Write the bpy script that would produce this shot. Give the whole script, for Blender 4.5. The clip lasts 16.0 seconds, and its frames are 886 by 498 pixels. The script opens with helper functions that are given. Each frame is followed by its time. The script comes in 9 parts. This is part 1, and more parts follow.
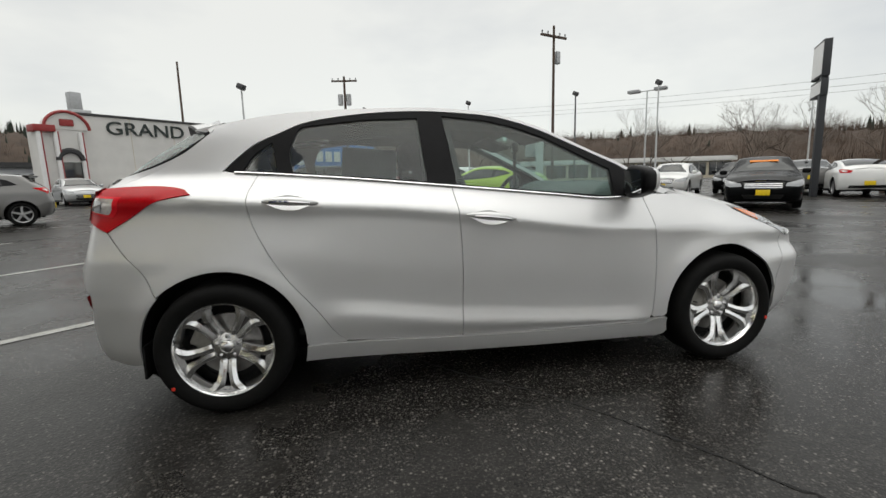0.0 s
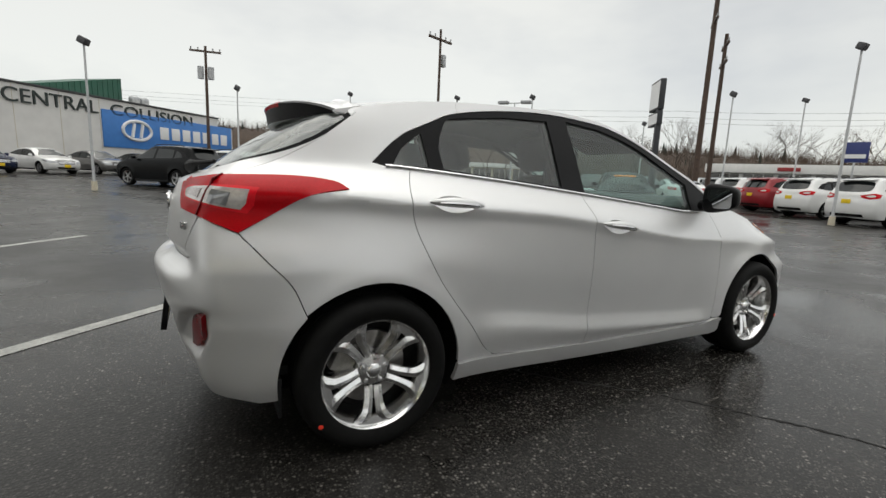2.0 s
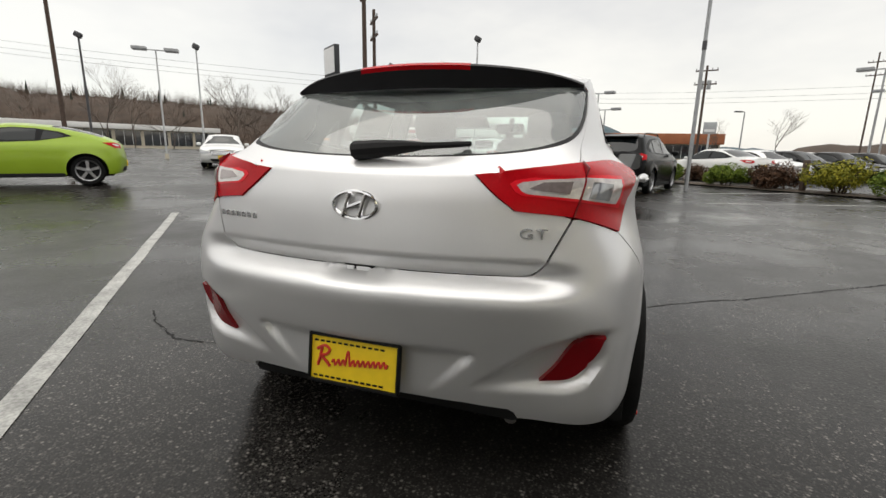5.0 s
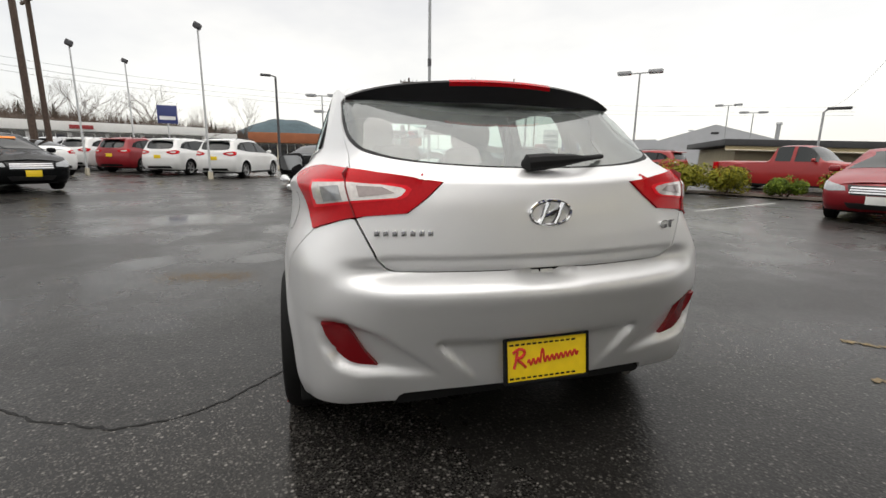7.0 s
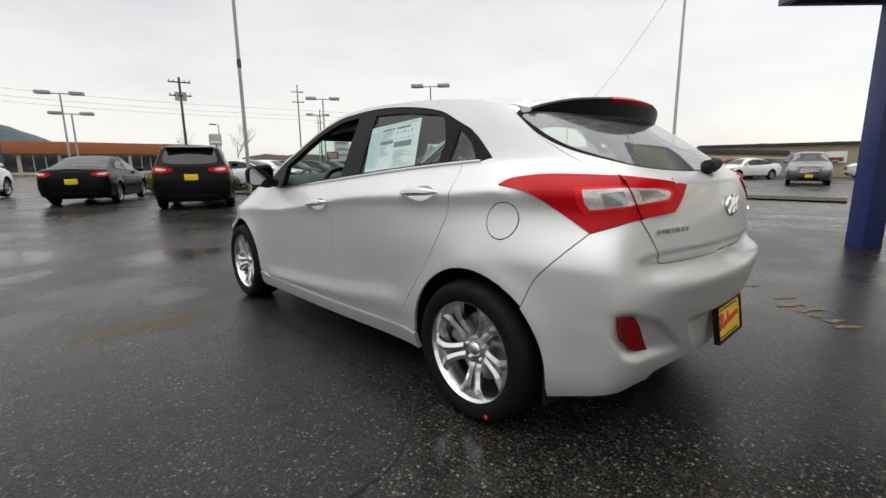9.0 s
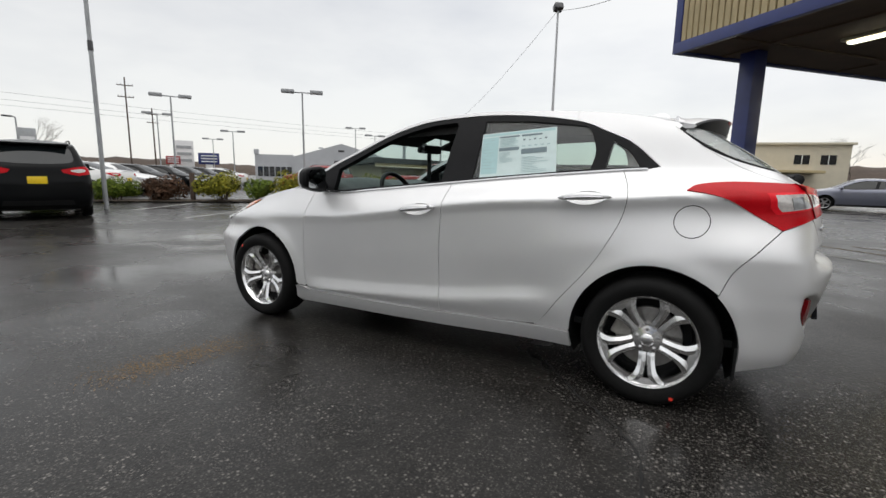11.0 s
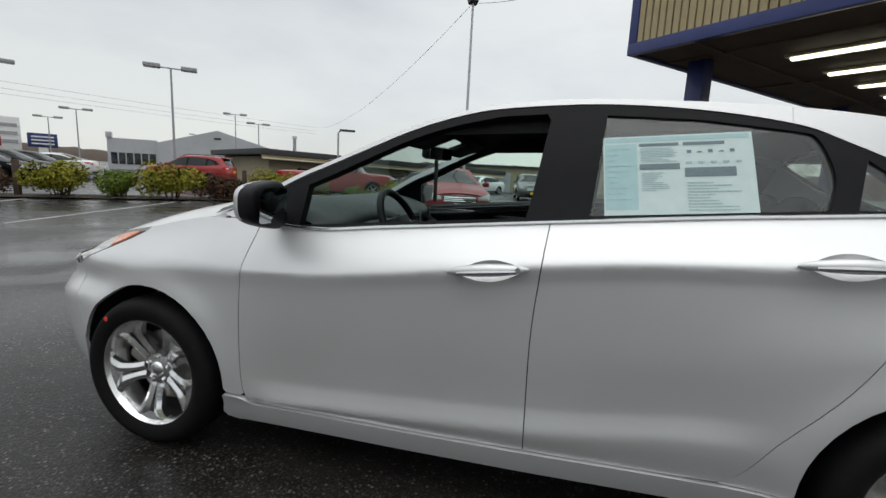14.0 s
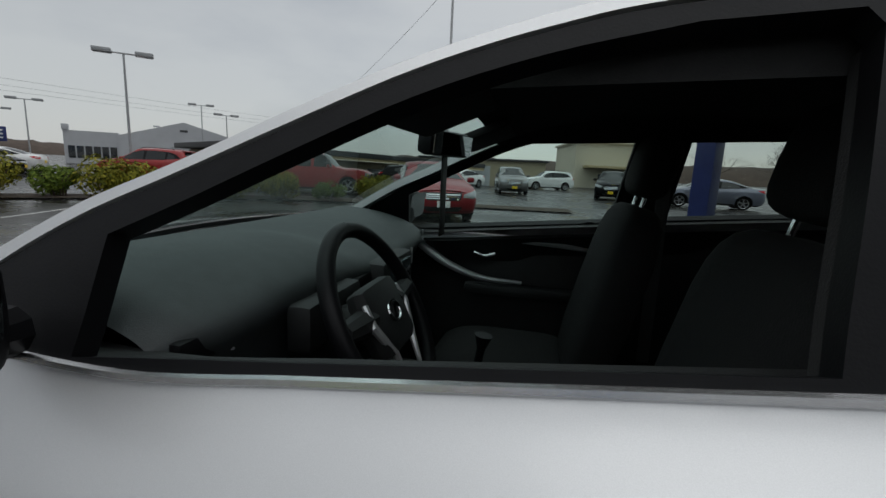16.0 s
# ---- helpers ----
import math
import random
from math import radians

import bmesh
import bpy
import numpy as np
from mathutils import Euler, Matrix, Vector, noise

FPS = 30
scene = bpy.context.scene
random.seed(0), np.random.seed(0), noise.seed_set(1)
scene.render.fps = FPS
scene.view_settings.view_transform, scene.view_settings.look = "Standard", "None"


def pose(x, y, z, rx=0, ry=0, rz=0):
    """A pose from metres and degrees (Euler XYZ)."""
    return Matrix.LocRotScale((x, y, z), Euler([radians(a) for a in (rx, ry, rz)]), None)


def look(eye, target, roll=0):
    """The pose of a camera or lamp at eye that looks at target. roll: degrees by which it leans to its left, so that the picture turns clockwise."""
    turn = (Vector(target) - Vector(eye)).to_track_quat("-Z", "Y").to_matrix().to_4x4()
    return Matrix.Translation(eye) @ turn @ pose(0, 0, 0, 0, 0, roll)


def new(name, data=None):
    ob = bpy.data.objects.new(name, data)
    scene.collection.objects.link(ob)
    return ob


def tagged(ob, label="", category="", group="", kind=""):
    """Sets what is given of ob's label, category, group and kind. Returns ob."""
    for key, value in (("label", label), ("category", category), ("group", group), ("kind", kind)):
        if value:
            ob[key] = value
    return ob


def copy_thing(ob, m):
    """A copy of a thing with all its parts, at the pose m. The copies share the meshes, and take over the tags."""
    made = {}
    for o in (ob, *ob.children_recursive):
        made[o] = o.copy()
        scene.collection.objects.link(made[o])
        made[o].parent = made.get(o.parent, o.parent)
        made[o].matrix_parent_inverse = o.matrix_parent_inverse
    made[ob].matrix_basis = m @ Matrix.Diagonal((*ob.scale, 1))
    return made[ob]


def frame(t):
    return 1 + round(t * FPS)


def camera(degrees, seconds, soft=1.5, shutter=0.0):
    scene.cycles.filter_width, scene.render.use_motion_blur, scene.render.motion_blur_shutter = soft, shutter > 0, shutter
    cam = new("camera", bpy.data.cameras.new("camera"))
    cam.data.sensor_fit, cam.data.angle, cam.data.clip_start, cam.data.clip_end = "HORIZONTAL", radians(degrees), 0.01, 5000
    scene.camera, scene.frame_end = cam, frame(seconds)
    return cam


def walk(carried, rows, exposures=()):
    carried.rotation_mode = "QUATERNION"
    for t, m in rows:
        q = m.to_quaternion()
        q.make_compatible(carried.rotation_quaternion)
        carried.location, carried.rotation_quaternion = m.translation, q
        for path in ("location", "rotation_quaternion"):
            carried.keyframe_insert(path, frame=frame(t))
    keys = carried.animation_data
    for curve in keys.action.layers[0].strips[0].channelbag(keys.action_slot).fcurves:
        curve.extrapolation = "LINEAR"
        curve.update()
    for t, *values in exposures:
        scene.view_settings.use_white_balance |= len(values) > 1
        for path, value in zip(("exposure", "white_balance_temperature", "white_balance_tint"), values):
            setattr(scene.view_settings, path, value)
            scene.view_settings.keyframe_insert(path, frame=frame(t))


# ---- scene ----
cam = camera(89.23, 16.0)
PATH = [
    (0.0, pose(-0.6856, -2.9995, 1.0524, 81.540, 1.370, -10.725)),
    (0.5, pose(-0.9924, -2.8796, 1.0650, 81.446, -0.352, -14.019)),
    (1.0, pose(-1.3106, -2.7806, 1.0678, 81.607, 0.654, -19.814)),
    (1.5, pose(-1.6251, -2.6613, 1.0719, 80.645, -0.362, -24.994)),
    (2.0, pose(-1.9191, -2.4268, 1.0768, 81.119, -2.454, -28.410)),
    (2.5, pose(-2.2355, -2.1825, 1.0860, 81.495, -0.362, -35.340)),
    (3.0, pose(-2.4831, -1.8461, 1.0836, 78.585, 0.065, -42.325)),
    (3.5, pose(-2.7206, -1.5404, 1.0851, 80.311, 0.101, -47.918)),
    (4.0, pose(-2.9370, -1.2576, 1.0683, 75.648, -0.872, -58.953)),
    (4.5, pose(-3.0663, -0.9469, 1.0861, 75.967, -0.780, -64.650)),
    (4.7, pose(-3.1245, -0.8374, 1.0831, 76.743, -0.926, -66.990)),
    (6.8, pose(-3.3858, 0.5843, 1.0867, 78.625, -0.455, -103.164)),
    (7.0, pose(-3.3291, 0.7402, 1.1000, 78.367, -0.716, -106.066)),
    (7.5, pose(-3.2095, 1.1013, 1.1006, 80.020, 0.795, -114.735)),
    (8.0, pose(-3.0454, 1.4564, 1.0968, 79.631, 0.506, -122.913)),
    (8.2, pose(-2.9485, 1.6053, 1.1082, 79.283, 0.999, -124.446)),
    (10.3, pose(-1.9183, 2.8822, 1.0745, 80.189, 0.626, -148.855)),
    (10.5, pose(-1.7801, 2.9590, 1.0613, 79.772, 1.280, -150.029)),
    (11.0, pose(-1.4492, 3.1005, 1.0642, 80.846, -1.061, -151.115)),
    (11.5, pose(-1.1426, 3.2194, 1.0854, 80.070, 1.830, -155.291)),
    (12.0, pose(-0.8467, 3.1635, 1.0963, 79.947, 0.753, -155.508)),
    (12.5, pose(-0.5727, 3.0336, 1.1011, 80.549, -0.649, -157.451)),
    (13.0, pose(-0.3677, 2.8467, 1.1269, 79.141, -0.042, -162.878)),
    (13.5, pose(-0.3048, 2.5362, 1.1423, 80.228, -3.038, -161.287)),
    (14.0, pose(-0.2462, 2.2304, 1.1621, 80.729, -2.794, -165.033)),
    (14.5, pose(-0.1177, 1.9403, 1.1824, 81.898, -2.385, -167.020)),
    (15.0, pose(-0.0653, 1.6442, 1.1801, 82.069, -3.351, -164.097)),
    (15.5, pose(-0.0005, 1.4114, 1.2146, 79.391, -2.867, -162.955)),
    (16.0, pose(0.1369, 1.1814, 1.2057, 79.948, -2.515, -167.903)),
]
walk(cam, PATH, exposures=[(0.0, -0.05, 6660, 7), (2.0, -0.05, 6660, 7), (4.5, 0.08, 6800, 9), (7.0, 0.26, 6750, 10), (8.0, 0.12, 6680, 10), (11.0, 0.0, 6480, 10), (13.0, -0.15, 6400, 8), (14.0, -0.22, 6330, 7), (15.0, -0.36, 6280, 7), (15.5, -0.55, 6230, 8), (16.0, -0.75, 6200, 8)])

# ---- world and light: a bright overcast winter sky ----
world = bpy.data.worlds.new("overcast_sky")
scene.world = world
world.use_nodes = True
wt = world.node_tree
wn = wt.nodes
wn.clear()
w_out = wn.new("ShaderNodeOutputWorld")
w_sky = wn.new("ShaderNodeTexSky")
w_sky.sky_type = "NISHITA"
w_sky.sun_disc = False
w_sky.sun_elevation = radians(38)
w_sky.sun_rotation = radians(200)
w_bg_sky = wn.new("ShaderNodeBackground")
w_bg_sky.inputs[1].default_value = 0.02
w_bg_cloud = wn.new("ShaderNodeBackground")
w_add = wn.new("ShaderNodeAddShader")
w_co = wn.new("ShaderNodeTexCoord")
w_map = wn.new("ShaderNodeMapping")
w_map.inputs["Scale"].default_value = (1.0, 1.0, 2.6)
w_noise = wn.new("ShaderNodeTexNoise")
w_noise.inputs["Scale"].default_value = 1.7
w_noise.inputs["Detail"].default_value = 5.0
w_noise.inputs["Roughness"].default_value = 0.55
w_ramp = wn.new("ShaderNodeValToRGB")
w_ramp.color_ramp.elements[0].position = 0.30
w_ramp.color_ramp.elements[0].color = (0.69, 0.695, 0.71, 1)
w_ramp.color_ramp.elements[1].position = 0.62
w_ramp.color_ramp.elements[1].color = (0.92, 0.91, 0.88, 1)
wt.links.new(w_co.outputs["Generated"], w_map.inputs[0])
wt.links.new(w_map.outputs[0], w_noise.inputs["Vector"])
wt.links.new(w_noise.outputs["Fac"], w_ramp.inputs[0])
wt.links.new(w_ramp.outputs[0], w_bg_cloud.inputs[0])
# an overcast sky is brighter overhead than near the horizon
w_sep = wn.new("ShaderNodeSeparateXYZ")
w_up = wn.new("ShaderNodeMapRange")
w_up.interpolation_type = "SMOOTHSTEP"
for key, val in (("From Min", 0.30), ("From Max", 1.0), ("To Min", 0.90), ("To Max", 1.64)):
    w_up.inputs[key].default_value = val
wt.links.new(w_co.outputs["Generated"], w_sep.inputs[0])
wt.links.new(w_sep.outputs["Z"], w_up.inputs["Value"])
wt.links.new(w_up.outputs[0], w_bg_cloud.inputs[1])
wt.links.new(w_sky.outputs[0], w_bg_sky.inputs[0])
wt.links.new(w_bg_sky.outputs[0], w_add.inputs[0])
wt.links.new(w_bg_cloud.outputs[0], w_add.inputs[1])
wt.links.new(w_add.outputs[0], w_out.inputs[0])

sun_data = bpy.data.lights.new("sun", "SUN")
sun_data.energy = 1.0
sun_data.angle = radians(70)
sun_data.color = (1.0, 0.97, 0.93)
sun = new("sun", sun_data)
sun.matrix_world = look((0, 0, 30), (0.08 * 30, -0.18 * 30, 0))


# ---- materials ----
def mat(name, color, rough=0.5, metal=0.0, coat=0.0, spec=0.5, var=0.0, scale=8.0, bump=0.0, bscale=60.0, obj=False,
        rvar=0.0, var2=0.0, scale2=1.0, emit=None, emit_strength=0.0):
    """A Principled material with two scales of colour change, gloss change and fine relief in world size."""
    m = bpy.data.materials.new(name)
    m.use_nodes = True
    nt, b = m.node_tree, m.node_tree.nodes["Principled BSDF"]
    b.inputs["Base Color"].default_value = (*color, 1)
    b.inputs["Roughness"].default_value = rough
    b.inputs["Metallic"].default_value = metal
    b.inputs["Coat Weight"].default_value = coat
    b.inputs["Coat Roughness"].default_value = 0.04
    b.inputs["Specular IOR Level"].default_value = spec
    if emit:
        b.inputs["Emission Color"].default_value = (*emit, 1)
        b.inputs["Emission Strength"].default_value = emit_strength
    co = nt.nodes.new("ShaderNodeTexCoord")
    fac = None
    for amount, sc in ((var, scale), (var2, scale2)):
        if amount:
            n = nt.nodes.new("ShaderNodeTexNoise")
            n.inputs["Scale"].default_value = sc
            n.inputs["Detail"].default_value = 5
            nt.links.new(co.outputs["Object"], n.inputs["Vector"])
            r = nt.nodes.new("ShaderNodeMapRange")
            r.inputs["From Min"].default_value, r.inputs["From Max"].default_value = 0.25, 0.75
            r.inputs["To Min"].default_value, r.inputs["To Max"].default_value = 1 - amount, 1 + amount
            nt.links.new(n.outputs["Fac"], r.inputs["Value"])
            if fac is None:
                fac = r.outputs[0]
            else:
                mu = nt.nodes.new("ShaderNodeMath")
                mu.operation = "MULTIPLY"
                nt.links.new(fac, mu.inputs[0])
                nt.links.new(r.outputs[0], mu.inputs[1])
                fac = mu.outputs[0]
    if obj:
        oi = nt.nodes.new("ShaderNodeObjectInfo")
        r = nt.nodes.new("ShaderNodeMapRange")
        r.inputs["To Min"].default_value, r.inputs["To Max"].default_value = 0.78, 1.22
        nt.links.new(oi.outputs["Random"], r.inputs["Value"])
        if fac is None:
            fac = r.outputs[0]
        else:
            mu = nt.nodes.new("ShaderNodeMath")
            mu.operation = "MULTIPLY"
            nt.links.new(fac, mu.inputs[0])
            nt.links.new(r.outputs[0], mu.inputs[1])
            fac = mu.outputs[0]
    if fac is not None:
        vm = nt.nodes.new("ShaderNodeVectorMath")
        vm.operation = "SCALE"
        vm.inputs[0].default_value = color
        nt.links.new(fac, vm.inputs["Scale"])
        nt.links.new(vm.outputs[0], b.inputs["Base Color"])
    if rvar:
        n = nt.nodes.new("ShaderNodeTexNoise")
        n.inputs["Scale"].default_value = scale * 0.6
        nt.links.new(co.outputs["Object"], n.inputs["Vector"])
        r = nt.nodes.new("ShaderNodeMapRange")
        r.inputs["From Min"].default_value, r.inputs["From Max"].default_value = 0.3, 0.7
        r.inputs["To Min"].default_value, r.inputs["To Max"].default_value = max(0.02, rough - rvar), min(1, rough + rvar)
        nt.links.new(n.outputs["Fac"], r.inputs["Value"])
        nt.links.new(r.outputs[0], b.inputs["Roughness"])
    if bump:
        n = nt.nodes.new("ShaderNodeTexNoise")
        n.inputs["Scale"].default_value = bscale
        n.inputs["Detail"].default_value = 4
        nt.links.new(co.outputs["Object"], n.inputs["Vector"])
        bp = nt.nodes.new("ShaderNodeBump")
        bp.inputs["Strength"].default_value = bump
        bp.inputs["Distance"].default_value = 0.01
        nt.links.new(n.outputs["Fac"], bp.inputs["Height"])
        nt.links.new(bp.outputs[0], b.inputs["Normal"])
    return m


def glass(name, tint, rough=0.0, ior=1.6, haze=0.0):
    """Thin window glass: clear, tinted, with a real mirror reflection on its face and a pale haze for raindrops and
    reflected sky.
    """
    m = bpy.data.materials.new(name)
    m.use_nodes = True
    nt = m.node_tree
    nt.nodes.clear()
    out = nt.nodes.new("ShaderNodeOutputMaterial")
    tr = nt.nodes.new("ShaderNodeBsdfTransparent")
    tr.inputs[0].default_value = (*tint, 1)
    gl = nt.nodes.new("ShaderNodeBsdfGlossy")
    gl.inputs["Roughness"].default_value = rough
    lw = nt.nodes.new("ShaderNodeLayerWeight")
    lw.inputs["Blend"].default_value = 0.5
    f0 = ((ior - 1) / (ior + 1)) ** 2
    pw = nt.nodes.new("ShaderNodeMath")
    pw.operation = "POWER"
    pw.inputs[1].default_value = 5.0
    nt.links.new(lw.outputs["Facing"], pw.inputs[0])
    fr = nt.nodes.new("ShaderNodeMapRange")
    fr.inputs["To Min"].default_value, fr.inputs["To Max"].default_value = f0, 1.0
    nt.links.new(pw.outputs[0], fr.inputs["Value"])
    mix = nt.nodes.new("ShaderNodeMixShader")
    nt.links.new(fr.outputs[0], mix.inputs[0])
    under = tr.outputs[0]
    if haze:
        # pale diffuse veil: sky sheen put into the colour, along with the rain film
        df = nt.nodes.new("ShaderNodeBsdfDiffuse")
        df.inputs[0].default_value = (0.74, 0.80, 0.78, 1)
        co = nt.nodes.new("ShaderNodeTexCoord")
        n = nt.nodes.new("ShaderNodeTexNoise")
        n.inputs["Scale"].default_value = 9.0
        n.inputs["Detail"].default_value = 8.0
        r = nt.nodes.new("ShaderNodeMapRange")
        r.inputs["From Min"].default_value, r.inputs["From Max"].default_value = 0.3, 0.7
        r.inputs["To Min"].default_value, r.inputs["To Max"].default_value = haze * 0.7, haze * 1.3
        nt.links.new(co.outputs["Object"], n.inputs["Vector"])
        nt.links.new(n.outputs["Fac"], r.inputs["Value"])
        veilmix = nt.nodes.new("ShaderNodeMixShader")
        nt.links.new(r.outputs[0], veilmix.inputs[0])
        nt.links.new(tr.outputs[0], veilmix.inputs[1])
        nt.links.new(df.outputs[0], veilmix.inputs[2])
        under = veilmix.outputs[0]
    nt.links.new(under, mix.inputs[1])
    nt.links.new(gl.outputs[0], mix.inputs[2])
    nt.links.new(mix.outputs[0], out.inputs[0])
    return m


def paint(name, color, metal=0.0, rough=0.35, coat=1.0):
    """Car paint: base coat under a clear coat, with faint dirt and water film."""
    return mat(name, color, rough=rough, metal=metal, coat=coat, var=0.05, scale=900.0, var2=0.05, scale2=2.0)


M_SILVER = paint("silver_metallic_paint", (0.72, 0.72, 0.725), metal=0.60, rough=0.42, coat=0.5)
M_BLACKTRIM = mat("satin_black_trim", (0.006, 0.006, 0.007), rough=0.45, spec=0.18, var=0.2, scale=20, bump=0.05, bscale=300)
M_PLASTIC = mat("rough_black_plastic", (0.007, 0.007, 0.0075), rough=0.65, spec=0.25, var=0.2, scale=15, bump=0.15, bscale=400)
M_RUBBER = mat("tyre_rubber", (0.006, 0.006, 0.006), rough=0.7, spec=0.15, var=0.25, scale=30, bump=0.2, bscale=250)
M_CHROME = mat("chrome", (0.75, 0.75, 0.76), rough=0.08, metal=1.0, var=0.04, scale=12)
M_SATIN = mat("satin_chrome", (0.78, 0.78, 0.79), rough=0.24, metal=1.0, var=0.05, scale=30)
M_ALLOY = mat("machined_alloy", (0.86, 0.86, 0.86), rough=0.20, metal=1.0, var=0.05, scale=30, rvar=0.05)
M_ALLOYDARK = mat("shadowed_alloy", (0.10, 0.10, 0.105), rough=0.4, metal=0.8, var=0.1, scale=30)
M_STEEL = mat("brake_steel", (0.32, 0.31, 0.30), rough=0.35, metal=1.0, var=0.2, scale=40)
M_REDLENS = mat("red_lamp_lens", (0.44, 0.003, 0.008), rough=0.25, coat=0.05, spec=0.15, var=0.10, scale=120, var2=0.08, scale2=9)
M_BRIGHTRED = mat("bright_red_light_guide", (0.68, 0.010, 0.020), rough=0.22, coat=0.05, spec=0.15, var=0.12, scale=160)
M_DARKRED = mat("dark_red_reflector", (0.17, 0.003, 0.006), rough=0.2, coat=0.15, spec=0.3, var=0.15, scale=300)
M_CLEARLENS = mat("clear_lamp_lens", (0.62, 0.58, 0.56), rough=0.14, coat=1.0, metal=0.3, var=0.18, scale=70)
M_AMBER = mat("amber_lamp_lens", (0.82, 0.22, 0.05), rough=0.15, coat=1.0, var=0.12, scale=80)
M_HEADLENS = mat("headlamp_lens", (0.34, 0.35, 0.36), rough=0.08, coat=1.0, metal=0.4, var=0.2, scale=40)
M_SMOKED = mat("smoked_lens", (0.30, 0.25, 0.24), rough=0.15, coat=1, metal=0.4, var=0.2, scale=60)
M_GLASS = glass("green_tinted_glass", (0.74, 0.90, 0.86), ior=1.7, haze=0.05)
M_GLASSDARK = glass("lightly_tinted_glass", (0.70, 0.80, 0.77), ior=1.8, haze=0.05)
M_REARGLASS = glass("hazed_rear_glass", (0.76, 0.83, 0.80), rough=0.02, ior=2.4, haze=0.17)
M_CABIN = mat("dark_cabin_plastic", (0.013, 0.0135, 0.014), rough=0.55, var=0.2, scale=25, bump=0.15, bscale=500)
M_DASH = mat("dashboard_soft_plastic", (0.036, 0.042, 0.043), rough=0.6, var=0.15, scale=30, bump=0.2, bscale=500)
M_SEAT = mat("black_seat_cloth", (0.006, 0.006, 0.0063), rough=0.85, var=0.25, scale=60, bump=0.3, bscale=350)
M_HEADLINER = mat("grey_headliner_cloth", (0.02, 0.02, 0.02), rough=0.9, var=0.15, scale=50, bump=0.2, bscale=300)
M_SILVERTRIM = mat("silver_cabin_trim", (0.7, 0.71, 0.72), rough=0.3, metal=0.7, var=0.06, scale=20)
M_PAPER = mat("printed_paper", (0.62, 0.74, 0.73), rough=0.6, var=0.04, scale=30)
M_PAPERHEAD = mat("pale_blue_paper_print", (0.42, 0.62, 0.63), rough=0.6, var=0.05, scale=30)
M_INK = mat("grey_print_ink", (0.17, 0.23, 0.25), rough=0.6, var=0.1, scale=60)
M_YELLOW = mat("yellow_plate_paper", (0.80, 0.56, 0.01), rough=0.4, coat=0.3, var=0.06, scale=30)
M_REDINK = mat("red_print_ink", (0.55, 0.03, 0.02), rough=0.5, var=0.1, scale=40)
M_WHITE = mat("white_paint", (0.74, 0.74, 0.72), rough=0.55, var=0.05, scale=3, var2=0.06, scale2=0.3)
M_PAINTLINE = mat("worn_white_road_paint", (0.33, 0.33, 0.315), rough=0.6, var=0.4, scale=60, var2=0.35, scale2=6, bump=0.4, bscale=90)
M_PAINTYELLOW = mat("worn_yellow_road_paint", (0.155, 0.112, 0.052), rough=0.6, var=0.6, scale=45, var2=0.5, scale2=9, bump=0.4, bscale=90)


# ---- mesh helpers ----
def mesh_of(name, bm, material=None, smooth=None):
    me = bpy.data.meshes.new(name)
    bm.to_mesh(me)
    bm.free()
    for m in (material if isinstance(material, (list, tuple)) else [material]):
        if m:
            me.materials.append(m)
    if smooth is not None:
        me.shade_smooth()
        me.set_sharp_from_angle(angle=radians(smooth))
    return me


def part(name, bm, material, parent=None, label="", smooth=35, m=None):
    """Links a bmesh as one mesh object under a thing or under a part."""
    ob = new(name, mesh_of(name, bm, material, smooth))
    if parent is not None:
        ob.parent = parent
    if m is not None:
        ob.matrix_basis = m
    if label:
        ob["label"] = label
    return ob


def thing(name, m=None, label="", category="", group="", kind=""):
    ob = new(name)
    ob.empty_display_size = 0.2
    if m is not None:
        ob.matrix_basis = m
    return tagged(ob, label, category, group, kind)


def add_box(bm, x0, y0, z0, x1, y1, z1, bevel=0.0, m=None):
    g = bmesh.ops.create_cube(bm, size=1, matrix=Matrix.Translation(((x0 + x1) / 2, (y0 + y1) / 2, (z0 + z1) / 2)) @ Matrix.Diagonal((x1 - x0, y1 - y0, z1 - z0, 1)))
    vs = g["verts"]
    if bevel:
        es = list({e for v in vs for e in v.link_edges})
        r = bmesh.ops.bevel(bm, geom=es, offset=bevel, segments=2, affect="EDGES", profile=0.6)
        vs = list({v for f in r["faces"] for v in f.verts} | {v for v in vs if v.is_valid})
    if m is not None:
        bmesh.ops.transform(bm, matrix=m, verts=vs)
    return bm


def box_bm(x0, y0, z0, x1, y1, z1, bevel=0.0, m=None):
    return add_box(bmesh.new(), x0, y0, z0, x1, y1, z1, bevel, m)


def add_tube(bm, pts, radii, sides=8, cap=True, squash=None):
    """A round bar along points, with a radius at each."""
    pts = [Vector(p) for p in pts]
    if not isinstance(radii, (list, tuple)):
        radii = [radii] * len(pts)
    rings = []
    ref = None
    for i, p in enumerate(pts):
        d = (pts[min(i + 1, len(pts) - 1)] - pts[max(i - 1, 0)]).normalized()
        if ref is None:
            ref = d.orthogonal().normalized()
        ref = (ref - d * ref.dot(d)).normalized()
        other = d.cross(ref)
        rings.append([bm.verts.new(p + radii[i] * (math.cos(2 * math.pi * k / sides) * ref + math.sin(2 * math.pi * k / sides) * other)) for k in range(sides)])
    for a, b in zip(rings, rings[1:]):
        for k in range(sides):
            bm.faces.new((a[k], a[(k + 1) % sides], b[(k + 1) % sides], b[k]))
    if cap and sides > 2:
        bm.faces.new(rings[0][::-1])
        bm.faces.new(rings[-1])
    return bm


def tube_bm(pts, radii, sides=8, cap=True):
    return add_tube(bmesh.new(), pts, radii, sides, cap)


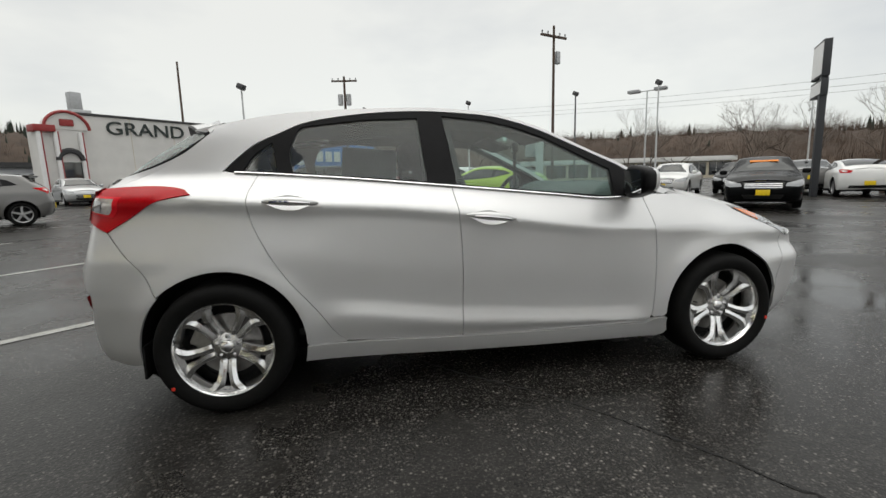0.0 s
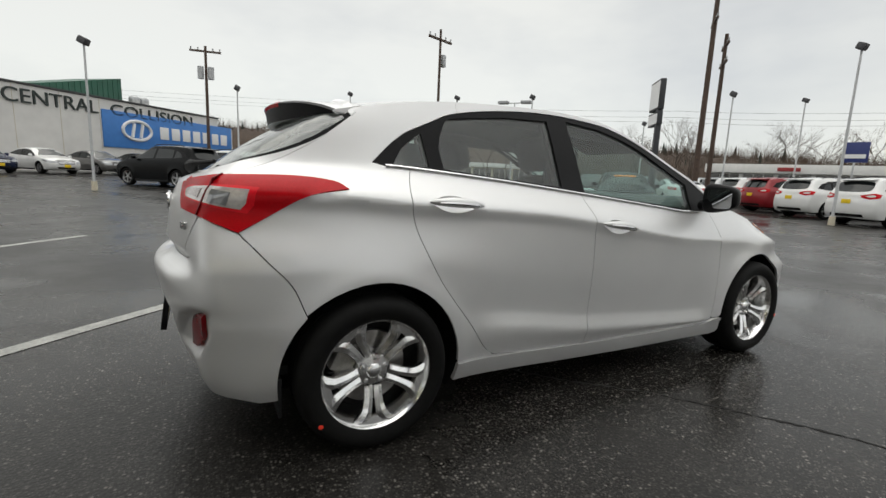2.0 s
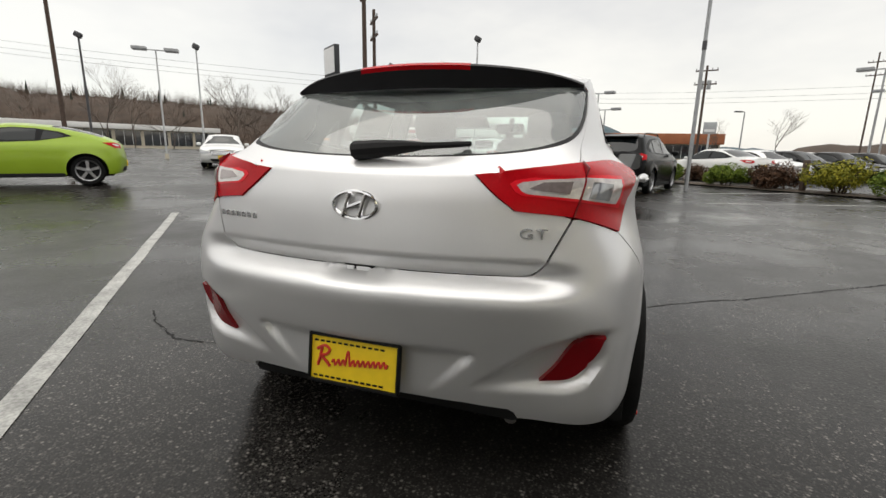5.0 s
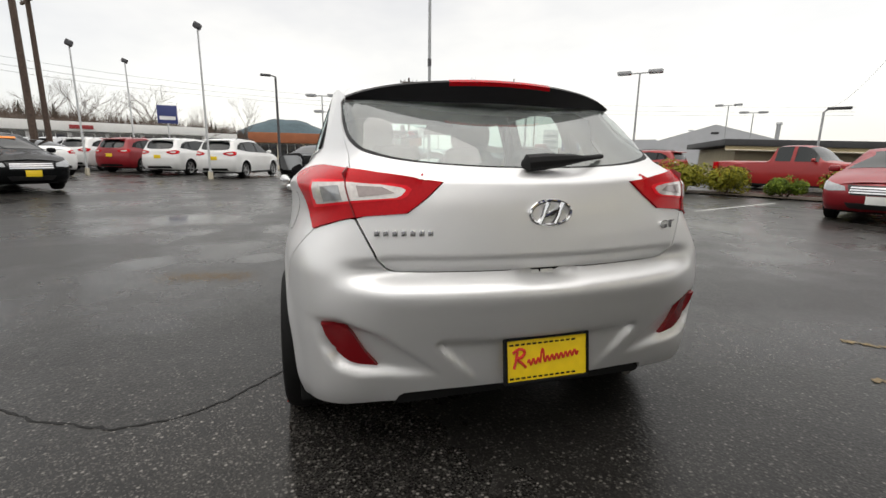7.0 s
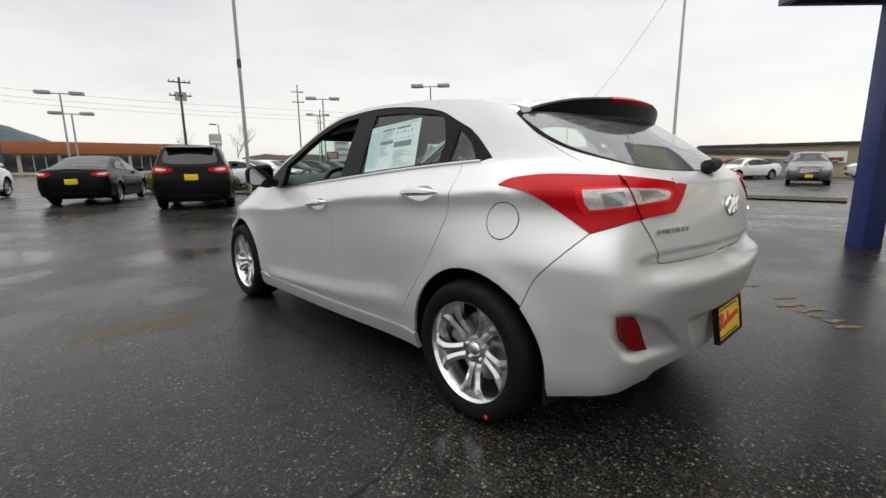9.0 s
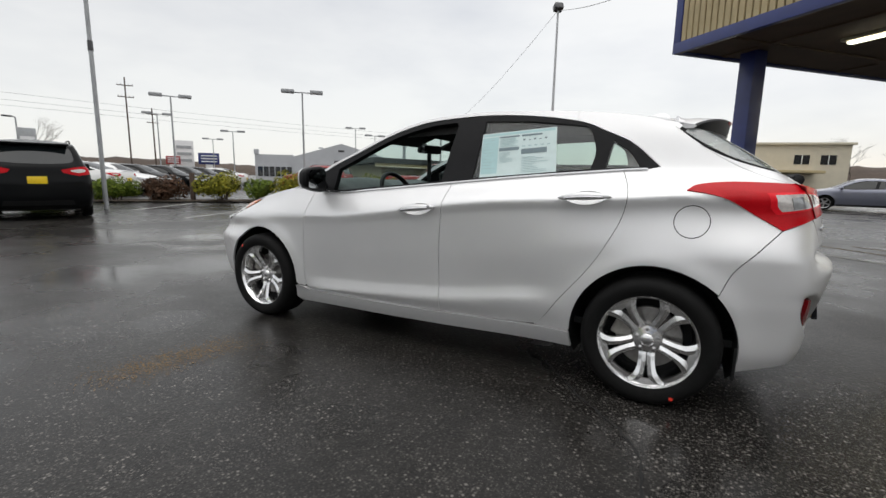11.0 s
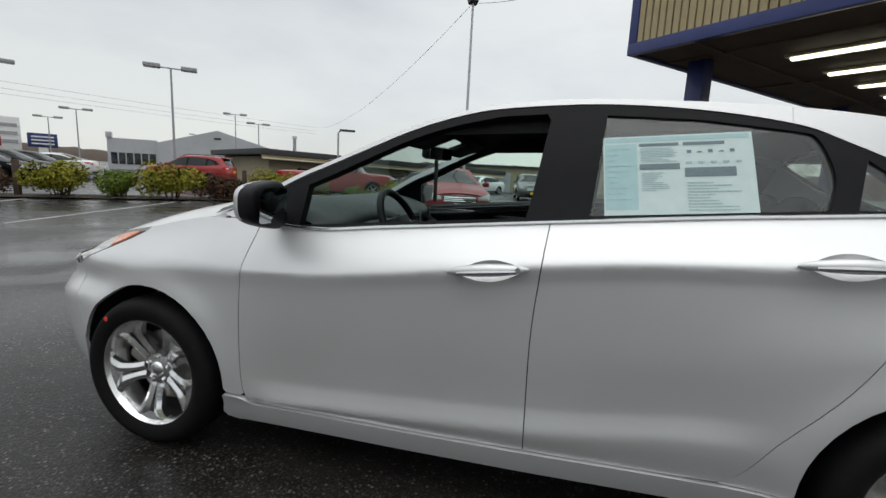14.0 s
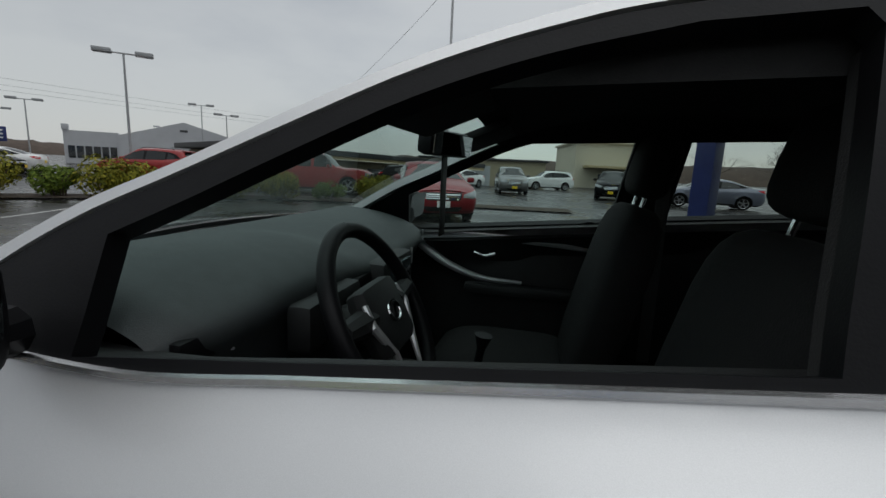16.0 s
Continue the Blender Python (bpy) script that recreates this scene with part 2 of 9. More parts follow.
def lathe_bm(profile, steps=48, axis="y", closed=False):
    """Turns a profile of (radius, along) round an axis."""
    bm = bmesh.new()
    rings = []
    for k in range(steps):
        a = 2 * math.pi * k / steps
        c, s = math.cos(a), math.sin(a)
        rings.append([bm.verts.new((r * c, h, r * s) if axis == "y" else (r * c, r * s, h)) for r, h in profile])
    n = len(profile)
    for k in range(steps):
        a, b = rings[k], rings[(k + 1) % steps]
        for i in range(n if closed else n - 1):
            j = (i + 1) % n
            bm.faces.new((a[i], a[j], b[j], b[i]))
    bmesh.ops.remove_doubles(bm, verts=bm.verts, dist=1e-5)
    bmesh.ops.recalc_face_normals(bm, faces=bm.faces)
    return bm


def curve(pts):
    """A smooth monotone curve through (x, y) points, for arrays."""
    xs = np.array([p[0] for p in pts], float)
    ys = np.array([p[1] for p in pts], float)
    h, d = np.diff(xs), np.diff(ys) / np.diff(xs)
    m = np.zeros(len(xs))
    m[0], m[-1] = d[0], d[-1]
    for i in range(1, len(xs) - 1):
        if d[i - 1] * d[i] > 0:
            w1, w2 = 2 * h[i] + h[i - 1], h[i] + 2 * h[i - 1]
            m[i] = (w1 + w2) / (w1 / d[i - 1] + w2 / d[i])

    def f(x):
        x = np.asarray(x, float)
        i = np.clip(np.searchsorted(xs, x) - 1, 0, len(xs) - 2)
        t = np.clip((x - xs[i]) / h[i], 0, 1)
        v = (2 * t**3 - 3 * t**2 + 1) * ys[i] + (t**3 - 2 * t**2 + t) * h[i] * m[i] + (-2 * t**3 + 3 * t**2) * ys[i + 1] + (t**3 - t**2) * h[i] * m[i + 1]
        return np.where(x < xs[0], ys[0] + (x - xs[0]) * m[0] * 0.5, np.where(x > xs[-1], ys[-1] + (x - xs[-1]) * m[-1] * 0.5, v))
    return f


def spline(pts, n=8):
    """An open smooth line through points of any dimension (Catmull-Rom)."""
    p = [np.array(q, float) for q in pts]
    if len(p) < 3:
        return [tuple(p[0] + (p[1] - p[0]) * k / n) for k in range(n + 1)] if len(p) == 2 else [tuple(p[0])]
    q = [2 * p[0] - p[1]] + p + [2 * p[-1] - p[-2]]
    out = []
    for i in range(1, len(q) - 2):
        for k in range(n):
            t = k / n
            out.append(tuple(0.5 * (2 * q[i] + (q[i + 1] - q[i - 1]) * t + (2 * q[i - 1] - 5 * q[i] + 4 * q[i + 1] - q[i + 2]) * t * t + (3 * q[i] - q[i - 1] - 3 * q[i + 1] + q[i + 2]) * t**3)))
    out.append(tuple(p[-1]))
    return out


def inside(px, pz, loops):
    """Even-odd test of points against closed loops."""
    r = np.zeros(len(px), bool)
    for L in loops:
        a = np.array(L)
        b = np.roll(a, -1, 0)
        for (x0, y0), (x1, y1) in zip(a, b):
            if y0 == y1:
                continue
            c = ((y0 <= pz) & (pz < y1)) | ((y1 <= pz) & (pz < y0))
            r ^= c & (px < x0 + (pz - y0) * (x1 - x0) / (y1 - y0))
    return r


def finer(loop, step):
    out = []
    for (a, b), (c, d) in zip(loop, loop[1:] + loop[:1]):
        n = max(1, int(math.ceil(math.hypot(c - a, d - b) / step)))
        out += [(a + (c - a) * k / n, b + (d - b) * k / n) for k in range(n)]
    clean = []
    for p in out:
        if not clean or math.hypot(p[0] - clean[-1][0], p[1] - clean[-1][1]) > 1e-4:
            clean.append(p)
    return clean


from mathutils.geometry import delaunay_2d_cdt


def fill(loops, step, lines=()):
    """A plane mesh of even triangles that fills closed loops (the later ones are holes) and follows crease lines."""
    loops = [finer(list(L), step) for L in loops]
    pts, edges = [], []
    for L in loops:
        o = len(pts)
        pts += L
        edges += [(o + i, o + (i + 1) % len(L)) for i in range(len(L))]
    a = np.array(pts)
    for L in lines:
        q = np.array(L)
        ok = inside(q[:, 0], q[:, 1], loops)
        ok &= np.min(np.hypot(q[:, None, 0] - a[None, :, 0], q[:, None, 1] - a[None, :, 1]), axis=1) > step * 0.3
        last = None
        for i in range(len(q)):
            if ok[i]:
                pts.append((float(q[i, 0]), float(q[i, 1])))
                if last == i - 1 and last is not None:
                    edges.append((len(pts) - 2, len(pts) - 1))
                last = i
    a = np.array(pts)
    x0, z0 = a.min(0)
    x1, z1 = a.max(0)
    gx, gz = np.meshgrid(np.arange(x0 + step / 2, x1, step), np.arange(z0 + step / 2, z1, step * 0.87))
    gx = gx + (np.arange(gx.shape[0]) % 2)[:, None] * step / 2
    gx, gz = gx.ravel(), gz.ravel()
    keep = inside(gx, gz, loops)
    gx, gz = gx[keep], gz[keep]
    if len(gx):
        d = np.min(np.hypot(gx[:, None] - a[None, :, 0], gz[:, None] - a[None, :, 1]), axis=1)
        gx, gz = gx[d > step * 0.45], gz[d > step * 0.45]
    n_border = len(pts)
    pts = pts + list(zip(gx, gz))
    v, e, f, *_ = delaunay_2d_cdt([Vector(p) for p in pts], edges, [], 0, 1e-6)
    v = np.array([(p[0], p[1]) for p in v])
    f = [t for t in f if len(t) == 3]
    c = np.array([v[list(t)].mean(0) for t in f])
    ok = inside(c[:, 0], c[:, 1], loops)
    return v, [t for t, k in zip(f, ok) if k]


def skin(name, loops, surf, material, parent=None, step=0.035, off=0.0, thick=0.014, flip=False, label="", smooth=40, mirror=False, lines=()):
    """A panel: closed loops in a surface's own coordinates, laid on it, with a turned-in edge of some depth."""
    v, faces = fill(loops, step, lines)
    e = 1e-3
    p = surf(v[:, 0], v[:, 1])
    du = surf(v[:, 0] + e, v[:, 1]) - surf(v[:, 0] - e, v[:, 1])
    dv = surf(v[:, 0], v[:, 1] + e) - surf(v[:, 0], v[:, 1] - e)
    n = np.cross(du, dv)
    n /= np.maximum(np.linalg.norm(n, axis=1), 1e-12)[:, None]
    if flip:
        n = -n
    p = p + n * off
    if mirror:
        p = p * np.array([1, -1, 1])
        n = n * np.array([1, -1, 1])
    bm = bmesh.new()
    vs = [bm.verts.new(q) for q in p]
    for t in faces:
        a, b, c = (vs[i] for i in t)
        g = (b.co - a.co).cross(c.co - a.co)
        fl = g.dot(Vector(n[t[0]])) < 0
        try:
            bm.faces.new((a, c, b) if fl else (a, b, c))
        except ValueError:
            pass
    bm.verts.index_update()
    if thick:
        border = [ed for ed in bm.edges if len(ed.link_faces) == 1]
        low = {}
        for ed in border:
            for q in ed.verts:
                if q not in low:
                    low[q] = bm.verts.new(q.co - Vector(n[q.index]) * thick)
        for ed in border:
            lp = ed.link_loops[0]
            a, b = lp.vert, lp.link_loop_next.vert
            try:
                bm.faces.new((b, a, low[a], low[b]))
            except ValueError:
                pass
    for q in [q for q in bm.verts if not q.link_faces]:
        bm.verts.remove(q)
    return part(name, bm, material, parent, label, smooth)

# ---- the silver hatchback: its outer surface ----
HUB_X, HUB_Z, ARCH_R = 1.325, 0.31, 0.368
c_char_z = curve([(-2.1, 1.0), (-1.44, 1.0), (-1.17, 0.98), (-0.51, 0.94), (-0.15, 0.90), (0.34, 0.83), (0.6, 0.80), (1.2, 0.77), (2.0, 0.70)])
c_char_y = curve([(-2.2, 0.62), (-1.95, 0.68), (-1.75, 0.755), (-1.44, 0.812), (-1.1, 0.843), (-0.5, 0.859), (0.0, 0.864), (0.5, 0.865), (0.9, 0.864), (1.3, 0.862), (1.55, 0.82), (1.8, 0.74), (2.2, 0.6)])
c_fade = curve([(-2.2, 0.6), (-1.2, 1.0), (0.2, 1.0), (0.7, 0.0), (2.2, 0.0)])
c_belt_z = curve([(-2.1, 1.09), (-1.6, 1.12), (-1.3, 1.118), (-0.86, 1.09), (-0.32, 1.04), (0.0, 1.008), (0.37, 0.97), (0.63, 0.946), (0.93, 0.955), (1.1, 0.95), (1.25, 0.925), (1.4, 0.890), (1.6, 0.848), (1.8, 0.795), (2.2, 0.69)])
c_belt_y = curve([(-2.1, 0.50), (-1.9, 0.56), (-1.7, 0.615), (-1.5, 0.662), (-1.3, 0.70), (-0.86, 0.733), (-0.3, 0.755), (0.2, 0.768), (0.63, 0.776), (0.93, 0.772), (1.1, 0.757), (1.3, 0.733), (1.5, 0.705), (1.7, 0.655), (1.9, 0.59), (2.2, 0.48)])
c_mid_y = curve([(-2.2, 0.69), (-2.0, 0.755), (-1.8, 0.812), (-1.6, 0.846), (-1.25, 0.858), (-0.95, 0.856), (-0.6, 0.850), (0.0, 0.848), (0.5, 0.853), (0.9, 0.862), (1.2, 0.868), (1.6, 0.845), (1.85, 0.79), (2.2, 0.68)])
c_sill_z = curve([(-2.2, 0.31), (-0.78, 0.295), (-0.144, 0.273), (0.3, 0.264), (0.86, 0.262), (2.2, 0.25)])
c_low_z = curve([(-2.2, 0.51), (-0.82, 0.476), (-0.19, 0.396), (0.86, 0.334), (2.2, 0.334)])
c_lowfade = curve([(-2.2, 0.0), (-1.0, 0.15), (-0.7, 1.0), (0.7, 1.0), (0.95, 0.1), (2.2, 0.0)])


def side_y(x, z):
    """Half width of the body at a place along it and a height."""
    zc, yc, zb, yb = c_char_z(x), c_char_y(x), c_belt_z(x), c_belt_y(x)
    f, zs, zl, ym, lf = c_fade(x), c_sill_z(x), c_low_z(x), c_mid_y(x), c_lowfade(x)
    Z = [zs - 0.17, zs - 0.12, zs - 0.055, zs + 0.004, zl - 0.050, zl - 0.002, zl + 0.035, zl + 0.22, zc - 0.06, zc - 0.004, zc + 0.004, zb - 0.012, zb + 0.012, zb + 0.20, zb + 0.5]
    Y = [ym - 0.12, ym - 0.055, ym - 0.028, ym - 0.014, ym - 0.006 + 0.010 * lf, ym - 0.002 - 0.002 * lf, ym - 0.009 * lf, ym - 0.001 * lf, yc - 0.004 - 0.004 * f, yc, yc - 0.003, yb + 0.004, yb - 0.008, yb - 0.072, yb - 0.19]
    Z, Y = np.array([np.broadcast_to(a, np.shape(z)) for a in Z], float), np.array([np.broadcast_to(a, np.shape(z)) for a in Y], float)
    for k in range(1, len(Z)):
        Z[k] = np.maximum(Z[k], Z[k - 1] + 0.004)
    h, d = np.diff(Z, axis=0), np.diff(Y, axis=0) / np.diff(Z, axis=0)
    m = np.zeros_like(Z)
    m[0], m[-1] = d[0], d[-1]
    a, b = d[:-1], d[1:]
    same = a * b > 0
    m[1:-1] = np.where(same, 2 * a * b / np.where(same, a + b, 1), 0)
    y = Y[0] + (z - Z[0]) * m[0]
    for k in range(len(Z) - 1):
        t = np.clip((z - Z[k]) / h[k], 0, 1)
        v = (2 * t**3 - 3 * t**2 + 1) * Y[k] + (t**3 - 2 * t**2 + t) * h[k] * m[k] + (-2 * t**3 + 3 * t**2) * Y[k + 1] + (t**3 - t**2) * h[k] * m[k + 1]
        y = np.where(z >= Z[k], v, y)
    y = np.where(z > Z[-1], Y[-1] + (z - Z[-1]) * m[-1], y)
    for hx in (-HUB_X, HUB_X):
        r = np.hypot(x - hx, z - HUB_Z)
        y = y + 0.012 * np.exp(-(((r - ARCH_R) / 0.060) ** 2)) * (r > ARCH_R - 0.05) + 0.012 * (r <= ARCH_R - 0.05)
    return y


c_rear = curve([(0.12, -1.86), (0.2, -1.95), (0.27, -1.995), (0.34, -2.022), (0.50, -2.066), (0.60, -2.091), (0.672, -2.104), (0.692, -2.098), (0.710, -2.068), (0.724, -2.042), (0.738, -2.026), (0.748, -2.026), (0.779, -2.046), (0.787, -2.050), (0.797, -2.049), (0.93, -2.030), (1.0, -2.006), (1.03, -1.99), (1.045, -1.955), (1.06, -1.925), (1.14, -1.815), (1.22, -1.70), (1.30, -1.565), (1.36, -1.45), (1.42, -1.33)])
c_rear_side = curve([(0.12, -1.86), (0.2, -1.95), (0.26, -2.02), (0.34, -2.055), (0.52, -2.072), (0.62, -2.080), (0.72, -2.068), (0.80, -2.05), (0.93, -2.026), (1.0, -2.006), (1.03, -1.99), (1.045, -1.955), (1.06, -1.925), (1.14, -1.815), (1.22, -1.70), (1.30, -1.565), (1.36, -1.45), (1.42, -1.33)])
c_front = curve([(0.12, 1.85), (0.2, 1.98), (0.3, 2.10), (0.45, 2.17), (0.6, 2.19), (0.7, 2.17), (0.78, 2.11), (0.85, 1.99), (0.93, 1.75), (1.1, 1.3), (1.4, 0.9)])


def smax(a, b, k):
    return 0.5 * (a + b + np.sqrt((a - b) ** 2 + k * k))


def solid(x, y, z):
    """Below nought inside the body, above it outside."""
    ay = np.abs(y)
    bump = np.interp(z, [0.0, 0.66, 0.80, 1.02, 1.04], [0.235, 0.235, 0.24, 0.24, 0.16])
    ledge = np.clip((ay - 0.50) / 0.22, 0, 1)
    ledge = ledge * ledge * (3 - 2 * ledge)
    rear = c_rear(z) * (1 - ledge) + c_rear_side(z) * ledge + bump * y * y - x
    # the plate's hollow, deepest along its upper edge, and the leaf-shaped hollows that hold the rear reflectors
    edge = 0.368 - 0.95 * np.clip(0.500 - z, 0, 1)
    rear = rear + 0.026 * np.clip((z - 0.345) / 0.15, 0, 1) / (1 + np.exp((ay - edge) / 0.005)) / (1 + np.exp((z - 0.508) / 0.004))
    hi_ = np.interp(ay, [0.33, 0.454, 0.56, 0.67, 0.75], [0.378, 0.473, 0.548, 0.590, 0.598])
    lo_ = np.interp(ay, [0.33, 0.463, 0.627, 0.691, 0.737, 0.75], [0.368, 0.372, 0.386, 0.412, 0.470, 0.52])
    deep = 0.036 * np.interp(ay, [0.33, 0.56, 0.69, 0.75], [0.0, 0.85, 1.0, 0.15])
    up_ = np.clip((hi_ - z) / 0.018, 0, 1)
    dn_ = np.clip((z - lo_) / 0.048, 0, 1)
    rear = rear + deep * up_ * up_ * (3 - 2 * up_) * dn_ * dn_ * (3 - 2 * dn_)
    # the grip hollow under the tailgate's lip
    rear = rear + 0.03 * np.exp(-((ay / 0.10) ** 4) - ((z - 0.722) / 0.018) ** 2)
    front = x - (c_front(z) - 0.30 * y * y)
    kk = np.where(z < 1.03, 0.075, 0.05)
    s = smax(ay - side_y(x, z), rear, kk)
    return smax(s, front, 0.12) - 0.0


AX_R, AX_F, AX_S = -1.15, 1.2, 0.9
S_REAR = AX_R - AX_S * math.pi / 2


def body(s, z):
    """The outer surface: along the sides s is x; past the two axes it bends round the ends."""
    s, z = np.asarray(s, float), np.asarray(z, float)
    ox = np.clip(s, AX_R, AX_F)
    ph = np.where(s < AX_R, (AX_R - s) / AX_S, np.where(s > AX_F, (s - AX_F) / AX_S, 0))
    dx, dy = np.where(s < AX_R, -np.sin(ph), np.sin(ph)), np.cos(ph)
    lo, hi = np.full(s.shape, 0.05), np.full(s.shape, 1.6)
    for _ in range(34):
        mid = (lo + hi) / 2
        out = solid(ox + dx * mid, dy * mid, z) > 0
        hi = np.where(out, mid, hi)
        lo = np.where(out, lo, mid)
    r = (lo + hi) / 2
    return np.stack([ox + dx * r, dy * r, z], axis=-1)


def sz(x, y, z):
    """The surface coordinates of a place on the body."""
    if x < AX_R:
        return (AX_R - AX_S * math.atan2(AX_R - x, y), z)
    if x > AX_F:
        return (AX_F + AX_S * math.atan2(x - AX_F, y), z)
    return (x, z)


def opp(loop):
    """The loop's mirror image across the car's middle, at the rear."""
    return [(2 * S_REAR - s, z) for s, z in loop]


def arc(hx, a0, a1, n=18, r=ARCH_R):
    return [(hx + r * math.cos(radians(a0 + (a1 - a0) * k / n)), HUB_Z + r * math.sin(radians(a0 + (a1 - a0) * k / n))) for k in range(n + 1)]


def bend(pts):
    """Loop points given as side-view x, for the curved ends: their coordinate on the surface."""
    x, z = np.array([p[0] for p in pts], float), np.array([p[1] for p in pts], float)
    y = np.full(len(x), 0.8)
    for _ in range(6):
        s = np.where(x < AX_R, AX_R - AX_S * np.arctan2(AX_R - x, y), np.where(x > AX_F, AX_F + AX_S * np.arctan2(x - AX_F, y), x))
        y = np.maximum(body(s, z)[:, 1], 0.02)
    return list(zip(s.tolist(), z.tolist()))


def skinb(*a, **k):
    """A panel on the body's outer surface, whose face looks outwards."""
    return skin(*a, flip=True, **k)


car = thing("hatchback_car", label="silver five-door hatchback car with alloy wheels, wet from rain", category="car")

# side panels: window outline, doors, wings
DLO_TOP = spline([(-1.352, 1.126), (-1.215, 1.224), (-1.03, 1.312), (-0.90, 1.362), (-0.64, 1.402), (-0.34, 1.417), (-0.02, 1.399), (0.14, 1.368), (0.29, 1.320), (0.44, 1.254), (0.60, 1.181), (0.73, 1.121), (0.85, 1.048), (0.945, 0.968)], 5)
DLO_Z = float(np.interp(-0.89, [p[0] for p in DLO_TOP], [p[1] for p in DLO_TOP]))
DLO_BOT = [(x, float(c_belt_z(x)) + 0.006) for x in np.linspace(0.80, -1.27, 36)]
RAIL = [(-1.40, 1.335), (-1.15, 1.388), (-0.92, 1.416), (-0.64, 1.432), (-0.34, 1.44), (0.0, 1.418), (0.14, 1.388), (0.29, 1.34), (0.44, 1.275), (0.60, 1.20), (0.73, 1.143), (0.85, 1.075), (0.95, 1.015), (1.03, 0.972)]
c_rail = curve(RAIL)
RDOOR = spline([(-1.14, 1.118), (-1.185, 1.02), (-1.178, 0.92), (-1.13, 0.80), (-1.04, 0.64), (-0.90, 0.46), (-0.82, 0.345), (-0.765, 0.300)], 6)
BSHUT = spline([(-0.215, 1.032), (-0.20, 0.88), (-0.185, 0.65), (-0.19, 0.277)], 6)
FSHUT = spline([(0.845, 0.962), (0.872, 0.80), (0.888, 0.61), (0.885, 0.39), (0.872, 0.30), (0.845, 0.265)], 6)
GAP = 0.0017
sill_line = [(x, float(c_sill_z(x))) for x in np.linspace(-0.765, 0.845, 14)]


def shift(pts, dx, dz=0.0):
    return [(a + dx, b + dz) for a, b in pts]


def belt_part(x0, x1, n=48):
    return [(x, float(c_belt_z(x)) - 0.004) for x in np.linspace(x0, x1, n)]


rear_door_loop = shift(RDOOR, GAP) + [p for p in sill_line if -0.76 < p[0] < -0.20] + shift(BSHUT[::-1], -GAP) + belt_part(-0.23, -1.12)
front_door_loop = shift(BSHUT, GAP) + [p for p in sill_line if -0.17 < p[0] < 0.83] + shift(FSHUT[::-1], -GAP) + belt_part(0.83, -0.20)
sill_loop = ([(-0.955, 0.215)] + [(x, float(c_sill_z(x)) - 0.085) for x in np.linspace(-0.90, 0.92, 14)] + [(0.957, 0.19)]
             + arc(HUB_X, 196, 184, 3) + [(0.945, 0.288), (0.885, 0.282)]
             + shift([p for p in sill_line[::-1]], 0, -3 * GAP) + [(-0.785, 0.2915), (-0.955, 0.2915)] + arc(-HUB_X, -4, -15, 4))
fender_loop = (arc(HUB_X, 180, 14) + bend(spline([(1.70, 0.45), (1.755, 0.55), (1.80, 0.64), (1.825, 0.706)], 4))
               + bend(spline([(1.80, 0.720), (1.70, 0.764), (1.58, 0.814), (1.47, 0.866)], 4)) + bend([(x, float(c_belt_z(x)) + 0.006) for x in np.linspace(1.44, 0.96, 9)])
               + [(0.90, 0.962), (0.852, 0.958)] + shift(FSHUT[1:-6], GAP) + [(0.888, 0.290), (0.945, 0.296)])
TL_TIP, TL_BOT, TL_IN, TL_KNEE = sz(-1.425, 0.786, 1.022), sz(-1.805, 0.745, 0.862), sz(-1.972, 0.350, 1.022), sz(-1.982, 0.470, 0.926)
tl_top = spline([TL_TIP, sz(-1.475, 0.755, 1.048), sz(-1.615, 0.71, 1.062), sz(-1.838, 0.634, 1.056), sz(-1.918, 0.532, 1.043), TL_IN], 6)
tl_low = spline([TL_IN, sz(-1.975, 0.40, 0.975), TL_KNEE], 4) + spline([TL_KNEE, sz(-1.937, 0.627, 0.911), sz(-1.87, 0.70, 0.886), TL_BOT], 6)[1:]
tl_out = spline([TL_BOT, sz(-1.70, 0.744, 0.918), sz(-1.591, 0.762, 0.983), sz(-1.51, 0.775, 1.008), TL_TIP], 6)
SPLIT_T, SPLIT_B = sz(-1.843, 0.632, 1.055), sz(-1.937, 0.627, 0.911)
GLASS_CORNER = sz(-1.365, 0.628, 1.305)
# the tailgate's outer edge, from the roof down over the lamp to the lip
gate_up = spline([(GLASS_CORNER[0] + 0.012, 1.325), sz(-1.50, 0.66, 1.225), sz(-1.68, 0.67, 1.13), (SPLIT_T[0], SPLIT_T[1] + 0.004)], 6)
gate_low = [(SPLIT_B[0], SPLIT_B[1] - 0.004), sz(-1.96, 0.605, 0.86), sz(-1.976, 0.574, 0.804), sz(-1.977, 0.556, 0.772)] + spline([sz(-1.977, 0.547, 0.757), sz(-1.978, 0.525, 0.745), sz(-1.99, 0.48, 0.741), sz(-2.007, 0.352, 0.740), sz(-2.02, 0.18, 0.740), (S_REAR, 0.740)], 5)
bumper_line = spline([TL_BOT, sz(-1.745, 0.82, 0.785), sz(-1.66, 0.86, 0.69), sz(-1.605, 0.87, 0.58)], 5)
ang_b = math.degrees(math.atan2(0.58 - HUB_Z, -1.605 + HUB_X))

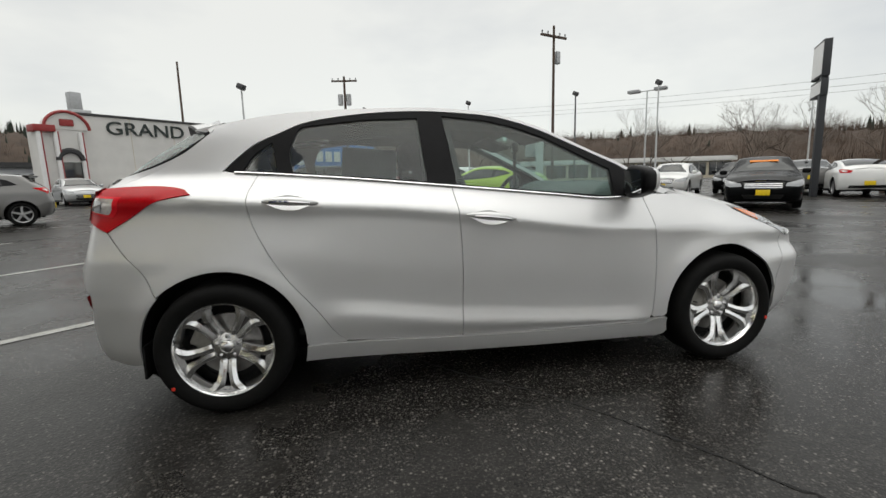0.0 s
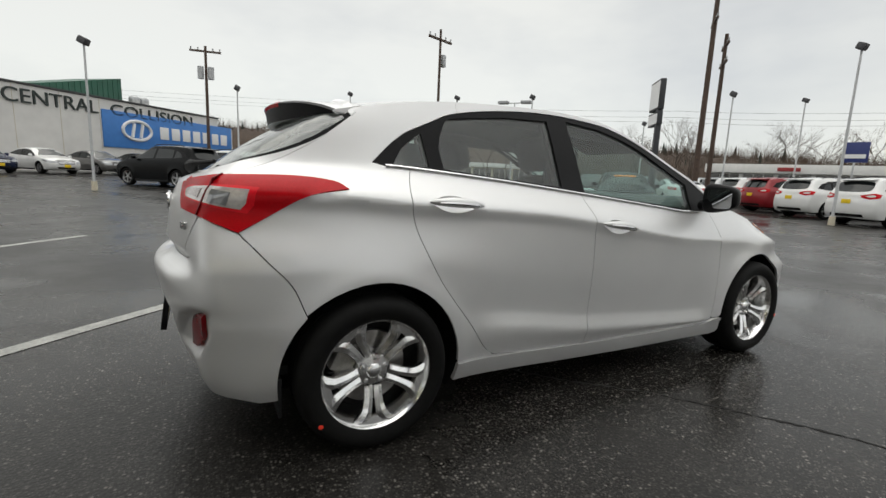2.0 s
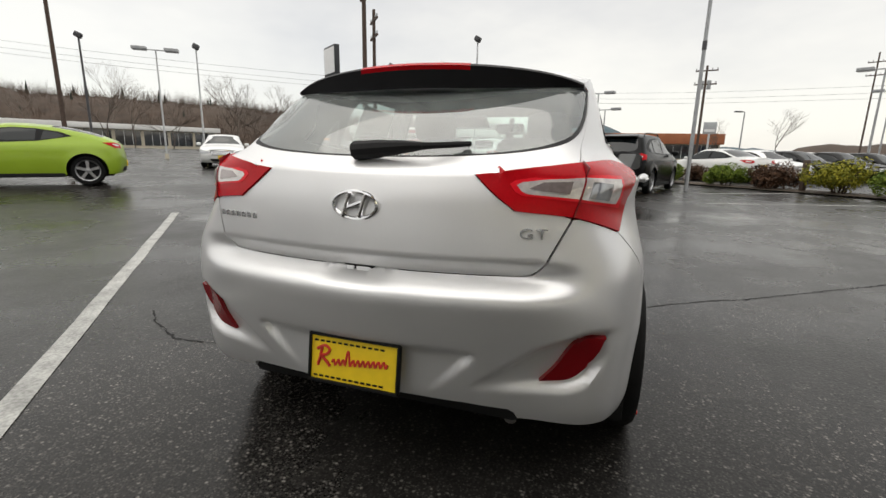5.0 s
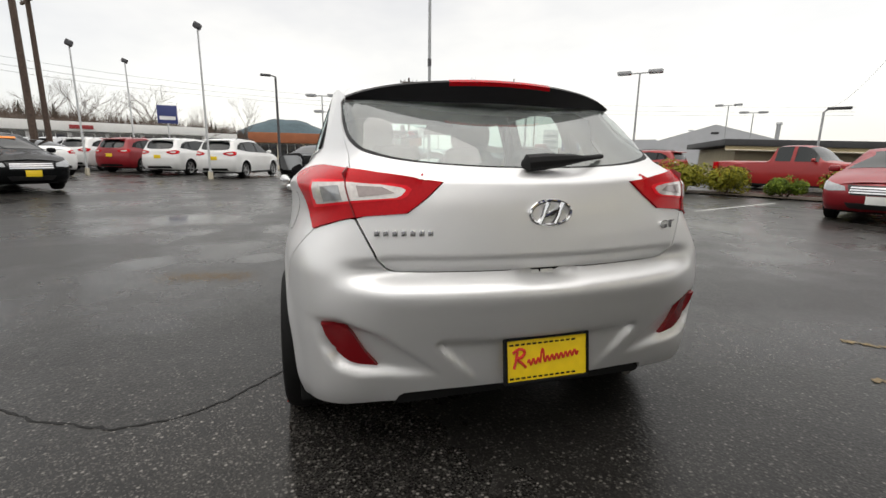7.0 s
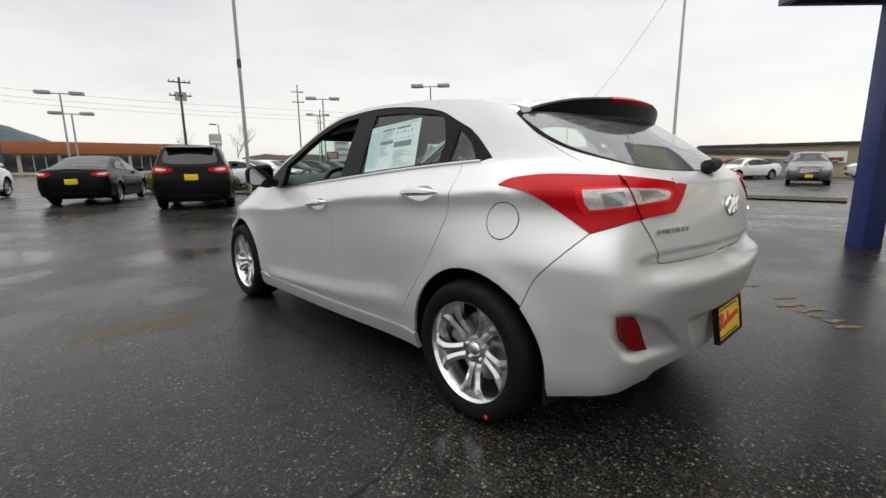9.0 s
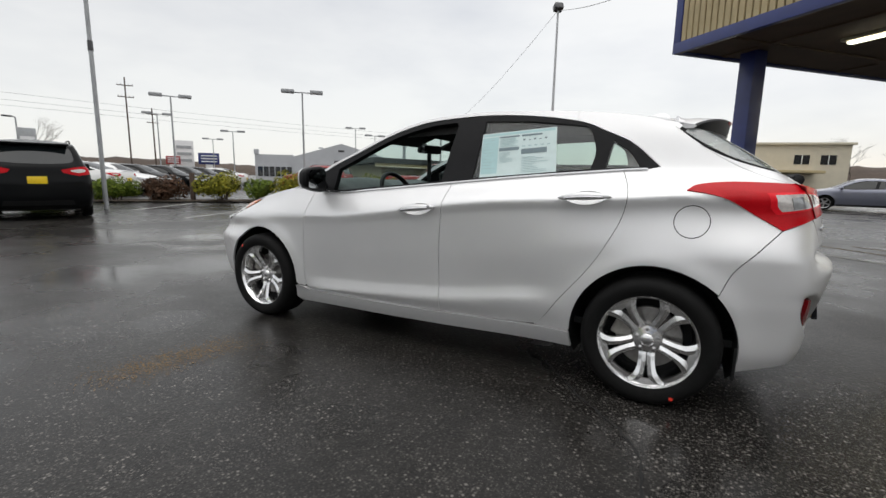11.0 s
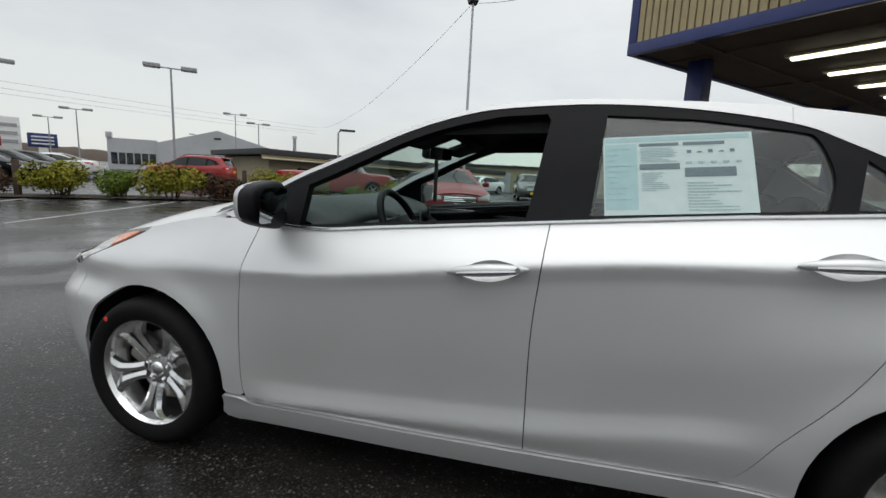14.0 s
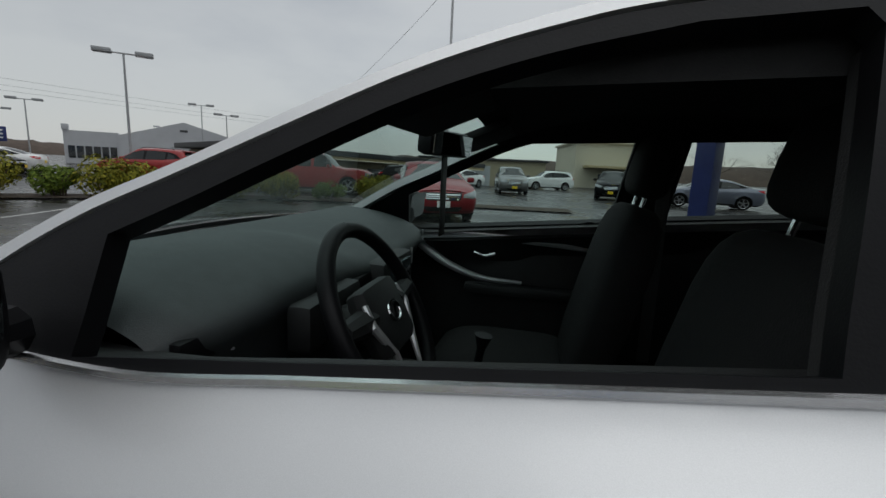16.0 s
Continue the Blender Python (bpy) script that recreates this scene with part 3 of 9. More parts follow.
quarter_loop = (shift(RDOOR, -GAP) + [(-0.772, 0.2965), (-0.95, 0.296)] + arc(-HUB_X, -1, ang_b - 2, 16)
                + [(s + 0.0013, z + 0.0013) for s, z in bumper_line[::-1]] + tl_out[1:]
                + [q for q in tl_top if q[0] > SPLIT_T[0]] + [(s + GAP, z) for s, z in gate_up[::-1]]
                + bend([(x, float(c_rail(x))) for x in np.linspace(-1.36, -0.8905, 12)])
                + [(-0.8905, DLO_Z + 0.004)] + [(x, z + 0.004) for x, z in DLO_TOP[::-1] if x < -0.895] + [(-1.27, 1.116), (-1.2, 1.112)])

CUP_R = 0.118
line_x = np.arange(-1.43, 0.86, 0.013)
CREASES = [bend([(x, float(c_char_z(x)) + d) for x in line_x]) for d in (0.004, -0.004)] + [[(x, float(c_low_z(x)) + d) for x in line_x if -0.85 < x < 0.86] for d in (0.0, -0.05)]


def cup_loop(xm, zm, slope):
    """The lens-shaped edge of the hollow behind a door handle."""
    up = [(u, 0.034 * (1 - (u / CUP_R) ** 2) ** 1.3) for u in np.linspace(-CUP_R, CUP_R, 22)]
    return [(xm + u, zm + slope * u + h) for u, h in up] + [(xm + u, zm + slope * u - h * 1.05) for u, h in up[-2:0:-1]]


CUPS = {"front_door": (-0.045, 0.874, -0.118), "rear_door": (-0.998, 0.976, -0.05)}

for side in (1, -1):
    mir = side < 0
    w = "left" if side > 0 else "right"
    fd = skinb("front_door", [front_door_loop, cup_loop(*CUPS["front_door"])], body, M_SILVER, car, step=0.014, lines=CREASES, mirror=mir, label="silver front door panel")
    rd = skinb("rear_door", [rear_door_loop, cup_loop(*CUPS["rear_door"])], body, M_SILVER, car, step=0.014, lines=CREASES, mirror=mir, label="silver rear door panel")
    skinb("sill", [sill_loop], body, M_SILVER, car, step=0.02, off=0.009, thick=0.02, mirror=mir)
    skinb("front_wing", [fender_loop], body, M_SILVER, car, step=0.03, mirror=mir)
    skinb("quarter_panel", [quarter_loop], body, M_SILVER, car, lines=CREASES[:2], step=0.02, mirror=mir)
    # roof rail and pillar, silver, above the windows
    rail_loop = [(-0.8895, DLO_Z + 0.004)] + [(x, z + 0.004) for x, z in DLO_TOP if x > -0.88] + [(0.985, 0.962)] + [(x, float(c_rail(x))) for x in np.linspace(1.025, -0.8895, 40)]
    skinb("roof_rail", [rail_loop], body, M_SILVER, car, step=0.025, mirror=mir)
    # black window surround with three openings
    dlo = DLO_TOP + [(0.90, 0.955)] + DLO_BOT
    rear_glass = spline([(-0.985, 1.118), (-1.0, 1.215), (-0.955, 1.325), (-0.90, 1.345)], 5) + spline([(-0.64, 1.375), (-0.365, 1.385)], 4) + [(-0.335, 1.06)]
    front_glass = ([(-0.138, 1.040), (-0.186, 1.368), (-0.172, 1.387)] if side > 0 else [(-0.185, 1.042), (-0.235, 1.396)]) + spline([(-0.02, 1.376), (0.14, 1.341), (0.29, 1.291), (0.44, 1.221), (0.58, 1.152), (0.68, 1.105)], 4) + [(0.69, 0.957)]
    quarter_glass = [(-1.055, 1.122), (-1.235, 1.130)] + spline([(-1.18, 1.195), (-1.08, 1.265)], 3)
    skinb("window_surround", [dlo, rear_glass, front_glass, quarter_glass], body, M_BLACKTRIM, car, step=0.03, off=-0.003, thick=0.035, mirror=mir, label="black window surround")
    skinb("rear_side_window", [rear_glass], body, M_GLASSDARK, rd, step=0.06, off=-0.012, thick=0, mirror=mir)
    skinb("quarter_window", [quarter_glass], body, M_GLASSDARK, car, step=0.06, off=-0.010, thick=0, mirror=mir)
    if side < 0:
        skinb("front_side_window", [front_glass], body, M_GLASS, fd, step=0.06, off=-0.012, thick=0, mirror=mir)
    # bright strip along the window sills
    strip = bmesh.new()
    sx = np.linspace(0.86, -1.28, 60)
    lo = body(sx, c_belt_z(sx) - 0.006)
    hi = body(sx, c_belt_z(sx) + 0.010)
    mid = (lo + hi) / 2
    add_tube(strip, [(a[0], side * (a[1] + 0.003), a[2]) for a in mid], 0.007, 6)
    part("window_sill_strip", strip, M_SATIN, car, "thin bright window strip")
    # wheel arch liner
    for hx in (-HUB_X, HUB_X):
        bm = bmesh.new()
        a0, a1 = (-22, 205)
        pts = [(hx + (ARCH_R + 0.004) * math.cos(radians(a)), HUB_Z + (ARCH_R + 0.004) * math.sin(radians(a))) for a in np.linspace(a0, a1, 30)]
        outer = [q[1] - 0.012 for q in body(np.array([p[0] for p in bend(pts)]), np.array([p[1] for p in pts]))]
        ra = [bm.verts.new((p[0], side * o, p[1])) for p, o in zip(pts, outer)]
        rb = [bm.verts.new((p[0], side * 0.52, p[1])) for p in pts]
        for k in range(len(pts) - 1):
            bm.faces.new((ra[k], ra[k + 1], rb[k + 1], rb[k]))
        bm.faces.new(rb if side > 0 else rb[::-1])
        part("wheel_arch_liner", bm, M_PLASTIC, car)
    # mud flap behind the rear wheel
    flap = bmesh.new()
    add_box(flap, -1.690, side * 0.765 - 0.055, 0.185, -1.676, side * 0.765 + 0.05, 0.34, 0.006)
    part("mud_flap", flap, M_PLASTIC, car)

# fuel door on the left side
fx, fz = -1.46, 0.885
ring = [(fx + 0.074 * math.cos(a), fz + 0.074 * math.sin(a)) for a in np.linspace(0, 2 * math.pi, 40)[:-1]]
ring_in = [(fx + 0.070 * math.cos(a), fz + 0.070 * math.sin(a)) for a in np.linspace(0, 2 * math.pi, 40)[:-1]]
ring, ring_in = bend(ring), bend(ring_in)
skinb("fuel_flap_gap", [ring, ring_in], body, M_PLASTIC, car, step=0.02, off=0.0006, thick=0.001)
skinb("fuel_flap", [ring_in], body, M_SILVER, car, step=0.03, off=0.0012, thick=0.002, label="round silver fuel flap")

# ---- rear end ----
gate_glass_half = spline([GLASS_CORNER, sz(-1.55, 0.625, 1.19), sz(-1.70, 0.56, 1.125), sz(-1.80, 0.42, 1.085), sz(-1.86, 0.2, 1.068), (S_REAR, 1.064)], 6)
gate_glass = gate_glass_half + opp(gate_glass_half[::-1])[1:] 
top_z = 1.372
gate_glass = gate_glass + [(2 * S_REAR - sz(-1.40, 0.55, top_z)[0], top_z), sz(-1.40, 0.55, top_z)]
gate_frame_half = gate_up + [(SPLIT_T[0], SPLIT_T[1])] + [q for q in tl_top if q[0] < SPLIT_T[0]] + [(q[0] - 0.002, q[1]) for q in tl_low if q[0] < SPLIT_B[0]] + gate_low
gate_frame_half = [(s - 0.002, z) for s, z in gate_frame_half[:-1]] + [gate_frame_half[-1]]
gate_loop = gate_frame_half + opp(gate_frame_half[::-1])[1:]
gate_loop = gate_loop + [(2 * S_REAR - sz(-1.37, 0.57, 1.385)[0], 1.385), sz(-1.37, 0.57, 1.385)]
tailgate = skinb("tailgate", [gate_loop, gate_glass], body, M_SILVER, car, step=0.016, label="silver tailgate with chrome badge")
skinb("rear_window", [gate_glass], body, M_REARGLASS, tailgate, step=0.05, off=-0.005, thick=0)
# black border printed round the rear glass
cx_, cz_ = S_REAR, 1.22
inner = [(cx_ + (s - cx_) * 0.96, cz_ + (z - cz_) * 0.95) for s, z in gate_glass]
skinb("rear_window_border", [gate_glass, inner], body, M_BLACKTRIM, tailgate, step=0.03, off=-0.0035, thick=0)
bumper_half = ([(s - 0.0013, z - 0.0013) for s, z in bumper_line[::-1]] + [(TL_BOT[0], TL_BOT[1] - 0.002)] + [(s, z - 0.002) for s, z in tl_low[::-1] if s > SPLIT_B[0] and s < TL_BOT[0]]
               + [(s + 0.003, z - 0.003) for s, z in gate_low])
b_low = bend([(-1.69, 0.225), (-1.75, 0.242)]) + [sz(-1.82, 0.76, 0.262), sz(-1.859, 0.72, 0.271), sz(-1.92, 0.60, 0.274), sz(-1.962, 0.515, 0.276), sz(-1.972, 0.503, 0.300), sz(-1.98, 0.485, 0.312), sz(-2.01, 0.35, 0.326), sz(-2.03, 0.18, 0.334), (S_REAR, 0.336)]
arch_rear = bend(arc(-HUB_X, 189, ang_b, 8))
bumper_loop = (arch_rear + bumper_half)
bumper_right = opp(bumper_loop[::-1])[1:]
bumper_all = bumper_loop + bumper_right + opp(b_low)[1:-1] + b_low[::-1]
bumper = skinb("rear_bumper", [bumper_all], body, M_SILVER, car, step=0.012, label="silver rear bumper")
# black patch laid over the grip hollow in place of its shade
skinb("tailgate_grip", [[(S_REAR - 0.055, 0.7385), (S_REAR + 0.055, 0.7385), (S_REAR + 0.035, 0.724), (S_REAR - 0.035, 0.724)]], body, M_PLASTIC, car, step=0.01, off=0.002, thick=0.002, label="dark grip hollow under the tailgate")
# black lower valance and floor behind it
val = bmesh.new()
add_box(val, -1.93, -0.50, 0.255, -1.70, 0.50, 0.33, 0.02)
part("rear_valance", val, M_PLASTIC, car)
part("exhaust_tip", tube_bm([(-1.70, -0.47, 0.262), (-1.90, -0.47, 0.250)], 0.022, 14), M_STEEL, car)

for side in (1, -1):
    mir = side < 0
    tl = skinb("tail_lamp", [tl_top + tl_low[1:] + tl_out[1:-1]], body, M_REDLENS, car, step=0.022, off=0.006, thick=0.03, mirror=mir, label="red wraparound tail lamp")
    lens = [sz(-1.964, 0.469, 0.994), sz(-1.966, 0.483, 0.978), sz(-1.965, 0.500, 0.971), sz(-1.917, 0.640, 0.960), sz(-1.785, 0.717, 0.941), sz(-1.765, 0.725, 0.965), sz(-1.755, 0.729, 1.008), sz(-1.89, 0.655, 1.015), sz(-1.94, 0.547, 1.010), sz(-1.96, 0.485, 1.002)]
    lc_s, lc_z = sum(q[0] for q in lens) / len(lens), sum(q[1] for q in lens) / len(lens)
    guide = [(lc_s + (q - lc_s) * 1.13, lc_z + (z - lc_z) * 1.32) for q, z in lens]
    skinb("light_guide", [guide, lens], body, M_BRIGHTRED, tl, step=0.02, off=0.0075, thick=0.003, mirror=mir, label="bright red band round the clear lens")
    split = [(SPLIT_T[0] + 0.002, SPLIT_T[1]), (SPLIT_T[0] - 0.002, SPLIT_T[1]), (SPLIT_B[0] - 0.002, SPLIT_B[1]), (SPLIT_B[0] + 0.002, SPLIT_B[1])]
    skinb("clear_lens", [lens], body, M_CLEARLENS, tl, step=0.02, off=0.0082, thick=0.006, mirror=mir, label="clear reversing and turn lens")
    inner_dark = [sz(-1.962, 0.505, 0.985), sz(-1.92, 0.605, 0.972), sz(-1.905, 0.612, 1.005), sz(-1.94, 0.54, 1.002)]
    skinb("smoked_lens", [inner_dark], body, M_SMOKED, tl, step=0.02, off=0.0105, thick=0.003, mirror=mir)
    bulb = [sz(-1.905, 0.665, 0.962), sz(-1.83, 0.70, 0.953), sz(-1.815, 0.708, 0.998), sz(-1.885, 0.672, 1.004)]
    skinb("bulb_cup", [bulb], body, M_HEADLENS, tl, step=0.015, off=0.0105, thick=0.003, mirror=mir)
    skinb("lamp_split", [split], body, M_DARKRED, tl, step=0.02, off=0.0115, thick=0.006, mirror=mir)
    refl = spline([sz(-1.969, 0.575, 0.424), sz(-1.945, 0.600, 0.478), sz(-1.95, 0.640, 0.538), sz(-1.952, 0.670, 0.568)], 4) + [sz(-1.915, 0.735, 0.580)] + spline([sz(-1.918, 0.728, 0.535), sz(-1.922, 0.707, 0.490), sz(-1.945, 0.662, 0.437)], 4) + [sz(-1.96, 0.62, 0.424)]
    skinb("rear_reflector", [refl], body, M_DARKRED, car, step=0.02, off=0.016, thick=0.03, mirror=mir, label="dark red rear reflector")

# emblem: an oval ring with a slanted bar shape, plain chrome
emb = thing("badge", None)
emb.parent = car
ep = body(np.array([S_REAR]), np.array([0.925]))[0]
emb.matrix_basis = pose(ep[0] - 0.004, 0, 0.925, 0, 0, 0)
bm = bmesh.new()
add_tube(bm, [(0, 0.072 * math.cos(a), 0.040 * math.sin(a)) for a in np.linspace(0, 2 * math.pi, 33)], 0.0065, 8, cap=False)
part("badge_ring", bm, M_CHROME, emb)
bm = bmesh.new()
for yy in (0.027, -0.027):
    add_tube(bm, [(-0.002, yy + 0.013, -0.033), (-0.005, yy + 0.002, -0.008), (-0.005, yy - 0.002, 0.008), (-0.002, yy - 0.013, 0.033)], [0.010, 0.0075, 0.0075, 0.010], 8)
add_tube(bm, [(-0.004, 0.027, -0.010), (-0.006, 0.0, 0.0), (-0.004, -0.027, 0.010)], [0.006, 0.009, 0.006], 8)
part("badge_letter_shape", bm, M_CHROME, emb)


def bars(name, parent, y0, y1, z, h, n, gap=0.25, depth=0.004):
    """Raised chrome strokes in the place of a name badge."""
    step = (y1 - y0) / n
    badge = thing(name)
    badge.parent = parent
    for k in range(n):
        a, b = y0 + step * k, y0 + step * (k + 1 - gap)
        p0 = body(np.array([sz(-2.0, (a + b) / 2, z)[0]]), np.array([z]))[0]
        part("badge_stroke", box_bm(p0[0] - depth, min(a, b), z - h / 2, p0[0] + 0.004, max(a, b), z + h / 2, 0.0015), M_CHROME, badge)


bars("model_name_badge", car, 0.565, 0.375, 0.866, 0.018, 7, gap=0.38)

trim = thing("trim_badge")
trim.parent = car
for ch, y0 in (("G", -0.478), ("T", -0.523)):
    cu = bpy.data.curves.new("badge_letter", "FONT")
    cu.body, cu.size, cu.extrude = ch, 0.046, 0.0035
    ob = new("badge_letter", cu)
    bpy.context.view_layer.update()
    me = bpy.data.meshes.new_from_object(ob.evaluated_get(bpy.context.evaluated_depsgraph_get()))
    bpy.data.objects.remove(ob)
    me.materials.clear()
    me.materials.append(M_CHROME)
    ob = new("badge_letter", me)
    ob.parent = trim
    p0 = body(np.array([sz(-2.0, -y0 + 0.02, 0.868)[0]]), np.array([0.868]))[0]
    ob.matrix_basis = pose(p0[0] - 0.003, y0, 0.852, 90, 0, -90 + 12) @ Matrix.Diagonal((1.25, 0.9, 1, 1))

# number plate: a yellow dealer's card in a black frame
plate = thing("number_plate", None)
plate.parent = car
pt = Vector((-2.0635, 0, 0.437))
plate.matrix_basis = Matrix.Translation(pt) @ pose(0, 0, 0, 0, 8, 0)
bm = bmesh.new()
for y0, y1, z0, z1 in ((-0.157, 0.157, 0.070, 0.080), (-0.157, 0.157, -0.080, -0.070), (-0.157, -0.149, -0.070, 0.070), (0.149, 0.157, -0.070, 0.070)):
    add_box(bm, -0.012, y0, z0, 0.012, y1, z1, 0.003)
part("plate_frame", bm, M_BLACKTRIM, plate, "black plate frame")
part("plate_card", box_bm(-0.004, -0.152, -0.072, 0.010, 0.152, 0.072), M_YELLOW, plate, "yellow dealer card")
bm = bmesh.new()
add_tube(bm, [(-0.005, y, z) for y, z in spline([(0.124, -0.026), (0.116, 0.004), (0.112, 0.034), (0.128, 0.026), (0.104, 0.040), (0.084, 0.030), (0.094, 0.012), (0.112, 0.006), (0.096, -0.008), (0.080, -0.024)], 4)], 0.0052, 5)
line_ = [(0.074 - 0.0058 * k, -0.010 + 0.011 * math.sin(k * 2.1) + (0.026 if k in (9, 10) else 0.0) + 0.0006 * k) for k in range(34)]
add_tube(bm, [(-0.005, y, z) for y, z in spline(line_, 3)], 0.0036, 5)
part("plate_script", bm, M_REDINK, plate, "red handwritten-style strokes")
for zb_ in (-0.063, 0.051):
    for k in range(12):
        part("plate_print_bar", box_bm(-0.0055, 0.125 - k * 0.021, zb_, -0.003, 0.125 - k * 0.021 + 0.014, zb_ + 0.006), M_BLACKTRIM, plate)

# ---- top: bonnet, windscreen, roof, spoiler ----
c_top_c = curve([(-1.46, 1.385), (-1.2, 1.425), (-0.9, 1.455), (-0.5, 1.474), (-0.2, 1.472), (0.1, 1.445), (0.22, 1.418), (0.45, 1.325), (0.7, 1.205), (0.95, 1.09), (1.12, 1.022), (1.3, 1.0), (1.5, 0.962), (1.7, 0.905), (1.9, 0.82), (2.02, 0.745)])
EDGE_Z = curve([(-1.50, 1.312)] + RAIL[:-1] + [(1.03, 0.974), (1.15, 0.945), (1.25, 0.925), (1.4, 0.893), (1.6, 0.853), (1.8, 0.800), (2.02, 0.722)])


ex_tab = np.linspace(-1.46, 2.05, 160)
ey_lo, ey_hi = np.full(160, 0.05), np.full(160, 1.2)
for _ in range(30):
    ey_mid = (ey_lo + ey_hi) / 2
    is_out = solid(ex_tab, ey_mid, EDGE_Z(ex_tab)) > 0
    ey_hi, ey_lo = np.where(is_out, ey_mid, ey_hi), np.where(is_out, ey_lo, ey_mid)
ey_tab = ey_lo


def top(x, v):
    """Roof, screen and bonnet: x along, v from -1 to 1 across between the side edges."""
    x, v = np.asarray(x, float), np.asarray(v, float)
    ye, ze, zc = np.interp(x, ex_tab, ey_tab), EDGE_Z(x), c_top_c(x)
    return np.stack([x, v * ye, ze + (zc - ze) * (1 - np.abs(v) ** 2.3)], axis=-1)


def across(x_of_v, n=24, a=-1.0, b=1.0):
    return [(x_of_v(v), v) for v in np.linspace(a, b, n)]


HEAD = lambda v: 0.20 - 0.10 * v * v
COWL = lambda v: 1.12 - 0.17 * abs(v) ** 2.2
TAIL = lambda v: -1.40 + 0.06 * v * v
roof = skin("roof", [across(TAIL) + across(HEAD)[::-1]], top, M_SILVER, car, step=0.04, thick=0.012, label="silver roof panel")
skin("windscreen", [across(lambda v: HEAD(v) + 0.004, 24, -0.93, 0.93) + across(COWL, 24, -0.95, 0.95)[::-1]], top, M_GLASS, car, step=0.06, off=-0.004, thick=0)
for sg in (1, -1):
    edge = [(x, sg * 0.94) for x in np.linspace(HEAD(0.94), COWL(0.94), 20)] + [(x, sg * 1.0) for x in np.linspace(COWL(1) + 0.03, HEAD(1), 20)]
    skin("windscreen_pillar", [edge], top, M_SILVER, car, step=0.03, thick=0.03)
skin("cowl", [across(lambda v: COWL(v) + 0.003) + across(lambda v: COWL(v) + 0.07)[::-1]], top, M_BLACKTRIM, car, step=0.04, off=-0.008)
NOSE = lambda v: 2.0 - 0.36 * abs(v) ** 2.5
skin("bonnet", [across(lambda v: COWL(v) + 0.074, 24, -0.985, 0.985) + [(x, 0.985) for x in np.linspace(1.06, 1.62, 12)] + across(NOSE, 24, -0.985, 0.985)[::-1] + [(x, -0.985) for x in np.linspace(1.62, 1.06, 12)]], top, M_SILVER, car, step=0.04, label="silver bonnet")
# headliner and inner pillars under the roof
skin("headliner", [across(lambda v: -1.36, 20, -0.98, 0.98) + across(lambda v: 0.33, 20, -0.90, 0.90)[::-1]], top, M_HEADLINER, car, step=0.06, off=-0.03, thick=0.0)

# spoiler
sp_y = np.linspace(-1, 1, 33)
bm = bmesh.new()
rows = []
for v in sp_y:
    root = top(np.array([-1.365 + 0.05 * v * v]), np.array([v * 0.985]))[0]
    y = v * 0.600
    tip_x = -1.605 + 0.165 * v * v
    tip_z = 1.392 - 0.036 * v * v - 0.026 * v**6
    th = 0.084 * (1 - 0.82 * abs(v) ** 3)
    rows.append([(root[0], root[1], root[2] + 0.004), ((root[0] + tip_x) / 2, y, root[2] * 0.5 + tip_z * 0.5 + 0.010 * (1 - v * v)), (tip_x + 0.012, y, tip_z + 0.002), (tip_x, y, tip_z - 0.006), (tip_x + 0.012, y, tip_z - th), (tip_x + 0.10, y, tip_z - th - 0.004), (root[0] - 0.07, y, min(root[2] - 0.05, tip_z - th + 0.012))])
vr = [[bm.verts.new(q) for q in r] for r in rows]
for a, b in zip(vr, vr[1:]):
    for k in range(len(a) - 1):
        f = bm.faces.new((a[k], b[k], b[k + 1], a[k + 1]))
        f.material_index = 1 if k in (2, 3) else 0
bm.faces.new(vr[0])
bm.faces.new(vr[-1][::-1])
bmesh.ops.recalc_face_normals(bm, faces=bm.faces)
spoiler = part("roof_spoiler", bm, [M_SILVER, M_BLACKTRIM], car, "silver spoiler with a black rear edge", smooth=50)
bm = bmesh.new()
for v0, v1 in zip(np.linspace(-0.36, 0.36, 13), np.linspace(-0.36, 0.36, 13)[1:]):
    q = []
    for v in (v0, v1):
        tx, tz = -1.605 + 0.165 * v * v, 1.392 - 0.036 * v * v
        q.append([(tx + 0.012, v * 0.600, tz + 0.004), (tx - 0.004, v * 0.600, tz - 0.006), (tx + 0.003, v * 0.600, tz - 0.022)])
    for k in range(2):
        bm.faces.new([bm.verts.new(p) for p in (q[0][k], q[1][k], q[1][k + 1], q[0][k + 1])])
bmesh.ops.remove_doubles(bm, verts=bm.verts, dist=1e-4)
bmesh.ops.recalc_face_normals(bm, faces=bm.faces)
part("high_brake_light", bm, M_REDLENS, spoiler, "red high-level brake light")
# shark-fin aerial
bm = bmesh.new()
rows = []
for t in np.linspace(0, 1, 9):
    x, h, w = -1.14 - 0.15 * t, 0.052 * math.sin(math.pi * min(0.62, 0.62 * t)) * (1 if t < 0.95 else 0.8), 0.005 + 0.017 * math.sin(math.pi * (0.15 + 0.7 * t))
    zb = float(c_top_c(x)) - 0.004
    rows.append([bm.verts.new((x, w * q, zb + h * g)) for q, g in ((-1, 0), (-0.75, 0.45), (-0.4, 0.85), (0, 1), (0.4, 0.85), (0.75, 0.45), (1, 0))])
for a, b in zip(rows, rows[1:]):
    for k in range(6):
        bm.faces.new((a[k], a[k + 1], b[k + 1], b[k]))
bm.faces.new(rows[-1])
bmesh.ops.recalc_face_normals(bm, faces=bm.faces)
part("roof_aerial", bm, M_SILVER, car, smooth=30)

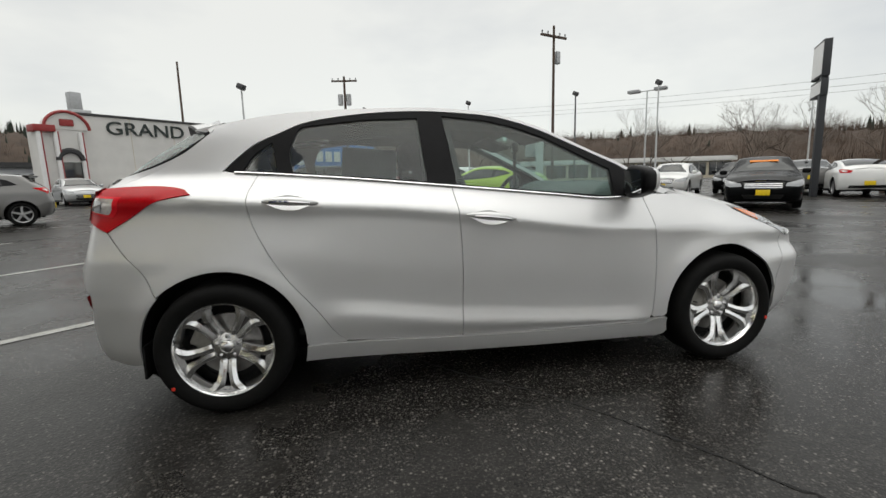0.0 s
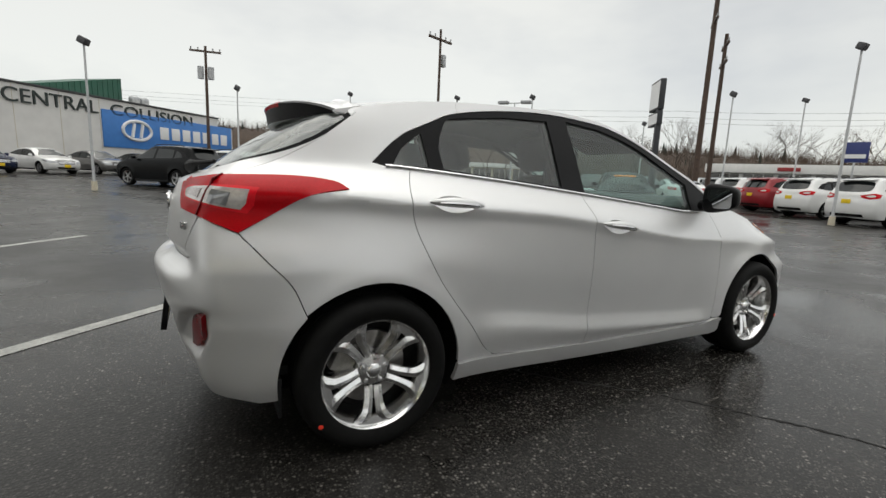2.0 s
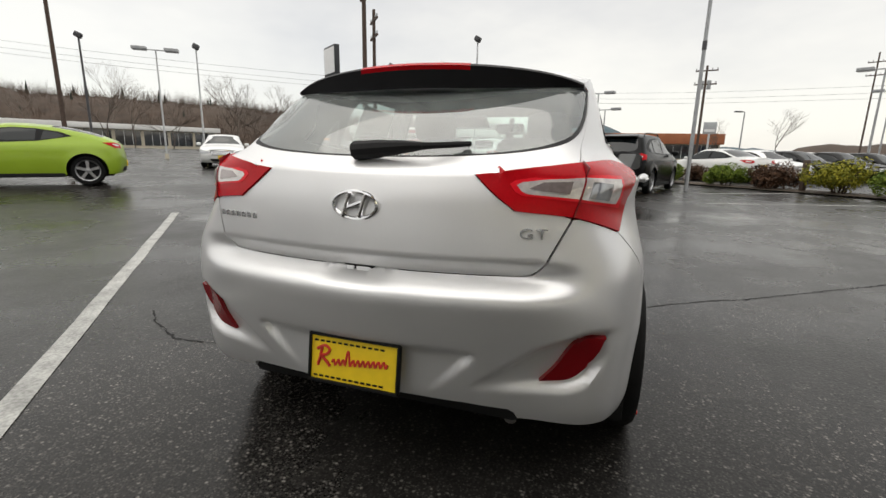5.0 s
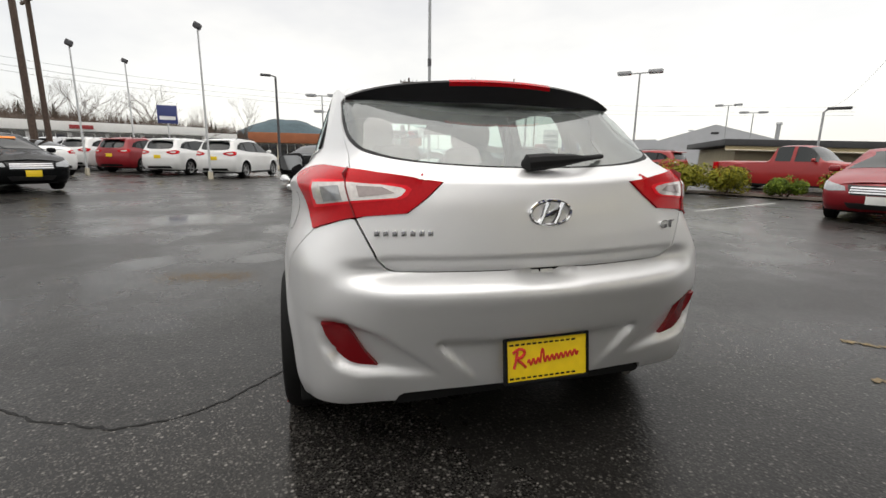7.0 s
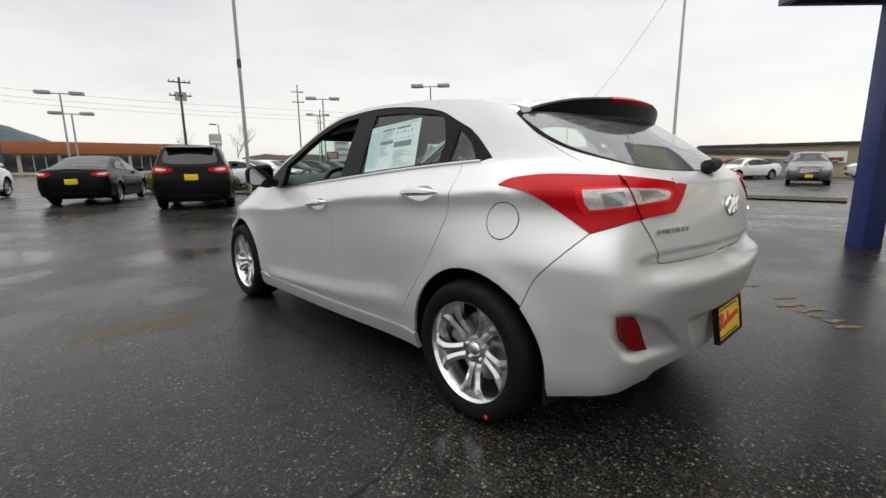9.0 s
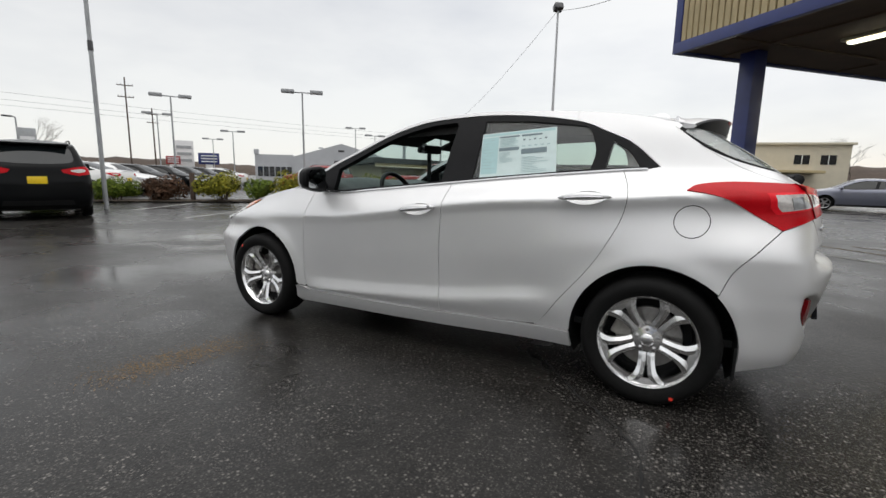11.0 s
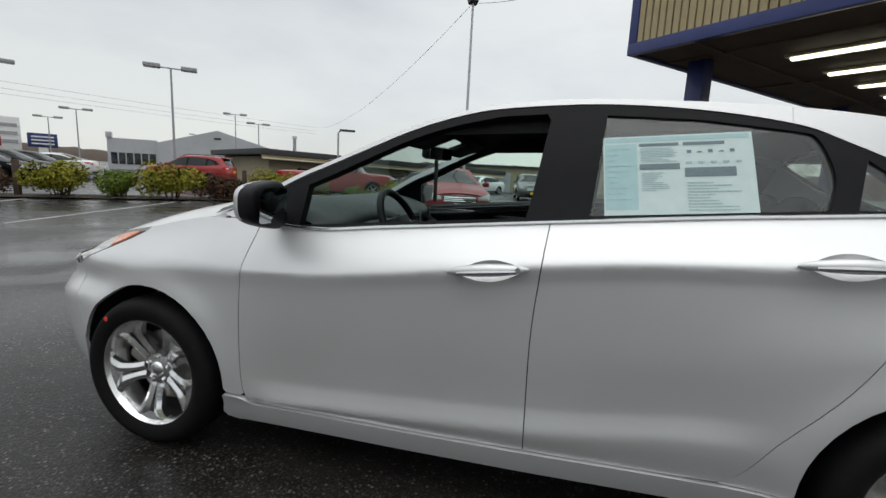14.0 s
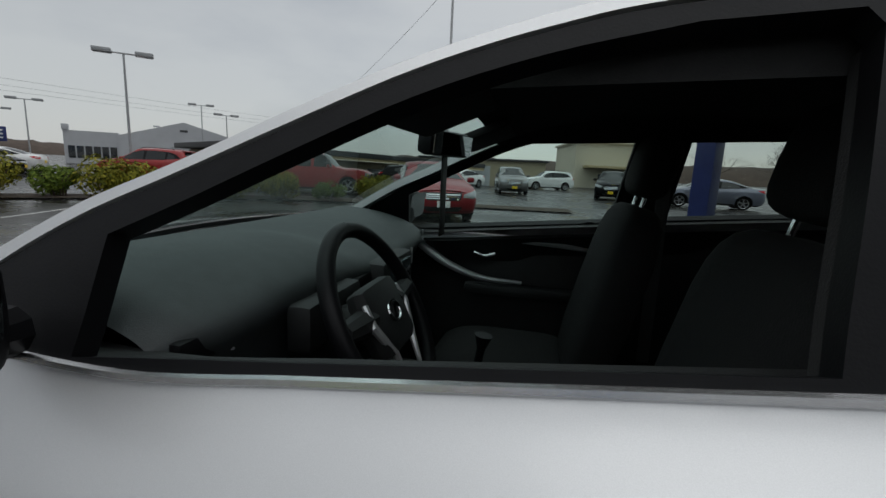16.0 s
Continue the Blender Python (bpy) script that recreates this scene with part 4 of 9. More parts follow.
# rear wiper
bm = bmesh.new()
p0, p1 = body(np.array([sz(-1.86, -0.02, 1.072)[0]]), np.array([1.075]))[0], body(np.array([sz(-1.8, -0.33, 1.11)[0]]), np.array([1.105]))[0]
add_tube(bm, [(p0[0] - 0.025, 0.055, 1.074), (p0[0] - 0.040, 0.045, 1.082), (p0[0] - 0.040, -0.03, 1.088), (p0[0] - 0.032, -0.12, 1.096), (p0[0] - 0.026, -0.17, 1.099)], [0.012, 0.030, 0.028, 0.019, 0.012], 10)
part("rear_wiper_arm", bm, M_PLASTIC, car, "black rear wiper arm")
bm = bmesh.new()
add_tube(bm, [(p0[0] - 0.022, -0.06, 1.090), (p0[0] - 0.026, -0.17, 1.099), (p1[0] - 0.016, -0.30, 1.108)], [0.009, 0.011, 0.008], 8)
part("rear_wiper_blade", bm, M_PLASTIC, car)

# ---- front end ----
f_half_top = bend(spline([(1.70, 0.445), (1.755, 0.55), (1.80, 0.64), (1.825, 0.706)], 4))
S_FRONT = AX_F + AX_S * math.pi / 2


def oppf(loop):
    return [(2 * S_FRONT - s, z) for s, z in loop]


fl = arc(HUB_X, -18, 12, 6)
f_low = bend([(1.70, 0.185), (1.80, 0.18)]) + [(S_FRONT - 0.5, 0.19), (S_FRONT, 0.20)]
f_up = bend([(1.90, 0.672), (1.96, 0.690)]) + [(S_FRONT - 0.45, 0.722), (S_FRONT - 0.35, 0.735), (S_FRONT, 0.745)]
front_loop = bend(fl)[:-1] + shift(f_half_top, 0.004, -0.002) + f_up
grille = [(S_FRONT - 0.36, 0.50), (S_FRONT - 0.22, 0.30), (S_FRONT + 0.22, 0.30), (S_FRONT + 0.36, 0.50), (S_FRONT + 0.25, 0.60), (S_FRONT - 0.25, 0.60)]
upper_grille = [(S_FRONT - 0.30, 0.655), (S_FRONT + 0.30, 0.655), (S_FRONT + 0.33, 0.70), (S_FRONT - 0.33, 0.70)]
front_all = front_loop + oppf(front_loop[::-1])[1:] + oppf(f_low)[1:-1] + f_low[::-1]
skinb("front_bumper", [front_all, grille, upper_grille], body, M_SILVER, car, step=0.035, label="silver front bumper")
skinb("grille", [grille], body, M_BLACKTRIM, car, step=0.05, off=-0.02)
skinb("upper_grille", [upper_grille], body, M_BLACKTRIM, car, step=0.05, off=-0.01)
for side in (1, -1):
    hl = bend(spline([(1.48, 0.866), (1.58, 0.818), (1.70, 0.768), (1.82, 0.712), (1.90, 0.678)], 4)) + bend([(1.96, 0.700), (1.945, 0.735), (1.86, 0.772), (1.75, 0.806)]) + bend(spline([(1.64, 0.836), (1.56, 0.856)], 3))
    h = skinb("headlamp", [hl], body, M_HEADLENS, car, step=0.03, off=0.002, thick=0.03, mirror=side < 0, label="clear swept-back headlamp")
    am = bend(spline([(1.495, 0.862), (1.58, 0.822), (1.67, 0.785)], 4)) + bend([(1.71, 0.790), (1.70, 0.815), (1.60, 0.844)])
    skinb("turn_signal", [am], body, M_AMBER, h, step=0.02, off=0.006, thick=0.005, mirror=side < 0, label="amber turn signal lens")

# underside and floor
bm = bmesh.new()
add_box(bm, -1.75, -0.55, 0.17, 1.9, 0.55, 0.30, 0.03)
add_box(bm, -0.93, -0.68, 0.17, 0.93, 0.68, 0.27, 0.03)
part("underbody", bm, M_PLASTIC, car)

# ---- door handles, mirrors ----
def handle(parent, x0, x1, z0, z1, side, lock=False):
    xm = (x0 + x1) / 2
    zm = (z0 + z1) / 2
    L = x1 - x0
    bm = bmesh.new()
    # hollow behind the grip: a shallow dished oval
    cxm, czm, sl = CUPS[parent.name.split(".")[0]]

    def hollow(s, z):
        u = np.clip((s - cxm) / CUP_R, -1, 1)
        h = np.maximum(0.034 * (1 - u * u) ** 1.3, 1e-4)
        rho = np.clip((z - czm - sl * (s - cxm)) / h, -1.05, 1.05)
        return body(s, z) - np.stack([0 * s, 0.024 * np.clip(1 - rho * rho, 0, 1) * (1 - u * u), 0 * s], -1)

    skinb("handle_cup", [cup_loop(cxm, czm, sl)], hollow, M_SILVER, parent, step=0.010, off=0.0, thick=0.0, mirror=side < 0)
    n = 15
    pts, rad = [], []
    ts = np.linspace(0, 1, n)
    ys = body(x0 + L * ts, z0 + (z1 - z0) * ts)[:, 1]
    for k in range(n):
        t, y = float(ts[k]), float(ys[k])
        x = x0 + L * t
        z = z0 + (z1 - z0) * t
        pts.append((x, side * (y + 0.004 + 0.026 * math.sin(math.pi * min(max(t * 1.0, 0.02), 0.98)) ** 0.6), z + 0.006 * math.sin(math.pi * t)))
        rad.append(0.004 + 0.0165 * math.sin(math.pi * t) ** 0.6)
    add_tube(bm, pts, rad, 10)
    h = part("door_handle", bm, M_SILVER, parent, "silver door handle with a bright insert", smooth=50)
    bm = bmesh.new()
    add_tube(bm, [(p[0], p[1] + side * r * 0.72, p[2] - 0.004) for p, r in zip(pts[2:-2], rad[2:-2])], [r * 0.42 for r in rad[2:-2]], 8)
    part("handle_insert", bm, M_CHROME, h)
    if lock:
        y = float(body(np.array([x0 + 0.025]), np.array([z0]))[0][1])
        part("key_lock", lathe_bm([(0.0, 0.018), (0.008, 0.018), (0.010, 0.0)], 16), M_CHROME, parent, m=pose(x0 + 0.03, side * (y + 0.018), z0 + 0.001, 0, 0, 0 if side > 0 else 180))


for ob in list(car.children):
    if ob.name.startswith(("front_door", "rear_door")):
        sd = 1 if sum(v.co.y for v in ob.data.vertices) > 0 else -1
        if ob.name.startswith("front_door"):
            handle(ob, -0.165, 0.088, 0.892, 0.862, sd, lock=sd > 0)
        else:
            handle(ob, -1.115, -0.866, 0.985, 0.972, sd)

for side in (1, -1):
    # black triangle that carries the mirror, and the housing
    mp = thing("door_mirror", None)
    mp.parent = car
    bm = bmesh.new()
    c = Vector((0.725, 0.90, 1.034))
    g = bmesh.ops.create_uvsphere(bm, u_segments=28, v_segments=16, radius=1)
    for v in g["verts"]:
        x, y, z = v.co
        r = 0.55
        sx = abs(x) ** r * (1 if x > 0 else -1)
        sy = abs(y) ** r * (1 if y > 0 else -1)
        szz = abs(z) ** r * (1 if z > 0 else -1)
        if sx < 0:
            sx *= 0.34
        v.co = Vector((c.x + 0.010 + sx * 0.085, side * (c.y + sy * (0.098 - 0.02 * sx)), c.z + szz * (0.078 - 0.018 * sy) + 0.004 * sy))
    bmesh.ops.recalc_face_normals(bm, faces=bm.faces)
    for f in bm.faces:
        ctr = f.calc_center_median()
        f.material_index = 1 if ctr.x < 0.765 or ctr.z < 0.985 else 0
    part("mirror_housing", bm, [M_SILVER, M_BLACKTRIM], mp, "silver and black mirror housing", smooth=60)
    bm = bmesh.new()
    ring = [(0.698 - 0.010 * math.cos(a) - 0.012 * math.sin(a), side * (c.y + 0.086 * abs(math.cos(a)) ** 0.4 * (1 if math.cos(a) > 0 else -1)), c.z + 0.060 * abs(math.sin(a)) ** 0.4 * (1 if math.sin(a) > 0 else -1)) for a in np.linspace(0, 2 * math.pi, 33)[:-1]]
    vs = [bm.verts.new((p[0], p[1] + 0.0, p[2])) for p in ring]
    f = bm.faces.new(vs if side < 0 else vs[::-1])
    f.normal_update()
    if f.normal.x > 0:
        f.normal_flip()
    part("mirror_glass", bm, mat("mirror_glass", (0.35, 0.36, 0.37), rough=0.02, metal=1.0), mp)
    bm = bmesh.new()
    add_tube(bm, [(0.77, side * 0.775, 0.985), (0.75, side * 0.83, 0.99), (0.74, side * 0.87, 1.015)], [0.035, 0.028, 0.032], 10)
    part("mirror_arm", bm, M_BLACKTRIM, mp)

# ---- wheels ----
def spoke_bm():
    """One split spoke: two bright blades that spread towards the rim, with a dark slot between."""
    bm = bmesh.new()
    for sg in (1, -1):
        inner_edge = spline([(0.062, 0.002), (0.10, 0.003), (0.15, 0.008), (0.185, 0.014), (0.2, 0.017)], 4)
        outer_edge = spline([(0.062, 0.036), (0.095, 0.036), (0.13, 0.041), (0.16, 0.052), (0.19, 0.078), (0.203, 0.104)], 4)
        outer_edge = [outer_edge[int(round(k * (len(outer_edge) - 1) / (len(inner_edge) - 1)))] for k in range(len(inner_edge))]
        tops = []
        for (ra, ta), (rb, tb) in zip(inner_edge, outer_edge):
            h = -0.040 + 0.034 * min(1, max(0, (ra - 0.055) / 0.12)) ** 0.8
            row = []
            for f, dh in ((0.0, -0.022), (0.0, -0.004), (0.5, 0.004), (1.0, -0.004), (1.0, -0.026)):
                r, t = ra + (rb - ra) * f, ta + (tb - ta) * f
                row.append(bm.verts.new((r * 1.0, h + dh, sg * t)))
            tops.append(row)
        for a, b in zip(tops, tops[1:]):
            for k in range(4):
                bm.faces.new((a[k], a[k + 1], b[k + 1], b[k]))
    bmesh.ops.recalc_face_normals(bm, faces=bm.faces)
    # web joining the two blades at the rim
    vs = [bm.verts.new(p) for p in ((0.182, -0.009, -0.016), (0.182, -0.009, 0.016), (0.208, -0.005, 0.09), (0.216, -0.003, 0.0), (0.208, -0.005, -0.09))]
    f = bm.faces.new(vs)
    f.normal_update()
    if f.normal.y < 0:
        f.normal_flip()
    return bm


tyre_prof = [(0.222, 0.012), (0.232, 0.018), (0.245, 0.024), (0.268, 0.028), (0.288, 0.022), (0.301, 0.006), (0.3095, -0.018), (0.3125, -0.045)] + [q for k in range(4) for q in ((0.3125, -0.062 - k * 0.028), (0.306, -0.064 - k * 0.028), (0.306, -0.070 - k * 0.028), (0.3125, -0.072 - k * 0.028))] + [(0.3125, -0.175), (0.301, -0.20), (0.268, -0.215), (0.222, -0.20)]
rim_prof = [(0.180, -0.19), (0.196, -0.12), (0.200, -0.04), (0.2085, -0.012), (0.214, 0.002), (0.221, 0.012), (0.229, 0.014), (0.2325, 0.010), (0.232, -0.004)]
wheel = thing("wheel")
tyre = part("tyre", lathe_bm(tyre_prof, 72), M_RUBBER, wheel, "black road tyre", smooth=40)
dot = lambda w, a: part("tyre_mark", lathe_bm([(0, 0.004), (0.009, 0.003), (0.010, 0.0)], 12), mat("red_paint_dot", (0.7, 0.04, 0.02), rough=0.5), w, m=pose(0.275 * math.cos(radians(a)), 0.0255, 0.275 * math.sin(radians(a))))
rim = part("rim", lathe_bm(rim_prof, 72), M_ALLOY, wheel, "bright alloy rim", smooth=40)
for k in range(5):
    part("spoke", spoke_bm(), M_ALLOY, rim, smooth=35, m=pose(0, 0, 0, 0, -(-90 + 72 * k), 0))
part("hub_cover", lathe_bm([(0.0, -0.026), (0.024, -0.027), (0.029, -0.031), (0.032, -0.036), (0.066, -0.043), (0.074, -0.055), (0.074, -0.09)], 40), M_ALLOY, rim, smooth=40)
part("hub_badge", lathe_bm([(0.0, -0.0235), (0.018, -0.0240), (0.021, -0.026)], 24), M_CHROME, rim)
for k in range(5):
    a = radians(-90 + 36 + 72 * k)
    part("wheel_nut", lathe_bm([(0, -0.028), (0.006, -0.029), (0.0095, -0.034), (0.0098, -0.05)], 12), M_CHROME, rim, m=pose(0.052 * math.cos(a), 0, 0.052 * math.sin(a)))
part("brake_disc", lathe_bm([(0.06, -0.085), (0.15, -0.09), (0.152, -0.105), (0.06, -0.105)], 40, closed=True), M_STEEL, wheel)
bm = bmesh.new()
add_box(bm, 0.075, -0.115, -0.06, 0.165, -0.06, 0.06, 0.012)
part("brake_caliper", bm, mat("cast_caliper", (0.30, 0.29, 0.27), rough=0.5, metal=0.6, var=0.2, scale=50), wheel, m=pose(0, 0, 0, 0, -25, 0))
bm = lathe_bm([(0.02, -0.13), (0.19, -0.14), (0.195, -0.15), (0.02, -0.15)], 32, closed=True)
part("brake_backing", bm, M_PLASTIC, wheel)
part("valve", tube_bm([(0.19, -0.01, 0.03), (0.175, 0.006, 0.028)], 0.004, 6), M_PLASTIC, wheel)
wheel.parent = car
wheel.matrix_basis = pose(-HUB_X, 0.855, HUB_Z, 0, 3, 0)
for x, side, turn in ((HUB_X, 1, -4), (-HUB_X, -1, 2), (HUB_X, -1, 5)):
    c = copy_thing(wheel, pose(x, side * 0.855, HUB_Z, 0, turn, 0) @ pose(0, 0, 0, 0, 0, 0 if side > 0 else 180))
    c.parent = car
    for q in c.children:
        if q.name.startswith("tyre"):
            dot(q, {(True, True): 46, (False, False): -37, (True, False): 190}[(x > 0, side > 0)])
dot(tyre, -114)

# ---- cabin of the silver hatchback ----
for side in (1, -1):
    mir = side < 0
    # door trim cards
    card_f = [(-0.19, 0.32), (0.84, 0.32), (0.86, 0.62)] + [(x, float(c_belt_z(x)) - 0.006) for x in np.linspace(0.82, -0.19, 10)]
    card_r = [(-0.85, 0.45), (-0.23, 0.34)] + [(x, float(c_belt_z(x)) - 0.006) for x in np.linspace(-0.23, -1.08, 10)]
    skinb("front_door_trim", [card_f], body, M_CABIN, car, step=0.08, off=-0.07, thick=0.02, mirror=mir, label="black plastic door trim")
    skinb("rear_door_trim", [card_r], body, M_CABIN, car, step=0.08, off=-0.07, thick=0.02, mirror=mir, label="black plastic door trim")
    ledge_f = [(x, float(c_belt_z(x)) + 0.004) for x in np.linspace(-1.05, 0.80, 24)]
    bm = bmesh.new()
    q = body(np.array([p[0] for p in ledge_f]), np.array([p[1] for p in ledge_f]))
    for (a, b) in zip(q, q[1:]):
        bm.faces.new([bm.verts.new((p[0], side * (p[1] - d), p[2] - e)) for p, d, e in ((a, 0.008, 0.004), (b, 0.008, 0.004), (b, 0.085, 0.012), (a, 0.085, 0.012))])
    bmesh.ops.remove_doubles(bm, verts=bm.verts, dist=1e-4)
    part("door_top_ledge", bm, M_CABIN, car)
    # inner lining of pillars and rail
    lin = [(x, z + 0.002) for x, z in DLO_TOP if -0.9 < x < 0.90] + [(x, float(c_rail(x)) - 0.004) for x in np.linspace(0.95, -0.90, 30)]
    skinb("pillar_lining", [lin], body, M_DASH, car, step=0.05, off=-0.032, thick=0, mirror=mir)
    bp = [(-0.345, 1.05), (-0.375, 1.39), (-0.19, 1.37), (-0.142, 1.04)]
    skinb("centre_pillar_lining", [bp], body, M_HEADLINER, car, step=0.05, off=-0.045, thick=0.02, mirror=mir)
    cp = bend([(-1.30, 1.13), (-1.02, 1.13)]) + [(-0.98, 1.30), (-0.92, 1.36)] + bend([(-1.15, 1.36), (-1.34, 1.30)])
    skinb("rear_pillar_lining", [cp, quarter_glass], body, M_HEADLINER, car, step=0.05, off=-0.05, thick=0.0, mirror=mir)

# silver curve on the far and near door trims
for side in (-1, 1):
    yy = side * 0.742
    bm = bmesh.new()
    add_tube(bm, spline([(-0.08, yy, 0.90), (0.10, yy, 0.917), (0.35, yy, 0.925), (0.56, yy, 0.915), (0.635, yy * 0.985, 0.895), (0.60, yy, 0.85), (0.50, yy, 0.79), (0.36, yy, 0.745), (0.18, yy, 0.735)], 6), [0.008 + 0.014 * math.sin(math.pi * min(1, k / 48)) for k in range(49)], 8)
    part("door_trim_strip", bm, M_SILVERTRIM, car, "curved silver door trim")
    bm = bmesh.new()
    add_tube(bm, spline([(0.30, yy - side * 0.03, 0.862), (0.345, yy - side * 0.035, 0.85), (0.39, yy - side * 0.03, 0.862)], 5), 0.009, 8)
    part("inner_door_handle", bm, M_CHROME, car)
    add = bmesh.new()
    add_box(add, -0.05, yy - side * 0.055 - 0.03, 0.69, 0.42, yy - side * 0.055 + 0.03, 0.735, 0.015)
    part("armrest", add, M_CABIN, car)

# dashboard
prof = spline([(1.12, 0.985), (1.0, 1.022), (0.85, 1.03), (0.70, 1.012), (0.58, 0.975), (0.545, 0.935), (0.58, 0.86), (0.62, 0.70), (0.74, 0.45)], 4)
bm = bmesh.new()
ring = []
for y in np.linspace(-0.69, 0.69, 37):
    hood = 0.035 * math.exp(-(((y - 0.36) / 0.19) ** 4))
    mid = 0.025 * math.exp(-((y / 0.16) ** 4))
    taper = 0.10 * (abs(y) / 0.69) ** 4
    row = []
    for x, z in prof:
        k = math.exp(-(((x - 0.66) / 0.17) ** 2))
        row.append(bm.verts.new((x + taper * (1 if x < 0.9 else 0) - mid * (0.6 if z < 0.98 else 0), y, z + hood * k - (0.02 if abs(y) > 0.66 else 0))))
    ring.append(row)
for a, b in zip(ring, ring[1:]):
    for k in range(len(a) - 1):
        bm.faces.new((a[k], a[k + 1], b[k + 1], b[k]))
bmesh.ops.recalc_face_normals(bm, faces=bm.faces)
dash = part("dashboard", bm, M_DASH, car, "dark grey soft dashboard", smooth=50)
bm = bmesh.new()
add_box(bm, 0.50, -0.13, 0.80, 0.60, 0.13, 0.965, 0.02, pose(0, 0, 0))
part("centre_panel", bm, M_CABIN, dash)
part("display_screen", box_bm(0.494, -0.085, 0.885, 0.505, 0.085, 0.95, 0.004), mat("dim_display", (0.10, 0.12, 0.13), rough=0.15, coat=0.6, var=0.2, scale=60), dash)
bm = bmesh.new()
add_box(bm, 0.515, 0.24, 0.86, 0.57, 0.48, 0.955, 0.02)
part("instrument_panel", bm, M_CABIN, dash)
for yy in (0.62, -0.62, 0.17, -0.17):
    part("air_vent", box_bm(0.535 + (0.08 if abs(yy) > 0.5 else 0), yy - 0.05, 0.90, 0.56 + (0.08 if abs(yy) > 0.5 else 0), yy + 0.05, 0.945, 0.01), M_BLACKTRIM, dash)
    bm = bmesh.new()
    add_tube(bm, [(0.532 + (0.08 if abs(yy) > 0.5 else 0), yy - 0.055, 0.898), (0.532 + (0.08 if abs(yy) > 0.5 else 0), yy - 0.055, 0.948)], 0.004, 6)
    part("vent_trim", bm, M_SILVERTRIM, dash)
bm = bmesh.new()
add_box(bm, -0.20, -0.12, 0.42, 0.58, 0.12, 0.62, 0.04)
part("centre_console", bm, M_CABIN, car)
part("gear_lever", tube_bm([(0.28, 0, 0.60), (0.26, 0, 0.72), (0.255, 0, 0.76)], [0.012, 0.012, 0.026], 12), M_BLACKTRIM, car)

# steering wheel
sw = thing("steering_wheel")
sw.parent = car
sw.matrix_basis = pose(0.42, 0.36, 0.915, 0, -62, 0)
bm = bmesh.new()
add_tube(bm, [(0.185 * math.cos(a), 0.185 * math.sin(a), 0) for a in np.linspace(0, 2 * math.pi, 49)], 0.0165, 10, cap=False)
part("wheel_rim", bm, M_BLACKTRIM, sw, smooth=60)
bm = bmesh.new()
add_box(bm, -0.075, -0.085, -0.03, 0.07, 0.085, 0.022, 0.025)
part("airbag_cover", bm, M_CABIN, sw)
for sg in (1, -1):
    bm = bmesh.new()
    add_tube(bm, [(0.01, sg * 0.07, -0.005), (0.02, sg * 0.175, 0)], [0.028, 0.018], 8)
    part("wheel_spoke", bm, M_CABIN, sw)
    bm = bmesh.new()
    add_tube(bm, [(0.04, sg * 0.085, 0.012), (0.0, sg * 0.095, 0.014), (-0.07, sg * 0.055, 0.012), (-0.13, sg * 0.045, 0.006)], [0.006, 0.009, 0.008, 0.005], 8)
    part("spoke_trim", bm, M_SILVERTRIM, sw)
bm = bmesh.new()
add_tube(bm, [(0.02 * math.cos(a), 0.026 * math.sin(a), 0.024) for a in np.linspace(0, 2 * math.pi, 21)], 0.003, 6, cap=False)
add_tube(bm, [(-0.012, 0.010, 0.024), (0.012, -0.010, 0.024)], 0.004, 6)
part("wheel_badge", bm, M_CHROME, sw)
part("steering_column", tube_bm([(0.44, 0.36, 0.90), (0.62, 0.36, 0.82)], [0.05, 0.055], 12), M_CABIN, car)
part("stalk", tube_bm([(0.46, 0.40, 0.91), (0.43, 0.54, 0.93)], [0.008, 0.011], 8), M_BLACKTRIM, car)


def cushion(bm, x0, y0, z0, x1, y1, z1, r, m=None):
    g = bmesh.ops.create_uvsphere(bm, u_segments=20, v_segments=12, radius=1)
    cx, cy, cz, hx, hy, hz = (x0 + x1) / 2, (y0 + y1) / 2, (z0 + z1) / 2, (x1 - x0) / 2, (y1 - y0) / 2, (z1 - z0) / 2
    for v in g["verts"]:
        c = [math.copysign(abs(k) ** r, k) for k in v.co]
        v.co = Vector((cx + hx * c[0], cy + hy * c[1], cz + hz * c[2]))
    if m is not None:
        bmesh.ops.transform(bm, matrix=m, verts=g["verts"])
    return bm


for y, sx_ in ((0.36, 0.0), (-0.36, 0.12)):
    seat = thing("front_seat", pose(sx_, 0, 0))
    seat.parent = car
    part("seat_cushion", cushion(bmesh.new(), -0.18, y - 0.26, 0.38, 0.36, y + 0.26, 0.60, 0.5), M_SEAT, seat, smooth=60)
    tilt = Matrix.Translation((-0.14, 0, 0.52)) @ pose(0, 0, 0, 0, -14, 0) @ Matrix.Translation((0.14, 0, -0.52))
    part("seat_back", cushion(bmesh.new(), -0.22, y - 0.255, 0.50, -0.07, y + 0.255, 1.14, 0.5, tilt), M_SEAT, seat, smooth=60)
    part("headrest", cushion(bmesh.new(), -0.20, y - 0.14, 1.165, -0.09, y + 0.14, 1.36, 0.55, tilt), M_SEAT, seat, smooth=60)
    for d in (-0.06, 0.06):
        part("headrest_post", tube_bm([tilt @ Vector((-0.145, y + d, 1.08)), tilt @ Vector((-0.145, y + d, 1.2))], 0.007, 8), M_CHROME, seat)
bench = thing("rear_seat")
bench.parent = car
part("bench_cushion", cushion(bmesh.new(), -0.98, -0.62, 0.40, -0.46, 0.62, 0.64, 0.4), M_SEAT, bench, smooth=60)
